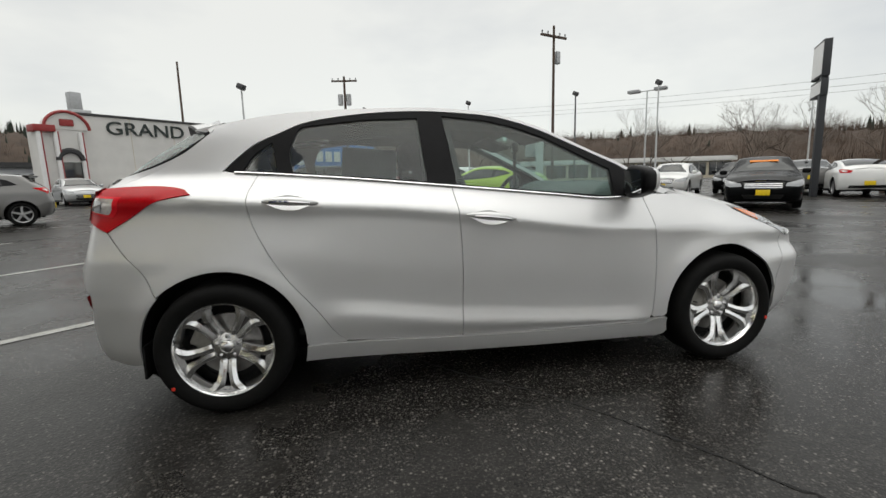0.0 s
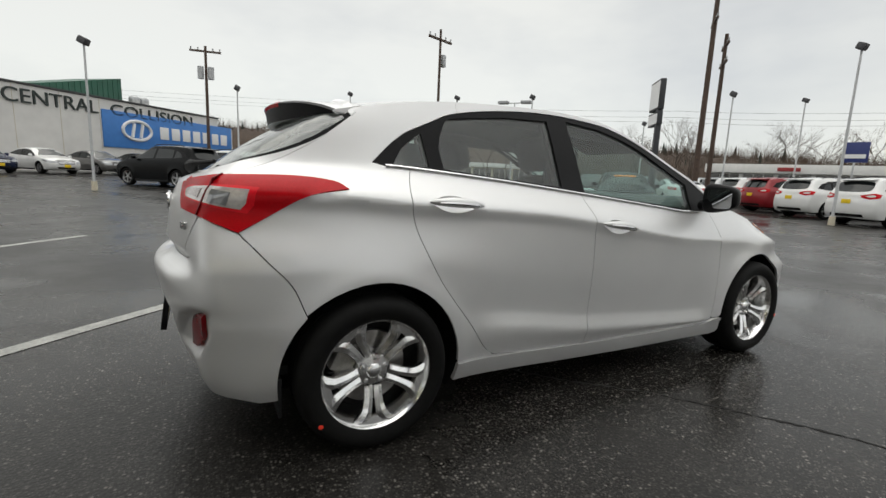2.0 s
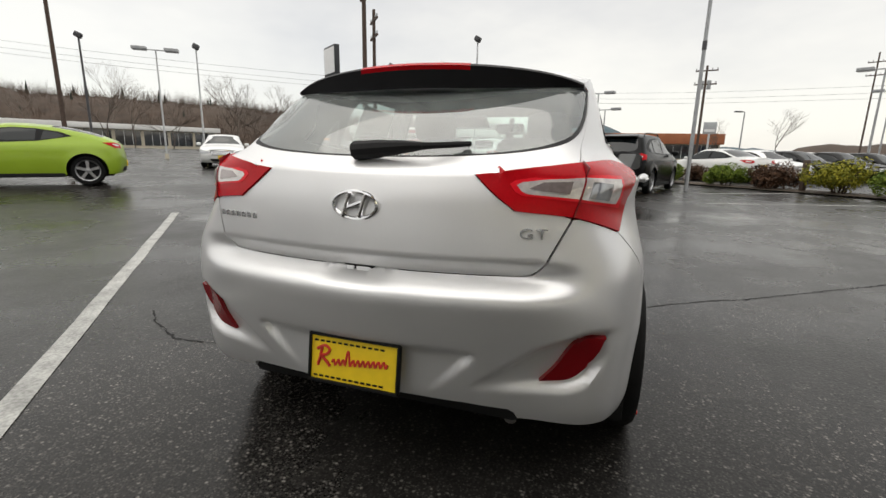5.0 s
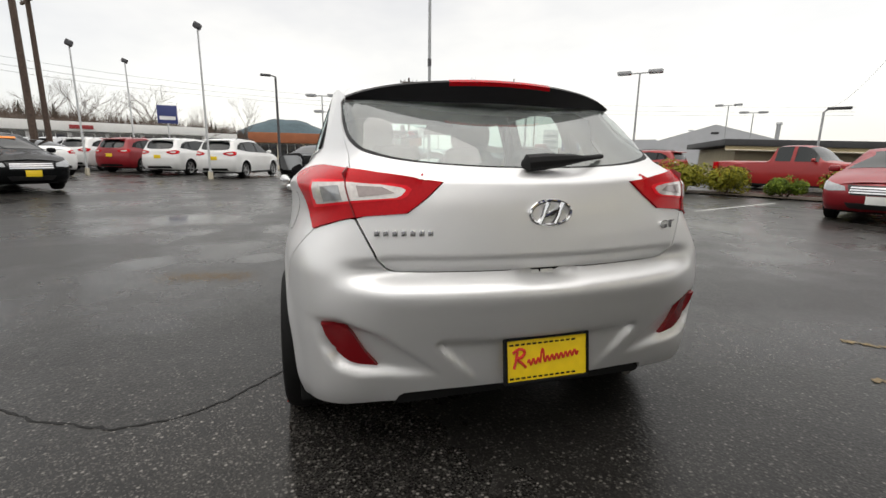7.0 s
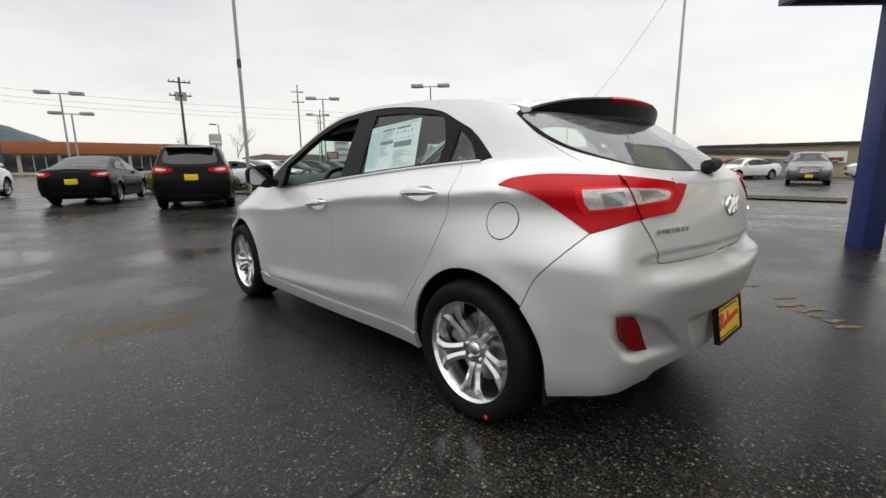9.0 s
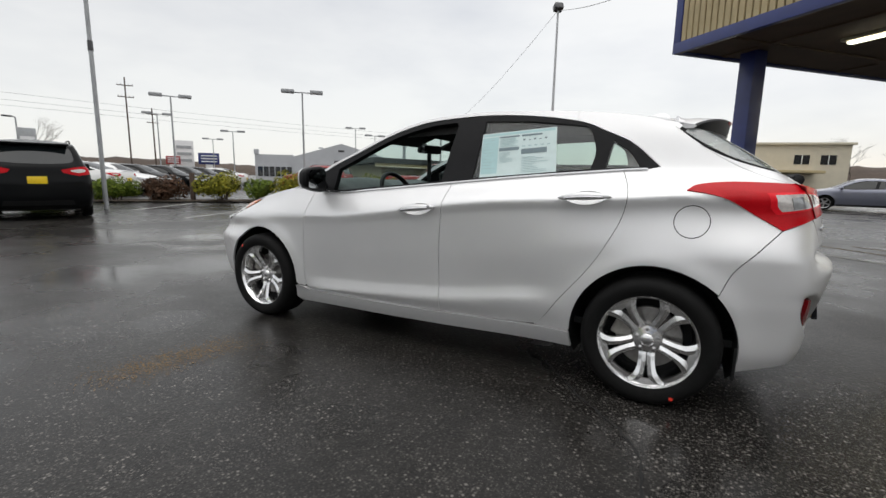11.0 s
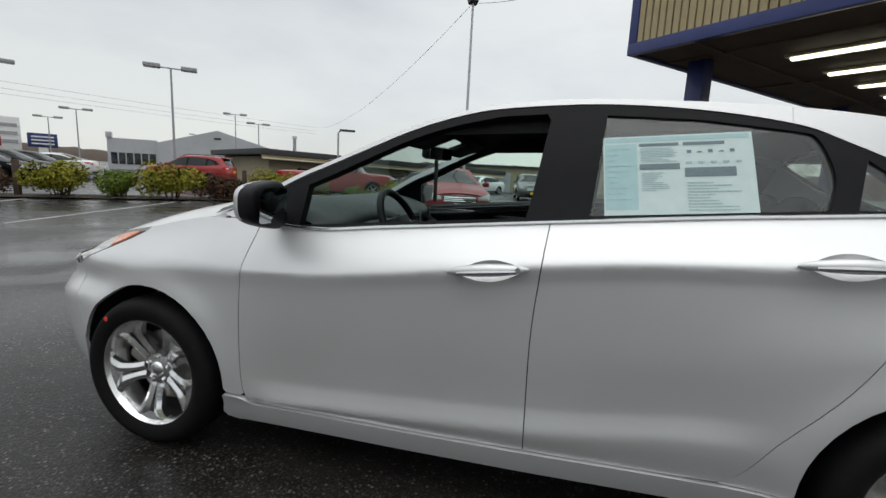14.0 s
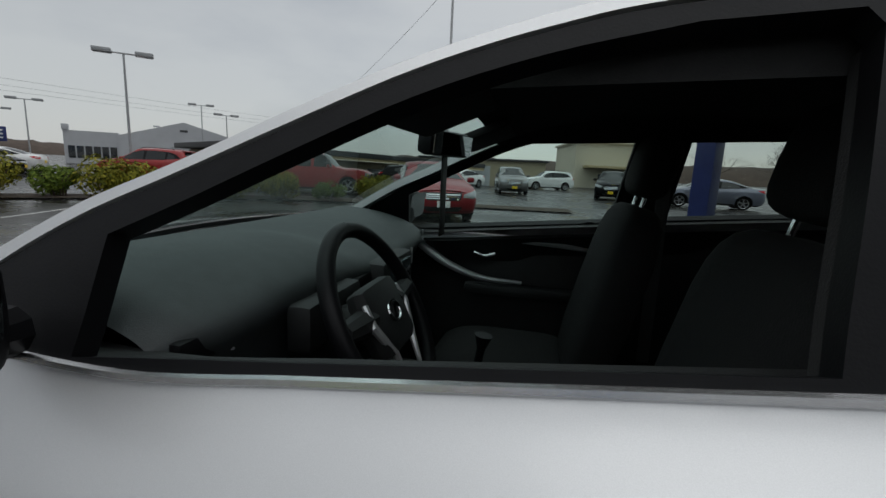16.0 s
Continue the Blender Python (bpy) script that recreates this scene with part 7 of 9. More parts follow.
def parked_car(style, colour, label, name=None):
    P = CAR_STYLES[style]
    L, W = P["L"], P["W"]
    c = thing(name or {"sedan": "sedan_car", "hatch": "hatchback", "coupe": "coupe_car", "suv": "suv_car", "pickup": "pickup_truck"}[style], None, label, "car" if style != "pickup" else "pickup truck", "parked cars")
    if style == "pickup":
        bm, sets, P = loft_car(style)
        part("body", bm, colour, c, smooth=32)
        for tag, quads in sets.items():
            for sg in ((1, -1) if tag.startswith("side") else (1,)):
                g = bmesh.new()
                for q in quads:
                    g.faces.new([g.verts.new((p[0], sg * p[1], p[2])) for p in (q if sg > 0 else q[::-1])])
                    if not tag.startswith("side"):
                        g.faces.new([g.verts.new((p[0], -p[1], p[2])) for p in q[::-1]])
                bmesh.ops.remove_doubles(g, verts=g.verts, dist=0.001)
                part({"fw": "windscreen", "rw": "rear_window"}.get(tag, "side_window"), g, M_CARGLASS, c, smooth=30)
        for sg in (1, -1):
            part("tail_lamp", add_box(bmesh.new(), -0.10, -0.10, -0.16, 0.06, 0.06, 0.16, 0.02), M_REDLENS, c, m=pose(-L / 2 + 0.09, sg * (W / 2 - 0.13), 0.95))
            part("headlamp", add_box(bmesh.new(), -0.20, -0.17, -0.09, 0.06, 0.13, 0.09, 0.03), M_HEADLENS, c, m=pose(L / 2 - 0.12, sg * (W / 2 - 0.24), 0.86, 0, 8, -14 * sg))
        part("grille", box_bm(-0.03, -0.52, -0.12, 0.03, 0.52, 0.12, 0.03), M_GRILLE, c, m=pose(L / 2 - 0.03, 0, 0.82))
        xr, xf = -L / 2, L / 2
    else:
        xr, xf = shaped_body(P, colour, c)
    w = small_wheel(P["wr"])
    w.parent = c
    w.matrix_basis = pose(-P["wb"] / 2, W / 2 - 0.135, P["wr"])
    for x, sg in ((P["wb"] / 2, 1), (-P["wb"] / 2, -1), (P["wb"] / 2, -1)):
        q = copy_thing(w, pose(x, sg * (W / 2 - 0.135), P["wr"], 0, 31, 0 if sg > 0 else 180))
        q.parent = c
    for sg in (1, -1):
        b = bmesh.new()
        cushion(b, -0.06, -0.10, -0.07, 0.06, 0.10, 0.07, 0.7)
        xm = {"sedan": 0.86, "hatch": 0.74, "coupe": 0.72, "suv": 0.80, "pickup": 0.9}[style]
        part("door_mirror", b, colour, c, m=pose(xm, sg * (W / 2 + 0.06), P["belt"] + 0.06), smooth=60)
        b = bmesh.new()
        add_box(b, -P["wb"] / 2 + 0.42, -0.012, 0, P["wb"] / 2 - 0.42, 0.012, 0.09, 0.008)
        part("sill_trim", b, M_PLASTIC, c, m=pose(0, sg * (W / 2 - 0.045), 0.20))
    part("rear_plate", box_bm(-0.012, -0.155, -0.075, 0.012, 0.155, 0.075, 0.004), M_YELLOW, c, "yellow dealer card", m=pose(xr - 0.006, 0, P["plate"]))
    part("front_plate", box_bm(-0.012, -0.155, -0.075, 0.012, 0.155, 0.075, 0.004), M_YELLOW, c, "yellow dealer card", m=pose(xf + 0.008, 0, 0.46))
    if style == "suv":
        for sg in (1, -1):
            part("roof_bar", tube_bm(spline([(-1.5, sg * 0.61, 1.60), (-1.35, sg * 0.61, 1.685), (-0.2, sg * 0.61, 1.71), (0.1, sg * 0.60, 1.64)], 4), 0.016, 6), M_BLACKTRIM, c)
    if style in ("suv", "hatch"):
        x0, z0 = P["top"][0]
        part("rear_spoiler", box_bm(-0.16, -0.56, -0.018, 0.16, 0.56, 0.018, 0.015), colour, c, m=pose(x0 - 0.02, 0, z0 - 0.004, 0, -8, 0))
    return c


BODYCOL = {
    "white": paint("white_car_paint", (0.72, 0.72, 0.71)), "black": mat("black_car_paint", (0.005, 0.0055, 0.006), rough=0.2, spec=0.12, coat=0.02, var=0.05, scale=900.0, var2=0.1, scale2=2.0), "red": paint("red_car_paint", (0.23, 0.005, 0.011), metal=0.1, coat=0.3),
    "green": paint("lime_green_car_paint", (0.27, 0.40, 0.018), metal=0.1, coat=0.4), "silver": paint("silver_car_paint", (0.50, 0.51, 0.52), metal=0.5), "grey": paint("grey_car_paint", (0.13, 0.127, 0.124), metal=0.4),
    "navy": mat("navy_car_paint", (0.014, 0.022, 0.06), rough=0.25, metal=0.2, spec=0.4, coat=0.3, var=0.05, scale=900.0, var2=0.1, scale2=2.0), "slate": paint("slate_blue_car_paint", (0.16, 0.17, 0.22), metal=0.5), "brightred": paint("bright_red_car_paint", (0.28, 0.007, 0.007), coat=0.3),
}
MASTERS = {}


def park(style, col, x, y, heading, words):
    label = words
    m = pose(x, y, gz(x, y), 0, 0, heading)
    if style not in MASTERS:
        c = parked_car(style, BODYCOL[col], label)
        c.matrix_basis = m
        MASTERS[style] = c
        return c
    c = copy_thing(MASTERS[style], m)
    tagged(c, label)
    for q in c.children:
        if q.name.split(".")[0] in ("body", "body_side", "upper_body", "door_mirror", "rear_spoiler"):
            q.material_slots[0].link = "OBJECT"
            q.material_slots[0].material = BODYCOL[col]
    return c


U = math.radians(45)
# close ones
park("suv", "black", 12.4, -1.75, -19, "black family SUV with a yellow dealer card")
park("sedan", "black", 16.2, 0.25, -22, "black saloon car parked on the lot")
park("suv", "white", 20.05, 3.9, -20, "white family SUV parked in a row")
park("suv", "white", 22.0, 6.5, -21, "white family SUV parked in a row")
park("suv", "red", 23.9, 9.0, -22, "dark red SUV parked in a row")
park("suv", "white", 25.9, 11.4, -22, "white family SUV parked in a row")
park("suv", "silver", 27.9, 13.8, -22, "silver SUV parked in a row")
park("sedan", "white", 29.9, 16.2, -22, "white saloon car parked in a row")
aisle_car = park("sedan", "black", 11.4, 8.75, 225, "black saloon car facing the aisle, yellow card")
part("windscreen_note", box_bm(-0.004, -0.34, -0.05, 0.004, 0.34, 0.05, 0.002), mat("orange_window_paint", (0.75, 0.22, 0.02), rough=0.6, var=0.2, scale=30), aisle_car, "orange strip painted on the windscreen", m=pose(0.66, 0, 1.318, 0, -64, 0))
park("sedan", "grey", 19.0, 14.0, 47, "grey saloon car seen from behind")
park("coupe", "white", 18.4, 11.5, 50, "white coupe seen from behind")
park("suv", "silver", 31.5, 18.4, 45, "silver SUV at the lot's edge")
park("sedan", "white", 13.9, 15.9, 221, "white saloon car in the second row")
park("sedan", "black", 17.2, 15.6, 221, "dark saloon car in the second row")
park("coupe", "green", 3.7, 12.1, 143, "lime green three-door hatchback, alone on the lot")
park("hatch", "grey", -11.3, 11.2, 214, "grey hatchback parked across the aisle")
park("suv", "black", -2.9, 20.2, 133, "black SUV with a yellow card, seen from behind")
park("suv", "white", -0.6, 22.4, 133, "white SUV seen from behind in a row")
park("suv", "red", 1.6, 24.6, 133, "red SUV seen from behind in a row")
park("suv", "white", 3.8, 26.8, 133, "white SUV seen from behind in a row")
park("suv", "white", 6.0, 29.0, 133, "white SUV seen from behind in a row")
park("suv", "red", 8.2, 31.2, 133, "red SUV seen from behind in a row")
park("sedan", "white", 10.4, 33.4, 133, "white saloon seen from behind in a row")
park("hatch", "silver", -15.7, 25.0, -52, "light blue-grey saloon facing the aisle")
park("sedan", "white", -14.6, 29.0, -50, "white saloon with a yellow card, facing the aisle")
park("sedan", "navy", -12.2, 30.6, -50, "navy blue saloon with a yellow card")
park("sedan", "white", -9.9, 32.5, -50, "white saloon with a yellow card, facing the aisle")
park("sedan", "grey", -7.6, 34.4, -50, "dark grey saloon facing the aisle")
park("sedan", "black", -5.3, 36.6, -50, "black saloon facing the aisle")
red_car = park("sedan", "red", 3.16, -11.2, 112, "dark red saloon with a chrome grille")
for q in red_car.children:
    if q.name.split(".")[0] == "front_plate":
        q.material_slots[0].link = "OBJECT"
        q.material_slots[0].material = M_WHITE
        tagged(q, "pale blank plate")
park("hatch", "black", 7.4, -24.5, 190, "black hatchback behind the fence posts")
park("sedan", "white", 6.5, -35.3, 60, "white saloon in front of the tan building")
park("sedan", "red", 8.3, -36.4, 60, "dark red saloon in front of the tan building")
park("pickup", "brightred", 10.3, -17.9, 195, "red pickup truck behind the hedge")
park("suv", "brightred", 19.8, -18.6, 20, "bright red SUV behind the hedge")
park("sedan", "slate", -8.3, -24.2, -8, "slate blue saloon by the service building")
park("suv", "black", -4.2, -28.0, 80, "black SUV by the service building")
park("suv", "grey", 2.0, -28.8, 100, "dark four-wheel-drive car facing the lot")
park("suv", "white", -0.5, -40.8, 20, "white SUV at the far side of the lot")
# the lot behind the hedge
lot = random.Random(8)
for k in range(7):
    for r_ in range(2):
        x, y = 21.5 + 2.0 * k * 0.72 + 5.5 * r_, -6.0 - 2.9 * k * 0.72 - 4.2 * r_
        col = lot.choice(["white", "white", "silver", "black", "grey", "navy", "white"])
        park(lot.choice(["sedan", "sedan", "hatch"]), col, x, y, lot.choice([215, 35]), f"{col} car in the lot behind the hedge")
for k in range(7):
    x, y = 36 + 2.2 * k, -34 - 2.4 * k
    col = lot.choice(["white", "silver", "grey", "white"])
    park(lot.choice(["suv", "sedan"]), col, x, y, 130, f"{col} car far off by the warehouse")

# ---- buildings ----
M_WALLWHITE = mat("painted_white_block_wall", (0.66, 0.65, 0.63), rough=0.75, var=0.06, scale=1.2, var2=0.08, scale2=0.15, bump=0.2, bscale=12)
M_LETTER = mat("dark_green_black_letters", (0.02, 0.03, 0.028), rough=0.5, var=0.1, scale=5)
M_BANNER = mat("blue_vinyl_banner", (0.05, 0.20, 0.55), rough=0.45, var=0.08, scale=2, bump=0.1, bscale=3)
M_WHITEVINYL = mat("white_vinyl", (0.78, 0.78, 0.78), rough=0.5, var=0.04, scale=4)
M_REDPAINT = mat("dark_red_paint", (0.30, 0.03, 0.03), rough=0.5, var=0.12, scale=6)
M_GREENSTEEL = mat("green_ribbed_steel", (0.02, 0.09, 0.06), rough=0.5, var=0.1, scale=2)
M_GREYSTEEL = mat("galvanised_grey_steel", (0.40, 0.41, 0.42), rough=0.45, metal=0.6, var=0.12, scale=8)
M_DARKROOF = mat("dark_roof_felt", (0.05, 0.05, 0.052), rough=0.8, var=0.15, scale=3)
M_WINDOW = mat("dark_window_pane", (0.015, 0.019, 0.022), rough=0.06, coat=0.6, spec=0.8, var=0.2, scale=2)
M_TAN = mat("tan_siding", (0.42, 0.34, 0.19), rough=0.6, var=0.08, scale=4, var2=0.06, scale2=0.5)
M_TANWALL = mat("tan_rendered_wall", (0.36, 0.31, 0.21), rough=0.75, var=0.08, scale=2, var2=0.08, scale2=0.3, bump=0.2, bscale=20)
M_CREAM = mat("cream_rendered_wall", (0.56, 0.51, 0.40), rough=0.75, var=0.06, scale=1.5, var2=0.06, scale2=0.2)
M_BLUE = mat("deep_blue_paint", (0.018, 0.032, 0.155), rough=0.4, var=0.12, scale=6, coat=0.2)
M_SOFFIT = mat("brown_soffit_board", (0.15, 0.105, 0.068), rough=0.7, var=0.15, scale=3, var2=0.1, scale2=0.5)
M_TUBE = mat("lit_fluorescent_tube", (0.9, 0.9, 0.8), rough=0.5, emit=(1.0, 0.95, 0.72), emit_strength=3.0)
M_ORANGE = mat("rust_orange_roof", (0.33, 0.11, 0.045), rough=0.7, var=0.12, scale=1.0)
M_WAREHOUSE = mat("pale_grey_cladding", (0.46, 0.47, 0.49), rough=0.6, var=0.05, scale=1.0, var2=0.05, scale2=0.2)
M_WOODPOLE = mat("weathered_pole_wood", (0.075, 0.05, 0.038), rough=0.85, var=0.3, scale=10, bump=0.3, bscale=40)
M_POLEGREY = mat("grey_painted_steel_pole", (0.36, 0.37, 0.38), rough=0.5, metal=0.3, var=0.1, scale=5)
M_POLEWHITE = mat("white_painted_pole", (0.50, 0.51, 0.52), rough=0.5, var=0.1, scale=4)
M_WIRE = mat("black_cable", (0.07, 0.07, 0.07), rough=0.6)


def words(name, text, height, parent, m, material, depth=0.04):
    """Raised lettering in the built-in font, stretched to a width by its pose."""
    cu = bpy.data.curves.new(name, "FONT")
    cu.body, cu.size, cu.extrude = text, height, depth
    ob = new(name, cu)
    bpy.context.view_layer.update()
    me = bpy.data.meshes.new_from_object(ob.evaluated_get(bpy.context.evaluated_depsgraph_get()))
    bpy.data.objects.remove(ob)
    me.materials.clear()
    me.materials.append(material)
    xs = [v.co.x for v in me.vertices]
    ys = [v.co.y for v in me.vertices]
    ob = new(name, me)
    ob.parent = parent
    return ob, (min(xs), max(xs), min(ys), max(ys))


def wall_words(text, parent, x0, x1, z0, z1, material, out=0.06):
    """Words across a wall between two places: each letter is its own piece."""
    probe, (a, b, c, d) = words("probe", text, 1.0, parent, None, material)
    bpy.data.objects.remove(probe)
    sx, sy = (x1 - x0) / (b - a), (z1 - z0) / (d - c)
    ob, _ = words("lettering", text, 1.0, parent, None, material)
    ob.matrix_basis = Matrix.Translation((x0 - a * sx, -out, z0 - c * sy)) @ pose(0, 0, 0, 90, 0, 0) @ Matrix.Diagonal((sx, sy, 1, 1))
    ob["label"] = "dark raised letters"
    return ob


# the body shop with its long lettered wall
shop = thing("body_shop_building", pose(-18.2, 29.0, 0.2, 0, -0.75, 49.6), "long white body shop with lettered wall and banner", "building")
part("wall", box_bm(0.9, 0, -0.4, 28.4, 3.0, 5.55), M_WALLWHITE, shop, "white painted long wall")
part("wall_end_step", box_bm(28.4, 0.02, -0.4, 30.6, 2.9, 4.75), M_WALLWHITE, shop)
part("wall_cap", box_bm(0.8, -0.08, 5.55, 28.5, 0.25, 5.70, 0.02), M_DARKROOF, shop)
part("wall_cap", box_bm(28.5, -0.06, 4.75, 30.7, 0.25, 4.88, 0.02), M_DARKROOF, shop)
for k in range(9):
    part("wall_seam", box_bm(3.9 + 2.9 * k, -0.012, 0, 3.93 + 2.9 * k, 0.0, 5.5), M_CREAM, shop)
wall_words("GRAND", shop, 2.45, 7.55, 4.45, 5.30, M_LETTER)
wall_words("CENTRAL", shop, 9.1, 15.35, 4.40, 5.30, M_LETTER)
wall_words("COLLISION", shop, 16.4, 24.8, 4.45, 5.30, M_LETTER)
ban = part("banner", box_bm(15.6, -0.10, 2.0, 30.3, -0.02, 4.80, 0.01), M_BANNER, shop, "blue vinyl banner with white shapes")
bm = bmesh.new()
add_tube(bm, [(18.6 + 1.35 * math.cos(a), -0.14, 3.45 + 0.75 * math.sin(a)) for a in np.linspace(0, 2 * math.pi, 33)], 0.13, 6, cap=False)
add_tube(bm, [(18.1, -0.14, 2.9), (18.35, -0.14, 4.0)], 0.13, 6)
add_tube(bm, [(18.9, -0.14, 2.9), (19.15, -0.14, 4.0)], 0.13, 6)
part("banner_emblem", bm, M_WHITEVINYL, ban)
for k in range(7):
    x = 20.9 + 1.28 * k
    bm = bmesh.new()
    add_box(bm, x, -0.16, 2.95, x + 0.92, -0.10, 4.0, 0.03)
    part("banner_shape", bm, M_WHITEVINYL, ban)
bm = add_box(bmesh.new(), 14.5, 4.0, -0.3, 21.3, 9.0, 8.1)
for v in bm.verts:
    if v.co.z > 7 and v.co.x < 15:
        v.co.z = 6.45
part("roof_block", bm, M_GREENSTEEL, shop, "dark green rooftop block with a sloping top")
for k in range(14):
    x = 14.7 + 0.48 * k
    part("roof_block_rib", box_bm(x, 3.96, 5.5, x + 0.05, 4.0, 6.42 + 0.243 * (x - 14.5)), M_GREENSTEEL, shop)
bm = bmesh.new()
add_box(bm, 1.2, 1.4, 5.6, 2.4, 2.4, 6.1, 0.1)
add_box(bm, 1.35, 1.6, 6.0, 2.0, 2.2, 7.2, 0.05)
part("roof_vent", bm, M_GREYSTEEL, shop, "grey steel roof vent")
for x in (20.6, 21.5):
    bm = bmesh.new()
    cushion(bm, x, 2, 5.9, x + 0.8, 2.8, 6.6, 0.7)
    add_tube(bm, [(x + 0.4, 2.4, 5.4), (x + 0.4, 2.4, 6.0)], 0.16, 8)
    part("roof_fan", bm, M_GREYSTEEL, shop)
# entrance porch with an arch and red columns
part("porch_block", box_bm(-1.4, -0.5, -0.3, 0.9, 0.8, 4.6), M_WALLWHITE, shop)
bm = bmesh.new()
bm.faces.new([bm.verts.new((0.1 + 1.15 * math.cos(a), -0.55, 4.55 + 1.05 * math.sin(a))) for a in np.linspace(0, math.pi, 17)])
g = bmesh.ops.extrude_face_region(bm, geom=bm.faces[:])
bmesh.ops.translate(bm, verts=[v for v in g["geom"] if isinstance(v, bmesh.types.BMVert)], vec=(0, 0.6, 0))
bmesh.ops.recalc_face_normals(bm, faces=bm.faces)
part("porch_gable", bm, M_WALLWHITE, shop)
part("porch_gable_trim", tube_bm([(0.1 + 1.15 * math.cos(a), -0.58, 4.55 + 1.05 * math.sin(a)) for a in np.linspace(0, math.pi, 17)], 0.09, 6), M_REDPAINT, shop)
part("porch_emblem", box_bm(-0.25, -0.60, 4.75, 0.45, -0.56, 5.15, 0.05), M_REDPAINT, shop)
for x in (-1.35, -0.55, 0.70):
    part("porch_column", tube_bm([(x, -0.62, 0), (x, -0.62, 4.4)], 0.13, 12), M_WHITEVINYL, shop)
    part("column_stripe", tube_bm([(x + 0.10, -0.70, 0), (x + 0.10, -0.70, 4.4)], 0.045, 6), M_REDPAINT, shop)
part("porch_doorway", box_bm(-0.5, -0.53, 0.0, 0.62, -0.49, 2.6), M_WINDOW, shop)
bm = bmesh.new()
add_tube(bm, [(0.06 + 0.62 * math.cos(a), -0.62, 2.7 + 0.6 * math.sin(a)) for a in np.linspace(0, math.pi, 13)], 0.16, 6)
part("porch_awning", bm, M_DARKROOF, shop)
part("porch_cap", box_bm(-1.6, -0.8, 4.35, -0.55, 0.2, 4.75, 0.05), M_REDPAINT, shop)

# low white building further along
low = thing("low_white_building", pose(-44, 34, 0.4, 0, 0, 50), "low white building with a dark band of windows", "building")
part("wall", box_bm(0, 0, -0.5, 26, 12, 3.0), M_WAREHOUSE, low)
part("roof", box_bm(-0.3, -0.4, 3.0, 26.3, 12.3, 3.5), M_DARKROOF, low)
for k in range(7):
    part("window", box_bm(1 + 3.5 * k, -0.03, 1.0, 3.8 + 3.5 * k, 0.02, 2.4), M_WINDOW, low)


def showroom(x, y, heading, n, label, roof_m, wall_m, h=3.6, depth=10.0, band=0.9, w=4.0):
    b = thing("showroom_building", pose(x, y, gz(x, y), 0, 0, heading), label, "building")
    part("wall", box_bm(0, 0.4, -0.5, n * w, depth, h - band), wall_m, b)
    part("roof_band", box_bm(-0.5, -0.3, h - band, n * w + 0.5, depth + 0.3, h, 0.05), roof_m, b)
    for k in range(n):
        wn_ = part("window", box_bm(k * w + 0.25, 0.34, 0.35, k * w + w - 0.25, 0.42, h - band - 0.15), M_WINDOW, b)
        for j in range(1, 3):
            part("window_bar", box_bm(k * w + 0.25 + j * (w - 0.5) / 3 - 0.03, 0.30, 0.35, k * w + 0.25 + j * (w - 0.5) / 3 + 0.03, 0.34, h - band - 0.15), M_WHITE, wn_)
    return b


s1 = showroom(63.5, 37.5, -62, 6, "white showroom with a flat band roof and dark windows", M_WHITE, M_WHITE, h=4.4, band=1.2)
part("roof_sign", box_bm(8.0, -0.45, 3.5, 10.5, -0.32, 4.0, 0.05), M_REDPAINT, s1)
showroom(72, 27, -62, 4, "white showroom wing with a flat roof", M_WHITE, M_WHITE, h=3.9, band=1.1)
showroom(95, 12, -85, 7, "long building with a rust-orange roof band", M_ORANGE, M_CREAM, h=5.2, band=2.0, w=5.0)
s4 = showroom(110, 8, -85, 1, "small flat-roofed shop beside the orange building", M_WHITE, M_CREAM, h=5.0)
showroom(30, 78, -20, 9, "long low white building in front of the woods", M_WHITE, M_CREAM, h=3.6, band=0.8)

# pale warehouse with a shallow gable
wh = thing("warehouse_building", pose(62.5, -48.2, -0.3, 0, 0, -136), "pale grey metal warehouse with a shallow gable", "building")
part("office_block", box_bm(0, 0, -0.5, 6, 18, 4.5), M_WAREHOUSE, wh)
part("parapet", box_bm(-0.1, -0.2, 4.5, 0.6, 1.0, 5.3, 0.05), M_WAREHOUSE, wh)
bm = bmesh.new()
prof = [(6, -0.5), (6, 4.2), (14, 6.6), (24.5, 3.6), (24.5, -0.5)]
fr = [bm.verts.new((x, -0.6, z)) for x, z in prof]
bk = [bm.verts.new((x, 30, z)) for x, z in prof]
bm.faces.new(fr)
bm.faces.new(bk[::-1])
for k in range(5):
    bm.faces.new((fr[k], bk[k], bk[(k + 1) % 5], fr[(k + 1) % 5]))
bmesh.ops.recalc_face_normals(bm, faces=bm.faces)
part("gable_hall", bm, M_WAREHOUSE, wh)
part("roller_door", box_bm(12.2, -0.68, 0, 17.2, -0.58, 3.0), mat("grey_roller_door", (0.34, 0.35, 0.36), rough=0.6, var=0.05, scale=2), wh)
for k in range(6):
    part("door_slat", box_bm(12.3, -0.71, 0.3 + 0.45 * k, 17.1, -0.68, 0.36 + 0.45 * k), M_GREYSTEEL, wh)
part("gable_vent", box_bm(13.5, -0.66, 5.2, 14.5, -0.58, 5.5), M_DARKROOF, wh)
for k in range(6):
    part("office_window", box_bm(0.4 + 0.92 * k, -0.06, 0.9, 1.15 + 0.92 * k, 0.02, 2.5), M_WINDOW, wh)

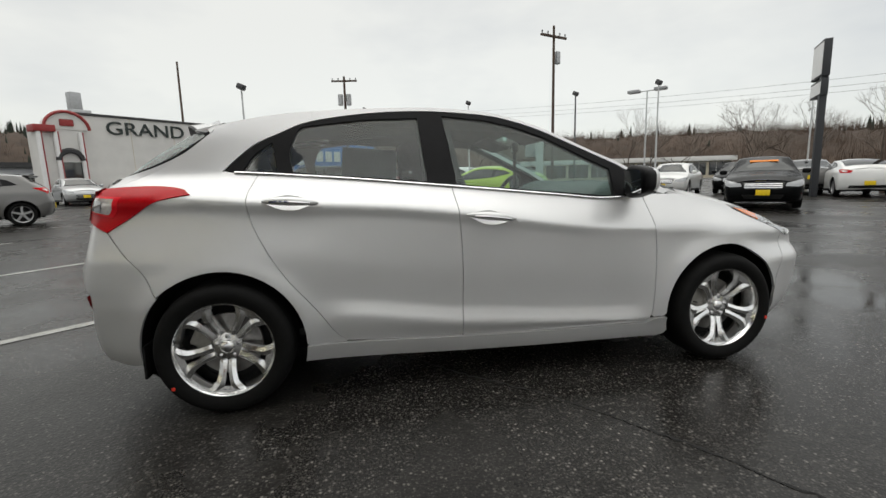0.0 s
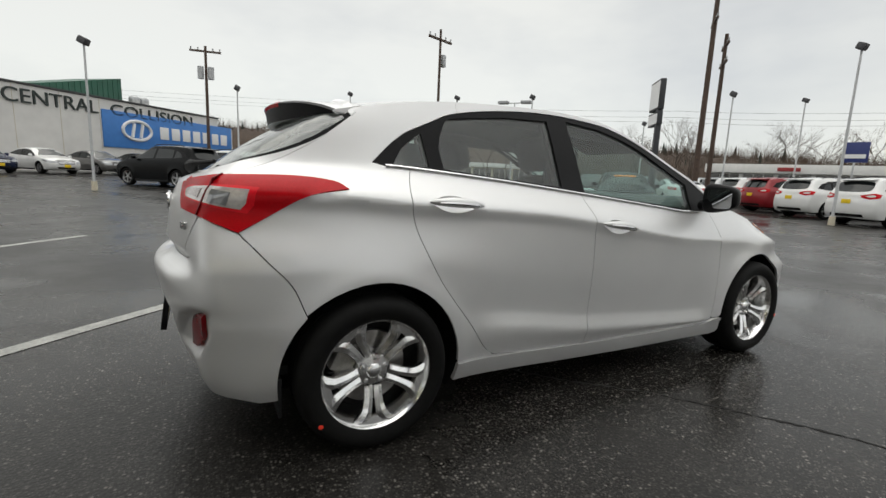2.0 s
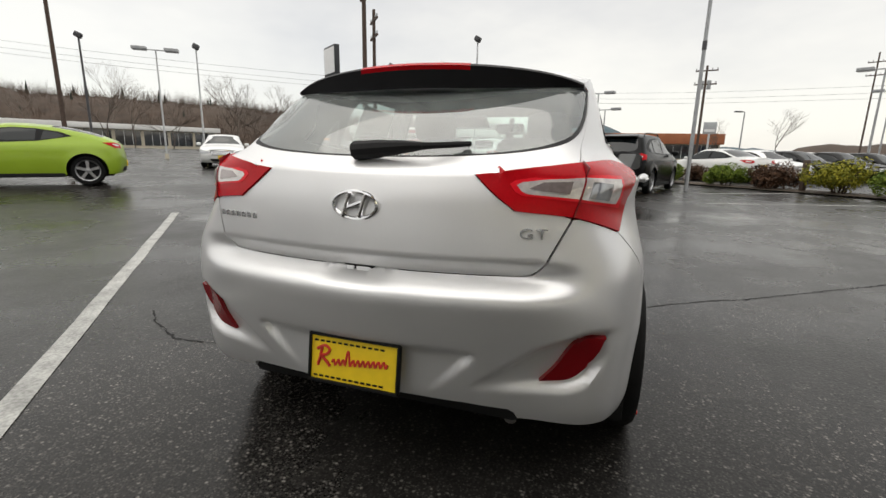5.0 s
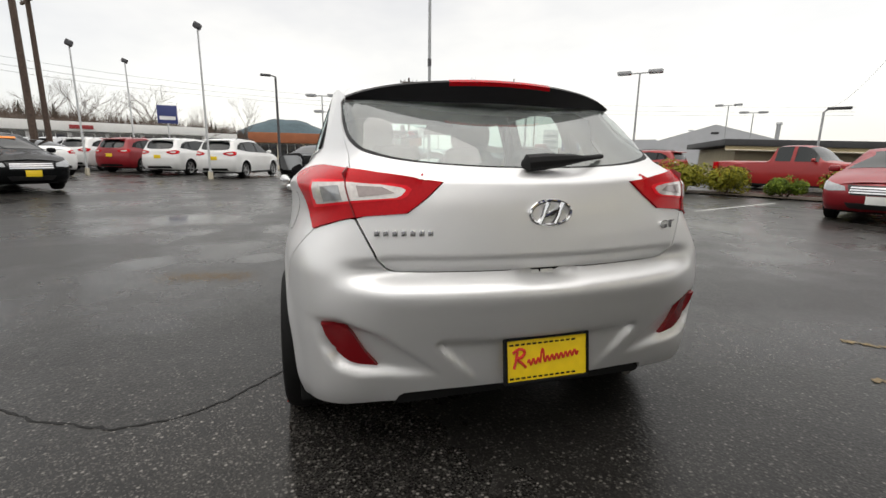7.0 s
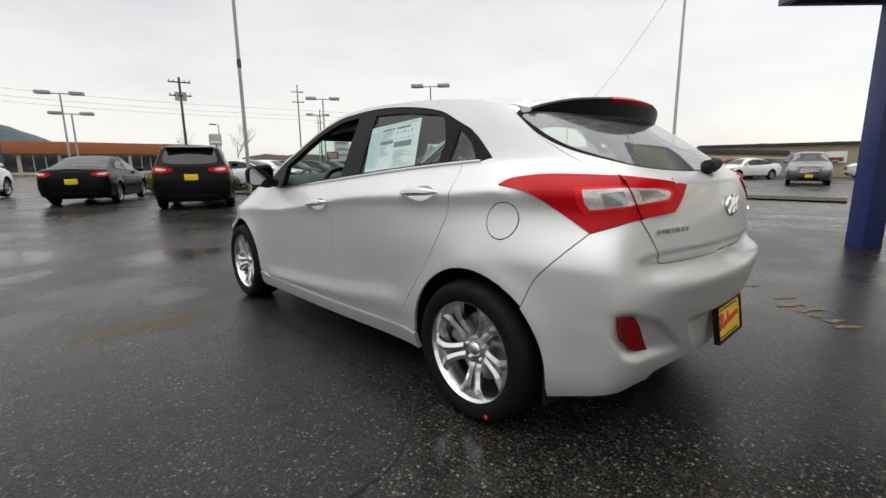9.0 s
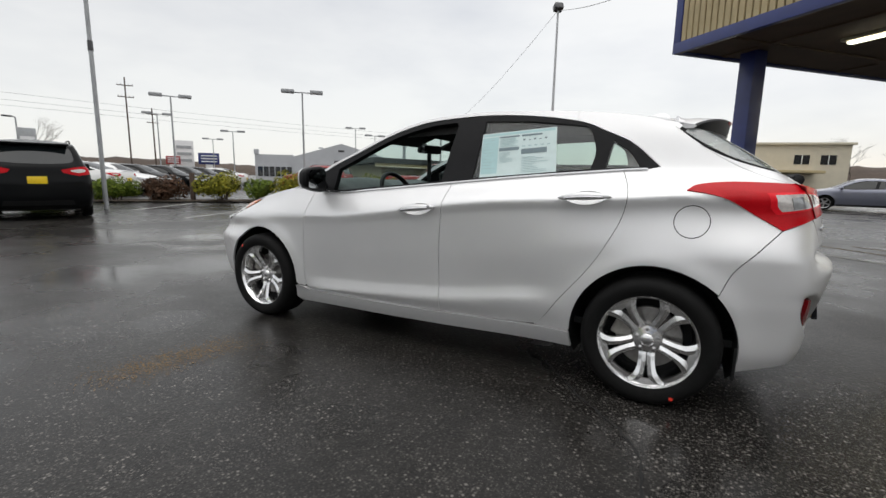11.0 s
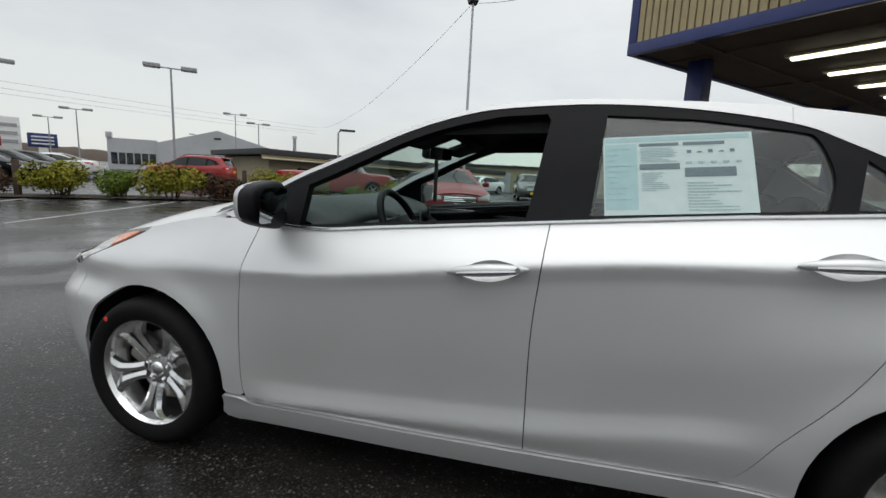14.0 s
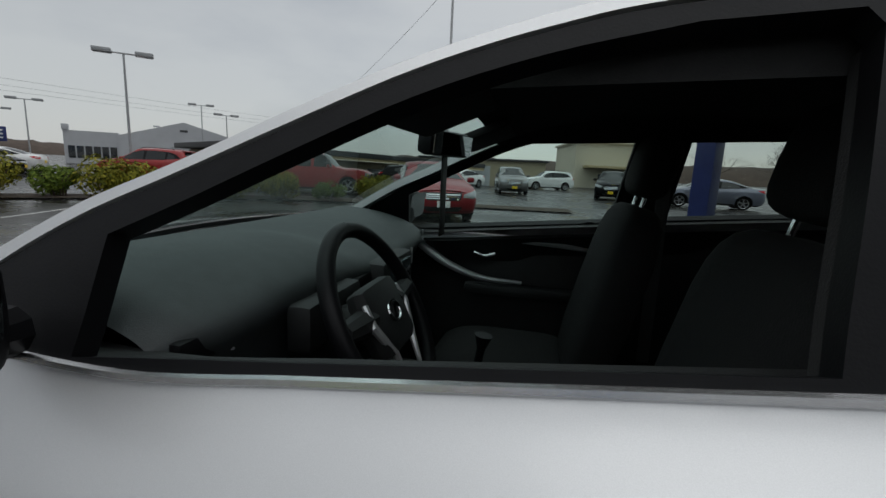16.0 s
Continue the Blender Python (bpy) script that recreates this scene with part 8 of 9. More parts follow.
# tan building with a dark flat roof
tan = thing("tan_building", pose(19.5, -25.0, -0.78, 0, 1.2, 235), "low tan building with a dark overhanging roof", "building")
part("wall", box_bm(0, 0, -0.5, 22, 11, 2.7), M_TANWALL, tan)
part("roof", box_bm(-0.9, -1.1, 2.75, 22.9, 11.9, 3.15, 0.04), M_DARKROOF, tan, "dark flat roof edge")
part("roof_fascia", box_bm(-0.8, -1.0, 2.52, 22.8, -0.9, 2.75), M_TAN, tan)
part("gutter", tube_bm([(-0.8, -1.06, 2.5), (22.8, -1.06, 2.5)], 0.05, 6), M_CREAM, tan)
for k in range(5):
    part("window", box_bm(2 + 4 * k, -0.03, 0.9, 3.6 + 4 * k, 0.02, 2.0), M_WINDOW, tan)
part("flue_pipe", tube_bm([(3.0, 3.0, 3.1), (3.0, 3.0, 4.3)], 0.13, 10), M_GREYSTEEL, tan)
part("flue_cap", tube_bm([(3.0, 3.0, 4.3), (3.0, 3.0, 4.45)], [0.2, 0.16], 10), M_GREYSTEEL, tan)
tan2 = thing("tan_hall", pose(12.0, -43.5, -0.75, 0, 0, 190), "tan hall with a flat roof and a red-white sign", "building")
part("wall", box_bm(0, 0, -0.5, 12.5, 14, 3.05), M_TANWALL, tan2)
part("roof", box_bm(-0.3, -0.3, 3.05, 12.8, 14.3, 3.25, 0.03), M_DARKROOF, tan2)
sg_ = part("wall_sign", box_bm(8.0, -0.12, 1.6, 10.0, -0.02, 2.5, 0.02), M_WHITEVINYL, tan2)
part("sign_stripe", box_bm(8.2, -0.16, 1.75, 9.8, -0.12, 2.05), M_REDPAINT, sg_)
for k in range(2):
    part("shutter_door", box_bm(1 + 3.4 * k, -0.06, 0, 3.6 + 3.4 * k, 0.02, 2.5), M_WAREHOUSE, tan2)

# cream two-storey building
cream = thing("cream_building", pose(-4.0, -59, -0.8, 0, 0.5, 188), "cream two-storey building with small windows", "building")
part("wall", box_bm(0, 0, -0.5, 12, 14, 6.1), M_CREAM, cream)
part("roof_edge", box_bm(-0.3, -0.3, 6.1, 12.3, 14.3, 6.35, 0.04), M_CREAM, cream)
part("canopy_roof", box_bm(1, -3.0, 3.0, 9, 0, 3.3, 0.04), M_TAN, cream)
for x in (7.0, 9.4):
    w_ = part("window", box_bm(x, -0.04, 4.0, x + 1.4, 0.02, 5.0), M_WINDOW, cream)
    part("window_bar", box_bm(x + 0.66, -0.07, 4.0, x + 0.74, -0.04, 5.0), M_WHITE, w_)
for x in (3.0, 6.5):
    part("doorway", box_bm(x, -0.04, 0, x + 1.6, 0.02, 2.3), M_WINDOW, cream)

# ---- the showroom's canopy, close behind the hatchback ----
can = thing("entrance_canopy", pose(-1.01, -5.18, 0, 0, 0, 227), "tan-sided entrance canopy with blue trim and lit soffit", "canopy")
CL, CW = 16.0, 12.0
part("soffit", box_bm(0.06, -CW, 3.07, CL, -0.06, 3.12), M_SOFFIT, can, "brown boarded soffit")
part("roof_deck", box_bm(0.0, -CW, 4.25, CL, 0.0, 4.4), M_DARKROOF, can)
part("fascia_trim", box_bm(-0.03, -CW, 3.03, 0.06, 0.03, 3.19, 0.006), M_BLUE, can, "blue fascia trim")
part("fascia_trim", box_bm(0.06, -0.06, 3.03, CL, 0.03, 3.19, 0.006), M_BLUE, can, "blue fascia trim")
part("corner_trim", box_bm(-0.028, -0.10, 3.19, 0.06, 0.028, 4.3, 0.006), M_BLUE, can, "blue corner trim")
part("fascia_cap", box_bm(-0.06, -CW, 4.22, 0.1, 0.06, 4.36, 0.01), M_BLUE, can)
part("fascia_cap", box_bm(0.1, -0.1, 4.22, CL, 0.06, 4.36, 0.01), M_BLUE, can)
part("fascia_backing", box_bm(0.02, -CW, 3.12, 0.10, -0.10, 4.25), M_TAN, can)
part("fascia_backing", box_bm(0.06, -0.08, 3.12, CL, -0.01, 4.25), M_TAN, can)
slat_me = mesh_of("siding_board", box_bm(-0.018, -0.082, 0, 0.02, 0.0, 1.04, 0.005), M_TAN)
for k in range(110):
    o = new("siding_board", slat_me)
    o.parent = can
    o.matrix_basis = pose(0.0, -0.11 - 0.105 * k, 3.19)
slat2 = mesh_of("siding_board", box_bm(0, -0.02, 0, 0.082, 0.018, 1.04, 0.005), M_TAN)
for k in range(140):
    o = new("siding_board", slat2)
    o.parent = can
    o.matrix_basis = pose(0.08 + 0.105 * k, 0.0, 3.19)
for x in (0.9, 3.6, 6.6, 9.6):
    part("soffit_beam", box_bm(x - 0.05, -CW, 3.045, x + 0.05, -0.1, 3.07), M_SOFFIT, can)
part("soffit_beam", box_bm(0.1, -0.9, 3.04, CL, -0.75, 3.07), M_SOFFIT, can)
for k in range(6):
    for j in range(3):
        x, y0 = 1.65 + 1.33 * k, -1.35 - 3.1 * j
        fx_ = part("light_fitting", box_bm(x - 0.09, y0 - 2.7, 3.025, x + 0.09, y0, 3.068, 0.01), M_CREAM, can)
        part("light_tube", box_bm(x - 0.055, y0 - 2.62, 2.985, x + 0.055, y0 - 0.06, 3.025, 0.02), M_TUBE, fx_, "lit pale yellow tube")
for x, y in ((1.1, -0.45), (6.75, -0.45), (12.6, -0.45), (1.1, -8.0), (6.75, -8.0)):
    part("pillar", box_bm(x - 0.13, y - 0.13, -0.3, x + 0.13, y + 0.13, 3.07, 0.02), M_BLUE, can, "deep blue square pillar")
    part("pillar_face", box_bm(x - 0.09, y + 0.13, -0.3, x + 0.09, y + 0.145, 3.07, 0.004), M_BLUE, can)
bm = bmesh.new()
add_box(bm, -0.16, -6.6, 3.42, -0.03, -1.75, 4.15, 0.06)
sgn = part("canopy_sign", bm, M_BLUE, can, "blue raised sign shapes")
for k in range(6):
    part("sign_shape", box_bm(-0.19, -2.5 - 0.75 * k, 3.55, -0.16, -2.05 - 0.75 * k, 4.0, 0.02), M_WHITEVINYL, sgn)

# ---- signs ----
svc = thing("service_sign", pose(-4.7, -21.5, gz(-4.7, -21.5) - 0.85, 0, 0, 190), "blue service sign with white letters on a post", "sign")
part("sign_post", box_bm(-0.05, 0.02, 0, 0.05, 0.10, 2.0), M_BLUE, svc)
part("sign_board", box_bm(-0.62, -0.03, 1.35, 0.62, 0.03, 2.32, 0.01), M_BLUE, svc)
wall_words("SERVICE", svc, -0.52, 0.52, 1.62, 1.85, M_WHITEVINYL, out=0.04)
part("sign_arrow", box_bm(-0.3, -0.045, 1.45, 0.3, -0.03, 1.52), M_WHITEVINYL, svc)
bm = bmesh.new()
add_tube(bm, [(0.22 * math.cos(a), -0.04, 2.08 + 0.12 * math.sin(a)) for a in np.linspace(0, 2 * math.pi, 21)], 0.022, 5, cap=False)
add_tube(bm, [(-0.06, -0.04, 2.0), (0.06, -0.04, 2.16)], 0.02, 5)
part("sign_emblem", bm, M_WHITEVINYL, svc)

py = thing("pylon_sign", pose(16.4, 11.35, gz(16.4, 11.35), 0, 0, 53), "tall grey pylon sign with a white panel", "sign")
M_PYLON = mat("dark_grey_pylon", (0.03, 0.032, 0.037), rough=0.6, var=0.1, scale=4)
part("pylon_post", box_bm(-0.13, -0.11, -0.2, 0.13, 0.11, 4.4, 0.02), M_PYLON, py)
part("sign_case", box_bm(-0.2, -0.11, 3.72, 1.2, 0.11, 4.3, 0.02), M_PYLON, py)
part("sign_case", box_bm(-0.2, -0.12, 4.4, 1.2, 0.12, 5.7, 0.02), M_PYLON, py)
part("sign_face", box_bm(-0.14, 0.12, 4.48, 1.14, 0.130, 5.62), M_WHITEVINYL, py)
part("sign_face", box_bm(-0.14, 0.11, 3.78, 1.14, 0.120, 4.22), M_WHITEVINYL, py)
part("sign_face", box_bm(-0.14, -0.130, 4.48, 1.14, -0.12, 5.62), M_WHITEVINYL, py)

kia = thing("oval_pylon_sign", pose(13.2, 75, 0.8, 0, 0, -8), "white pylon with a red oval sign", "sign")
part("pylon_post", box_bm(-0.8, -0.3, 0, 0.8, 0.3, 4.6, 0.05), M_WHITE, kia)
bm = bmesh.new()
bmesh.ops.create_cone(bm, segments=32, radius1=1, radius2=1, depth=0.4, cap_ends=True, matrix=Matrix.Translation((0, 0, 6.1)) @ Matrix.Diagonal((1.75, 1, 1.35, 1)) @ pose(0, 0, 0, 90, 0, 0))
part("oval_face", bm, mat("sign_red", (0.55, 0.02, 0.03), rough=0.4, var=0.05, scale=3), kia)
bm = bmesh.new()
add_tube(bm, [(1.45 * math.cos(a), -0.24, 6.1 + 1.05 * math.sin(a)) for a in np.linspace(0, 2 * math.pi, 33)], 0.09, 5, cap=False)
for x in (-0.7, 0.0, 0.6):
    part("oval_stroke", tube_bm([(x - 0.12, -0.24, 5.75), (x + 0.12, -0.24, 6.45)], 0.1, 5), M_WHITEVINYL, kia)
part("oval_rim", bm, M_WHITEVINYL, kia)
for x, y, w_, h_, z, mt, lab in ((57.3, -33.1, 2.2, 3.4, 1.7, M_WHITEVINYL, "white pylon sign board with grey bars"), (55.8, -35.5, 2.5, 1.5, 2.1, M_BLUE, "blue block sign on a white stem"), (56.3, -31.0, 1.6, 1.0, 2.0, M_REDPAINT, "red and white sign board low down")):
    s_ = thing("roadside_sign", pose(x, y, 0, 0, 0, 60), lab, "sign")
    part("sign_post", box_bm(-0.4, -0.3, 0, 0.4, 0.3, z), M_WHITE, s_)
    b_ = part("sign_board", box_bm(-w_ / 2, -0.35, z, w_ / 2, 0.35, z + h_, 0.05), mt, s_)
    for k in range(3):
        part("sign_bar", box_bm(-w_ * 0.38, 0.35, z + h_ * (0.2 + 0.25 * k), w_ * 0.38, 0.40, z + h_ * (0.3 + 0.25 * k)), M_GREYSTEEL if mt is M_WHITEVINYL else M_WHITEVINYL, b_)

# ---- lamp posts, utility poles and cables ----
M_LAMPHEAD = mat("dark_lamp_housing", (0.06, 0.06, 0.065), rough=0.5, var=0.1, scale=6)
M_LAMPLENS = mat("frosted_lamp_glass", (0.55, 0.56, 0.58), rough=0.3, coat=0.5, var=0.1, scale=10)


def lamp_post(x, y, h, kind, turn=0.0, m=M_POLEGREY, r=0.06):
    p = thing("street_lamp", pose(x, y, gz(x, y) - 0.05, 0, 0, turn), {"twin": "grey lamp post with two flat heads", "single": "slim lamp post with one dark floodlight", "arm": "dark lamp post with a short side arm"}[kind], "lamp post", "lamp posts")
    part("pole", tube_bm([(0, 0, 0), (0, 0, h * 0.5), (0, 0, h)], [r * 1.15, r, r * 0.75], 10), m, p)
    part("base", tube_bm([(0, 0, 0), (0, 0, 0.35)], [r * 2.4, r * 2.2], 12), M_CREAM, p)
    if kind == "twin":
        part("cross_arm", tube_bm([(-0.55, 0, h), (0.55, 0, h)], 0.04, 6), m, p)
        for sg in (-1, 1):
            b = bmesh.new()
            add_box(b, sg * 0.85 - 0.38, -0.24, -0.09, sg * 0.85 + 0.38, 0.24, 0.10, 0.03)
            hd = part("lamp_head", b, M_POLEGREY, p, m=pose(0, 0, h + 0.04))
            part("lamp_lens", box_bm(sg * 0.85 - 0.32, -0.20, -0.10, sg * 0.85 + 0.32, 0.20, -0.088), M_LAMPLENS, hd)
    elif kind == "single":
        b = bmesh.new()
        add_box(b, -0.15, -0.13, -0.11, 0.15, 0.13, 0.11, 0.05, pose(0, 0, h + 0.1, 25, 0, 0))
        part("lamp_head", b, M_LAMPHEAD, p)
    else:
        part("side_arm", tube_bm([(0, 0, h), (0.35, 0, h + 0.03)], 0.04, 6), M_LAMPHEAD, p)
        b = bmesh.new()
        add_box(b, 0.3, -0.16, h - 0.03, 0.95, 0.16, h + 0.10, 0.03)
        part("lamp_head", b, M_LAMPHEAD, p)
    return p


lamp_post(20.25, -18.0, 6.15, "twin", 43)
lamp_post(29.5, -15.3, 6.1, "twin", 60)
lamp_post(54, -35, 5.5, "twin", 60)
lamp_post(43.6, -30.3, 5.7, "twin", 50)
lamp_post(44, -22.5, 6.6, "twin", 70)
lamp_post(35.2, -0.3, 5.7, "twin", 75)
lamp_post(37.5, -0.9, 4.7, "twin", 75)
lamp_post(58, -60, 6.0, "twin", 50)
lamp_post(36, -42, 7.0, "twin", 40)
lamp_post(33, -42, 6.0, "twin", 60)
lamp_post(19.2, 9.8, 5.15, "single", 20, M_POLEWHITE, 0.038)
lamp_post(17.1, 4.7, 5.75, "single", 0, M_POLEWHITE, 0.042)
lamp_post(26.9, 10.4, 5.85, "single", 0, M_POLEWHITE, 0.042)
lamp_post(-0.1, 21.7, 4.55, "single", 90, M_POLEWHITE, 0.038)
lamp_post(6.2, 24.5, 5.4, "single", 60, M_POLEWHITE, 0.038)
lamp_post(18.8, 25.3, 6.5, "twin", 130, M_POLEWHITE, 0.05)
lamp_post(13.25, 16.4, 5.1, "single", 40, M_POLEWHITE, 0.038)
lamp_post(22, 16.5, 4.6, "single", 40, M_POLEWHITE, 0.038)
lamp_post(-4.91, 16.27, 4.64, "single", 70, M_POLEWHITE, 0.038)
lamp_post(11.30, 20.72, 5.34, "single", 40, M_LAMPHEAD, 0.05)
lamp_post(30.4, 2.8, 6.2, "arm", 105, M_LAMPHEAD, 0.09)
lamp_post(50, -14, 5.5, "arm", 105, M_POLEGREY, 0.07)
lamp_post(3.1, -13.0, 6.8, "single", 40, M_POLEWHITE, 0.045)
ws_ = thing("white_pylon_sign", pose(20.9, 48.6, 0.3, 0, 0, 150), "slim white pylon sign with a grey panel", "sign")
part("pylon_post", box_bm(-0.45, -0.2, -0.5, 0.45, 0.2, 6.7, 0.05), M_WHITE, ws_)
part("sign_face", box_bm(0.45, -0.15, 3.5, 1.7, 0.15, 6.5, 0.03), M_GREYSTEEL, ws_)
wp = thing("flag_pole", pose(12.9, -3.4, gz(12.9, -3.4)), "tall slim white metal pole beside the hedge", "pole")
part("pole", tube_bm([(0, 0, -0.2), (0, 0, 6), (0, 0, 13)], [0.060, 0.052, 0.035], 10), M_POLEGREY, wp)
part("pole_band", tube_bm([(0, 0, 4.2), (0, 0, 4.45)], 0.066, 10), M_LAMPHEAD, wp)
tl_ = thing("wall_lamp_post", pose(13.1, -22.9, gz(13.1, -22.9), 0, 0, 40), "short grey bracket lamp beside the tan building", "lamp post")
part("bracket", tube_bm([(0, 0, -0.2), (0, 0, 3.5), (-0.15, 0, 3.65)], 0.05, 8), M_POLEGREY, tl_)
part("lamp_head", box_bm(-1.0, -0.15, 3.6, -0.1, 0.15, 3.72, 0.02), M_LAMPHEAD, tl_)
for sx_, sy_, sz_, half, mt, lab in ((33.9, 10.4, 3.78, 0.62, M_BLUE, "square blue and white sign on a post"), (26.4, -6.5, 2.65, 0.33, M_GREYSTEEL, "small square grey sign on a post")):
    bs = thing("square_sign", pose(sx_, sy_, 0, 0, 0, math.degrees(math.atan2(sy_, sx_)) - 90), lab, "sign")
    part("sign_post", tube_bm([(0, 0, -0.1), (0, 0, sz_ - half)], 0.05, 8), M_POLEWHITE, bs)
    part("sign_board", box_bm(-half, -0.05, sz_ - half, half, 0.05, sz_ + half, 0.02), mt, bs)
    part("sign_stripe", box_bm(-half * 0.8, -0.065, sz_ - half * 0.6, half * 0.8, -0.05, sz_ - half * 0.2), M_WHITEVINYL, bs)


def utility_pole(x, y, h, arms, turn, r=0.15, can_=False):
    p = thing("utility_pole", pose(x, y, gz(x, y) - 0.3, 0, 0, turn), "tall brown wooden utility pole with cross-arms", "utility pole", "utility poles")
    part("pole", tube_bm([(0, 0, 0), (0, 0, h)], [r * 0.8, r * 0.55], 10), M_WOODPOLE, p)
    for z in arms:
        part("cross_arm", box_bm(-0.85, -0.05, z - 0.05, 0.85, 0.05, z + 0.05), M_WOODPOLE, p)
        for q in (-0.78, -0.4, 0.4, 0.78):
            part("insulator", tube_bm([(q, 0, z + 0.06), (q, 0, z + 0.2)], [0.03, 0.05], 6), M_GREYSTEEL, p)
    if can_:
        for q in (-0.28, 0.28):
            part("transformer", tube_bm([(q, -0.1, h - 1.9), (q, -0.1, h - 1.2)], 0.17, 12), M_GREYSTEEL, p)
    return p


utility_pole(9.4, 19.4, 8.7, (8.2,), 20, 0.11)
part("pole_box", box_bm(0.12, -0.1, 6.9, 0.38, 0.12, 7.5, 0.02), M_GREYSTEEL, bpy.data.objects["utility_pole"])
utility_pole(-1.2, 29.4, 8.2, (7.9,), -10, 0.13, True)
utility_pole(-16.5, 44.4, 12.4, (), 10, 0.15)
utility_pole(21.4, 12.5, 13.0, (9.6,), 40, 0.19)
utility_pole(22.4, 12.4, 9.2, (8.6, 7.7), 40, 0.16)
utility_pole(42.2, -8.8, 8.9, (8.5, 7.4), 80, 0.16, True)
utility_pole(62, -29, 13.0, (12.0, 10.6), 60, 0.13)
utility_pole(80, -42, 12.0, (11.0, 9.6), 60, 0.17)


def cable(a, b, sag, r=0.010, n=14):
    pts = []
    for k in range(n + 1):
        t = k / n
        p = Vector(a).lerp(Vector(b), t)
        p.z -= sag * 4 * t * (1 - t)
        pts.append(p)
    ob = part("overhead_cable", tube_bm(pts, r, 4, cap=False), M_WIRE)
    tagged(ob, "thin black overhead cable between poles", "cable", "overhead cables")


for dz in (0.0, -0.65, -1.15):
    run = [(-30, 92, 12.6), (22, 63.2, 11.6), (44, 29.2, 9.3), (56, 12.2, 8.8), (55, -14.3, 8.0), (45, -74.8, 8.8)]
    for a, b in zip(run, run[1:]):
        cable((a[0], a[1], a[2] + dz), (b[0], b[1], b[2] + dz), 0.25, 0.014)
cable((3.1, -13.0, 6.7), (-1.0, -5.3, 4.3), 0.15, 0.008)
cable((3.1, -13.0, 6.7), (21.95, -36.2, 5.0), 0.9, 0.006)

# ---- hedge and bollards ----
def leaf_mat(name, c0, c1):
    m = bpy.data.materials.new(name)
    m.use_nodes = True
    nt, b = m.node_tree, m.node_tree.nodes["Principled BSDF"]
    g = nt.nodes.new("ShaderNodeNewGeometry")
    r = nt.nodes.new("ShaderNodeValToRGB")
    r.color_ramp.elements[0].color = (*c0, 1)
    r.color_ramp.elements[1].color = (*c1, 1)
    nt.links.new(g.outputs["Random Per Island"], r.inputs[0])
    nt.links.new(r.outputs[0], b.inputs["Base Color"])
    b.inputs["Roughness"].default_value = 0.7
    b.inputs["Specular IOR Level"].default_value = 0.15
    return m


def bush_mesh(seed, n, sx, sy, sz_, material):
    rg = random.Random(seed)
    v, f = [], []
    lobes = [(rg.uniform(-0.55, 0.55) * sx, rg.uniform(-0.5, 0.5) * sy, rg.uniform(0.35, 0.7) * sz_, rg.uniform(0.35, 0.55)) for _ in range(9)]
    for _ in range(n):
        lx, ly, lz, lr = rg.choice(lobes)
        d = Vector((rg.gauss(0, 1), rg.gauss(0, 1), rg.gauss(0, 1))).normalized()
        q = rg.uniform(0.55, 1.0) ** 0.5 * lr
        p = Vector((lx + d.x * q * sx, ly + d.y * q * sy, max(0.03, lz + d.z * q * sz_ * 0.8)))
        nrm = (d + Vector((rg.uniform(-.7, .7), rg.uniform(-.7, .7), rg.uniform(-.2, .9)))).normalized()
        t = nrm.orthogonal().normalized()
        t = (Matrix.Rotation(rg.uniform(0, 6.3), 3, nrm) @ t)
        s = nrm.cross(t)
        L, Wd = rg.uniform(0.035, 0.065), rg.uniform(0.016, 0.03)
        o = len(v)
        v += [p - t * L, p + s * Wd + nrm * 0.006, p + t * L, p - s * Wd + nrm * 0.006]
        f.append((o, o + 1, o + 2, o + 3))
    me = bpy.data.meshes.new("foliage")
    me.from_pydata([tuple(q) for q in v], [], f)
    me.materials.append(material)
    return me


def stems_bm(seed, sx, sy, h):
    rg = random.Random(seed)
    bm = bmesh.new()
    for _ in range(9):
        a = rg.uniform(0, 6.3)
        add_tube(bm, [(0.1 * math.cos(a), 0.1 * math.sin(a), -0.05), (0.3 * sx * math.cos(a), 0.3 * sy * math.sin(a), h * 0.4), (0.6 * sx * math.cos(a + 0.3), 0.6 * sy * math.sin(a + 0.3), h * 0.8)], [0.018, 0.012, 0.005], 5)
    return bm


M_LEAFG = leaf_mat("green_hedge_leaves", (0.04, 0.075, 0.010), (0.16, 0.21, 0.025))
M_LEAFY = leaf_mat("yellow_green_leaves", (0.07, 0.085, 0.010), (0.30, 0.27, 0.025))
M_LEAFR = leaf_mat("red_brown_leaves", (0.035, 0.022, 0.014), (0.10, 0.05, 0.028))
M_STEM = mat("brown_stems", (0.06, 0.04, 0.028), rough=0.9, var=0.3, scale=20)
bush_me = {"g": [bush_mesh(k, 2600, 0.75, 0.6, 0.8, M_LEAFG) for k in (1, 2)], "y": [bush_mesh(k, 3000, 0.95, 0.75, 0.95, M_LEAFY) for k in (3, 4)], "r": [bush_mesh(k, 2600, 0.8, 0.7, 0.8, M_LEAFR) for k in (5,)]}
stem_me = mesh_of("stems", stems_bm(3, 0.8, 0.6, 0.8), M_STEM)
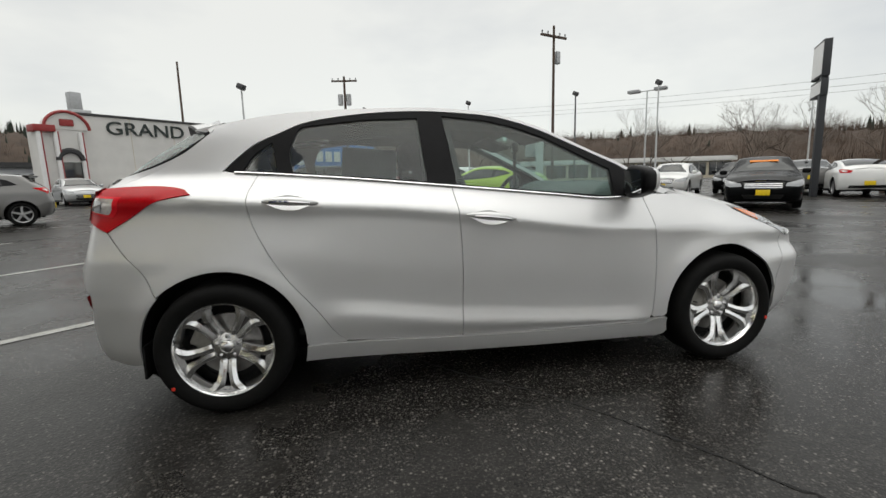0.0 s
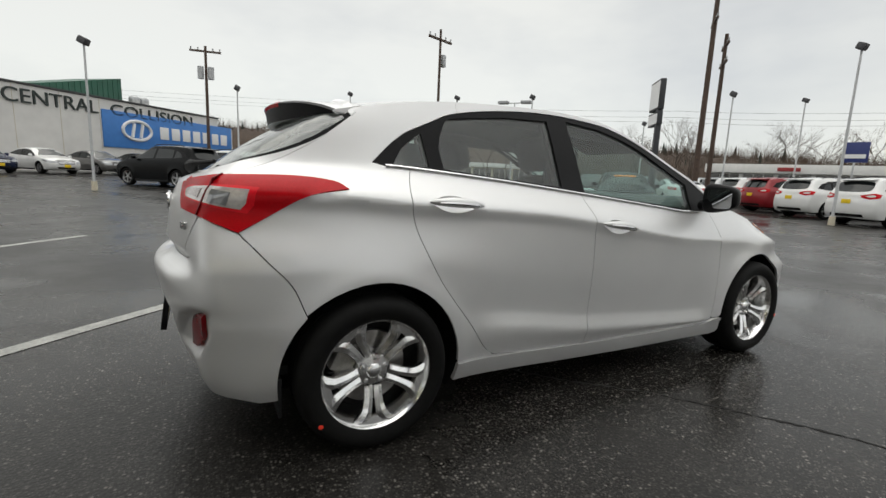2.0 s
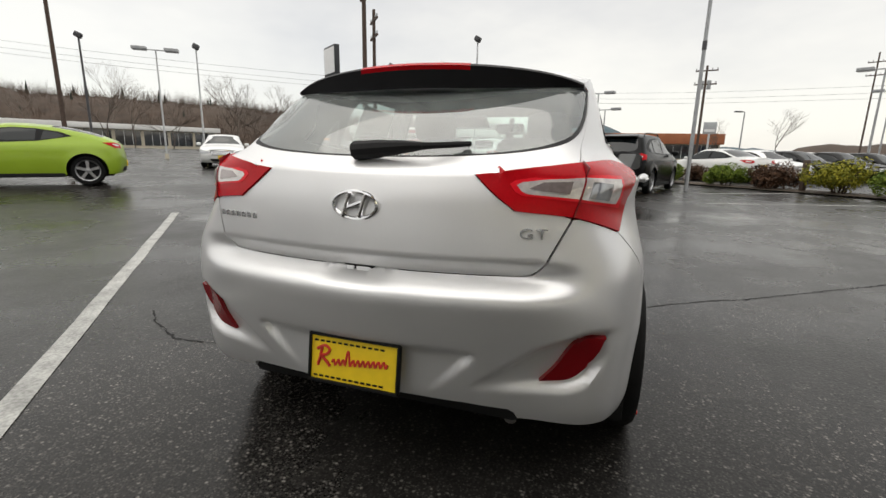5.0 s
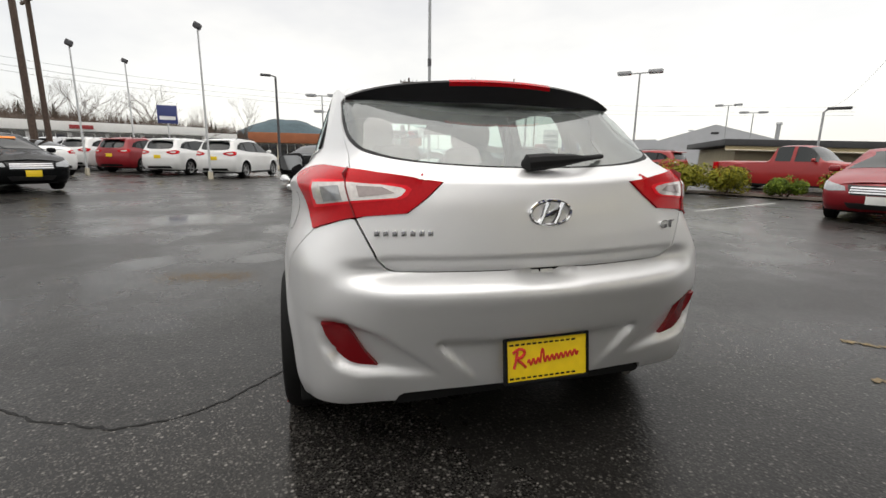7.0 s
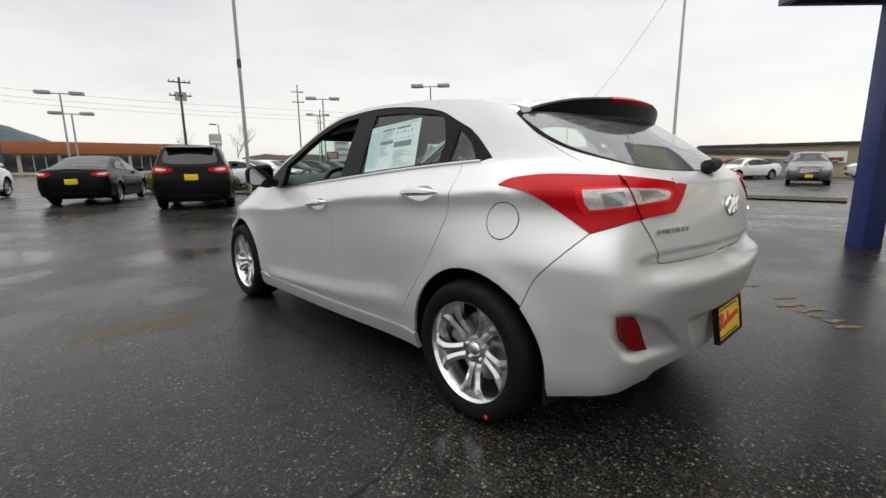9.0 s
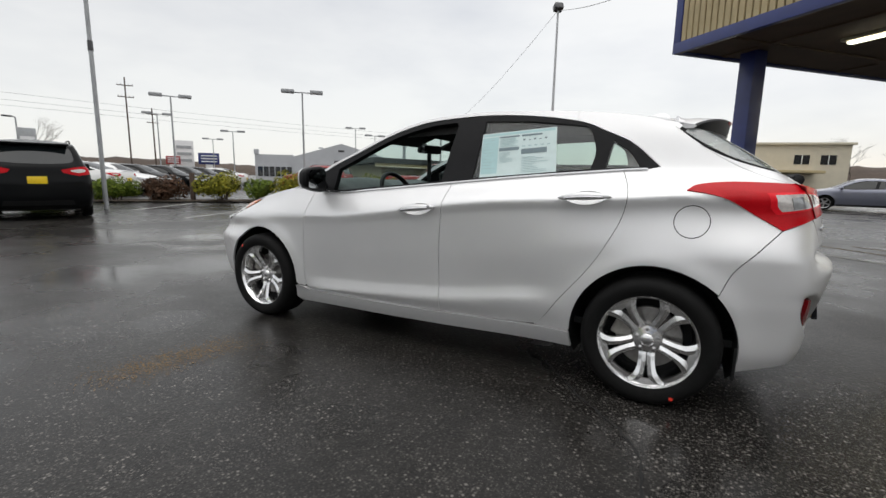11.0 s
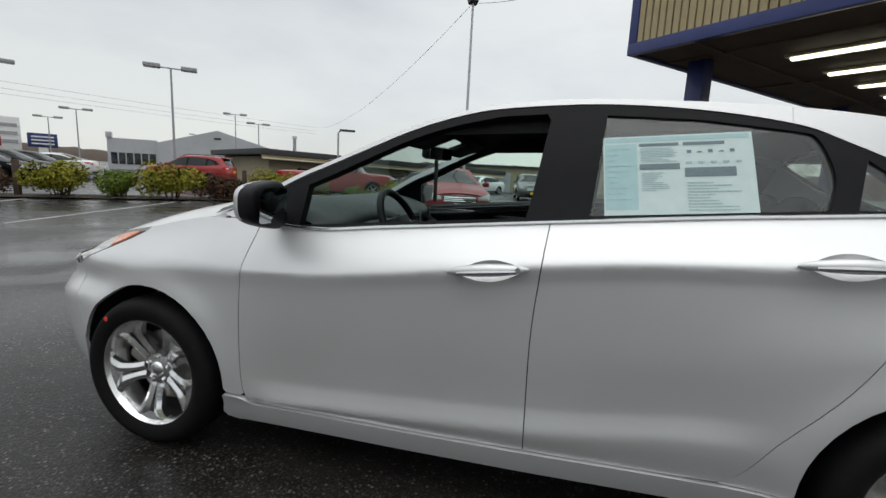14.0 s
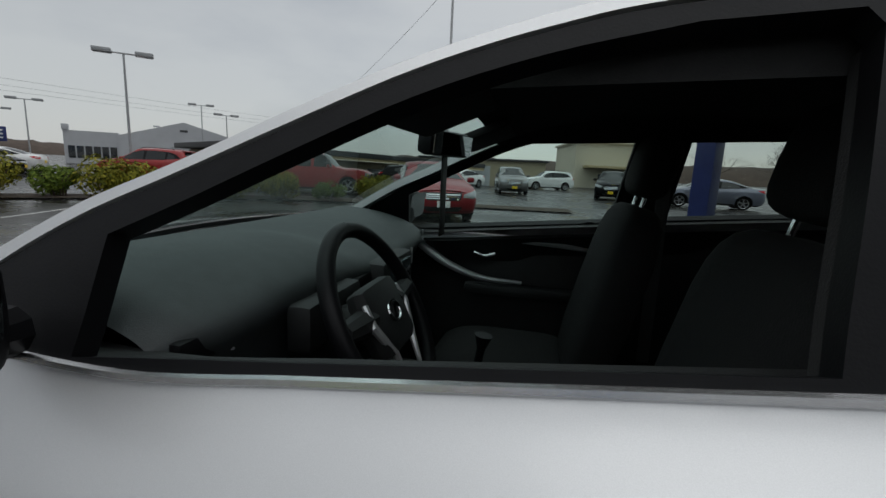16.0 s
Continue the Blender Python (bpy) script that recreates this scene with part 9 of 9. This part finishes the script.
BUSHES = [(17.3, -3.4, "g", 0.9), (16.4, -5.3, "g", 1.0), (15.5, -6.5, "r", 1.0), (14.2, -7.9, "y", 1.05), (13.2, -8.9, "g", 1.0), (12.1, -9.8, "y", 1.1), (11.2, -10.9, "r", 0.95), (9.9, -12.0, "y", 1.05), (8.9, -12.9, "y", 0.9), (7.4, -13.6, "g", 0.8), (5.9, -14.2, "y", 0.9), (3.7, -15.2, "g", 0.8), (2.9, -15.3, "y", 0.62), (19.4, -2.0, "g", 1.0), (20.3, -5.0, "r", 0.8)]
for k, (x, y, c, s) in enumerate(BUSHES):
    b = thing("bush", pose(x, y, gz(x, y), 0, 0, 37 * k) @ Matrix.Scale(s * 1.12, 4), {"g": "low round green shrub by the kerb", "y": "leafy yellow-green hedge shrub", "r": "round red-brown shrub by the kerb"}[c], "shrub", "hedge shrubs")
    o = new("foliage", bush_me[c][k % len(bush_me[c])])
    o.parent = b
    o = new("stems", stem_me)
    o.parent = b
for x, y in ((14.9, -7.2), (10.6, -11.4), (3.32, -15.5), (3.07, -15.55)):
    b = thing("bollard", pose(x, y, gz(x, y), 0, 0, 30), "short dark wooden post in the hedge", "post")
    part("post", box_bm(-0.07, -0.07, -0.1, 0.07, 0.07, 1.05, 0.012), M_WOODPOLE, b)
# bark strip and kerb under the hedge
ribbon("planting_strip", [(20.0, -1.4), (17.2, -4.3), (13.2, -9.0), (9.0, -13.0), (5.0, -14.6), (-1.0, -15.2)], 1.6, mat("bark_mulch", (0.05, 0.035, 0.022), rough=0.9, var=0.4, scale=20, bump=0.5, bscale=40), "dark bark mulch strip under the hedge", "planting strip", lift=0.05, subdiv=1.0)

# ---- woods, bare trees and hills ----
def bare_tree(seed, h):
    rg = random.Random(seed)
    trunk, crown = bmesh.new(), bmesh.new()

    def grow(bm, p, d, L, r, depth):
        q = p + d * L
        mid = p + d * L * 0.5 + Vector((rg.uniform(-1, 1), rg.uniform(-1, 1), 0)) * L * 0.06
        add_tube(bm, [p, mid, q], [r, r * 0.85, r * 0.65], 5 if depth < 2 else 3, cap=False)
        if depth >= 6:
            return
        for _ in range(rg.choice((3, 3, 4) if depth < 3 else (2, 3))):
            nd = (d + Vector((rg.gauss(0, 0.5), rg.gauss(0, 0.5), rg.uniform(-0.05, 0.35)))).normalized()
            grow(crown, q if rg.random() < 0.7 else mid, nd, L * rg.uniform(0.58, 0.82), r * 0.58, depth + 1)
    grow(trunk, Vector((0, 0, -0.2)), Vector((0, 0, 1)), h * 0.26, h * 0.0095, 0)
    return mesh_of("trunk", trunk, M_BARK), mesh_of("crown", crown, M_BARK)


M_BARK = mat("grey_brown_bark", (0.10, 0.08, 0.065), rough=0.9, var=0.3, scale=4)
TREES = [bare_tree(k, 9.0) for k in (1, 2, 3)]
tr = random.Random(6)
for x, y, s in ((40, 60, 1.1), (46, 56, 0.9), (52, 50, 1.2), (56, 44, 1.0), (64, 40, 1.2), (70, 30, 1.1), (76, 24, 1.2), (80, 18, 1.0), (84, 12, 1.1), (48, 66, 1.0), (30, 72, 0.9), (22, 80, 1.1), (68, 46, 1.2), (88, -20, 0.9), (92, -30, 1.0), (60, 58, 1.1), (-30, -90, 1.2), (-24, -95, 1.0), (-38, -84, 1.1), (88, 34, 1.2), (82, 42, 1.0), (78, 50, 1.3), (72, 58, 1.1), (66, 64, 1.25), (58, 70, 1.0), (52, 76, 1.2), (94, 28, 1.1), (96, 20, 1.2), (44, 82, 1.0), (36, 86, 1.2), (90, 44, 1.3), (76, 66, 1.2)):
    k = tr.randrange(3)
    t_ = thing("bare_tree", pose(x, y, gz(x, y), 0, 0, tr.uniform(0, 360)) @ Matrix.Scale(s * 1.3, 4), "leafless winter tree with fine grey-brown branches", "tree", "bare trees")
    for nm, me in zip(("trunk", "crown"), TREES[k]):
        o = new(nm, me)
        o.parent = t_


def ridge(name, a0, a1, dist, h_of, depth, material, label, seed, step=0.6, rough=1.0):
    """A far slope that follows part of a circle, with an uneven crest."""
    bm = bmesh.new()
    prev = None
    n = int(abs(a1 - a0) / step)
    for k in range(n + 1):
        a = radians(a0 + (a1 - a0) * k / n)
        t = k / n
        h = h_of(t) + rough * (noise.noise((k * 0.31, seed, 0)) + 0.6 * noise.noise((k * 1.3, seed, 3)))
        edge = min(1, 8 * t, 40 * (1 - t))
        row = []
        for j, (dd, hh) in enumerate(((0, -1.0), (depth * 0.3, h * 0.45), (depth * 0.7, h * 0.85), (depth, h), (depth * 1.6, h * 0.8))):
            r = dist + dd
            row.append(bm.verts.new((r * math.cos(a), r * math.sin(a), (hh if j == 0 else hh * (0.2 + 0.8 * edge)) + rough * 0.3 * noise.noise((k * 0.9, j * 2.1, seed)))))
        if prev:
            for j in range(4):
                bm.faces.new((prev[j], row[j], row[j + 1], prev[j + 1]))
        prev = row
    bmesh.ops.recalc_face_normals(bm, faces=bm.faces)
    return tagged(part(name, bm, material, smooth=60), label, "hill", kind="structure")


M_WOODS = mat("brown_winter_woods", (0.058, 0.040, 0.029), rough=0.95, var=0.35, scale=0.5, var2=0.25, scale2=0.06)
# the far hill's blue is distance haze put into its colour
M_FARHILL = mat("haze_blue_hill", (0.055, 0.085, 0.10), rough=0.95, var=0.2, scale=0.05, var2=0.15, scale2=0.3)
M_CONIFER = mat("dark_conifer_needles", (0.018, 0.028, 0.02), rough=0.9, var=0.4, scale=1.5)
M_TWIG = mat("grey_brown_twigs", (0.085, 0.058, 0.043), rough=0.95, var=0.3, scale=0.5)
c_crest = curve([(0.0, 1.0), (0.08, 3.5), (0.125, 7.0), (0.22, 10.0), (0.30, 12.2), (0.375, 13.6), (0.56, 14.0), (0.74, 14.0), (0.825, 15.5), (0.91, 17.0), (1.0, 17.0)])
ridge("woods_slope", -10, 150, 125, lambda t: float(c_crest(t)), 30, M_WOODS, "brown wooded slope in winter behind the lots", 3)
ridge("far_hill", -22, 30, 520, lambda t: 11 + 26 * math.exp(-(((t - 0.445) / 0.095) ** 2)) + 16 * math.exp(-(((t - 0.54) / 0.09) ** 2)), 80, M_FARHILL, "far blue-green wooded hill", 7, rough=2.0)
ridge("far_woods", -75, -18, 300, lambda t: 7 + 2 * math.sin(t * 9), 40, M_WOODS, "far low line of winter woods", 9, rough=1.5)
ridge("far_woods_south", -150, -70, 240, lambda t: 8 + 3 * math.sin(t * 6), 40, M_WOODS, "far low line of winter woods", 11, rough=1.5)
ridge("far_woods_west", 145, 215, 200, lambda t: 10, 40, M_WOODS, "far line of winter woods", 12, rough=1.5)
ridge("far_woods_back", 205, 290, 240, lambda t: 9, 40, M_WOODS, "far line of winter woods", 13, rough=1.5)
# conifers and bare crowns along the crest
v, f = [], []
v2, f2 = [], []
cr = random.Random(12)
for k in range(8000):
    t = cr.uniform(0.095, 1.0)
    a = radians(-10 + 160 * t)
    r = 125 + cr.uniform(2, 36)
    frac = (r - 125) / 30
    zbase = float(c_crest(t)) * min(1, frac) * min(1, 8 * t, 40 * (1 - t)) * 0.9 - 0.8
    x, y = r * math.cos(a), r * math.sin(a)
    if cr.random() < (0.03 if t < 0.65 else 0.50) * (0.25 if frac < 0.8 else 1.3):
        h, w = cr.uniform(3.0, 6.0), cr.uniform(0.7, 1.2)
        for lev in range(4):
            o = len(v)
            z0, ww = zbase + h * lev * 0.22, w * (1 - lev * 0.22)
            ph = cr.uniform(0, 6)
            v += [(x + ww * math.cos(q * 1.0472 + ph) * (0.75 + 0.5 * (q % 2)), y + ww * math.sin(q * 1.0472 + ph) * (0.75 + 0.5 * (q % 2)), z0 - 0.25 * (q % 2)) for q in range(6)] + [(x, y, z0 + h * 0.38)]
            f += [(o + q, o + (q + 1) % 6, o + 6) for q in range(6)]
    else:
        h = cr.uniform(3.0, 6.5)
        for j in range(10):
            o = len(v2)
            ang = cr.uniform(0, 6.3)
            lean = cr.uniform(0.02, 0.5)
            x1, y1, z1 = x + h * lean * math.cos(ang), y + h * lean * math.sin(ang), zbase + h * cr.uniform(0.75, 1.0)
            v2 += [(x - 0.05 * math.sin(a), y + 0.05 * math.cos(a), zbase), (x + 0.05 * math.sin(a), y - 0.05 * math.cos(a), zbase), (x1, y1, z1)]
            f2.append((o, o + 1, o + 2))
for nm, vv, ff, m_, lab in (("conifer_wood", v, f, M_CONIFER, "dark conifers along a wooded slope"), ("bare_wood", v2, f2, M_TWIG, "bare twiggy trees along a wooded slope")):
    me = bpy.data.meshes.new(nm)
    me.from_pydata(vv, [], ff)
    me.materials.append(m_)
    tagged(new(nm, me), lab, "woods", kind="stuff")
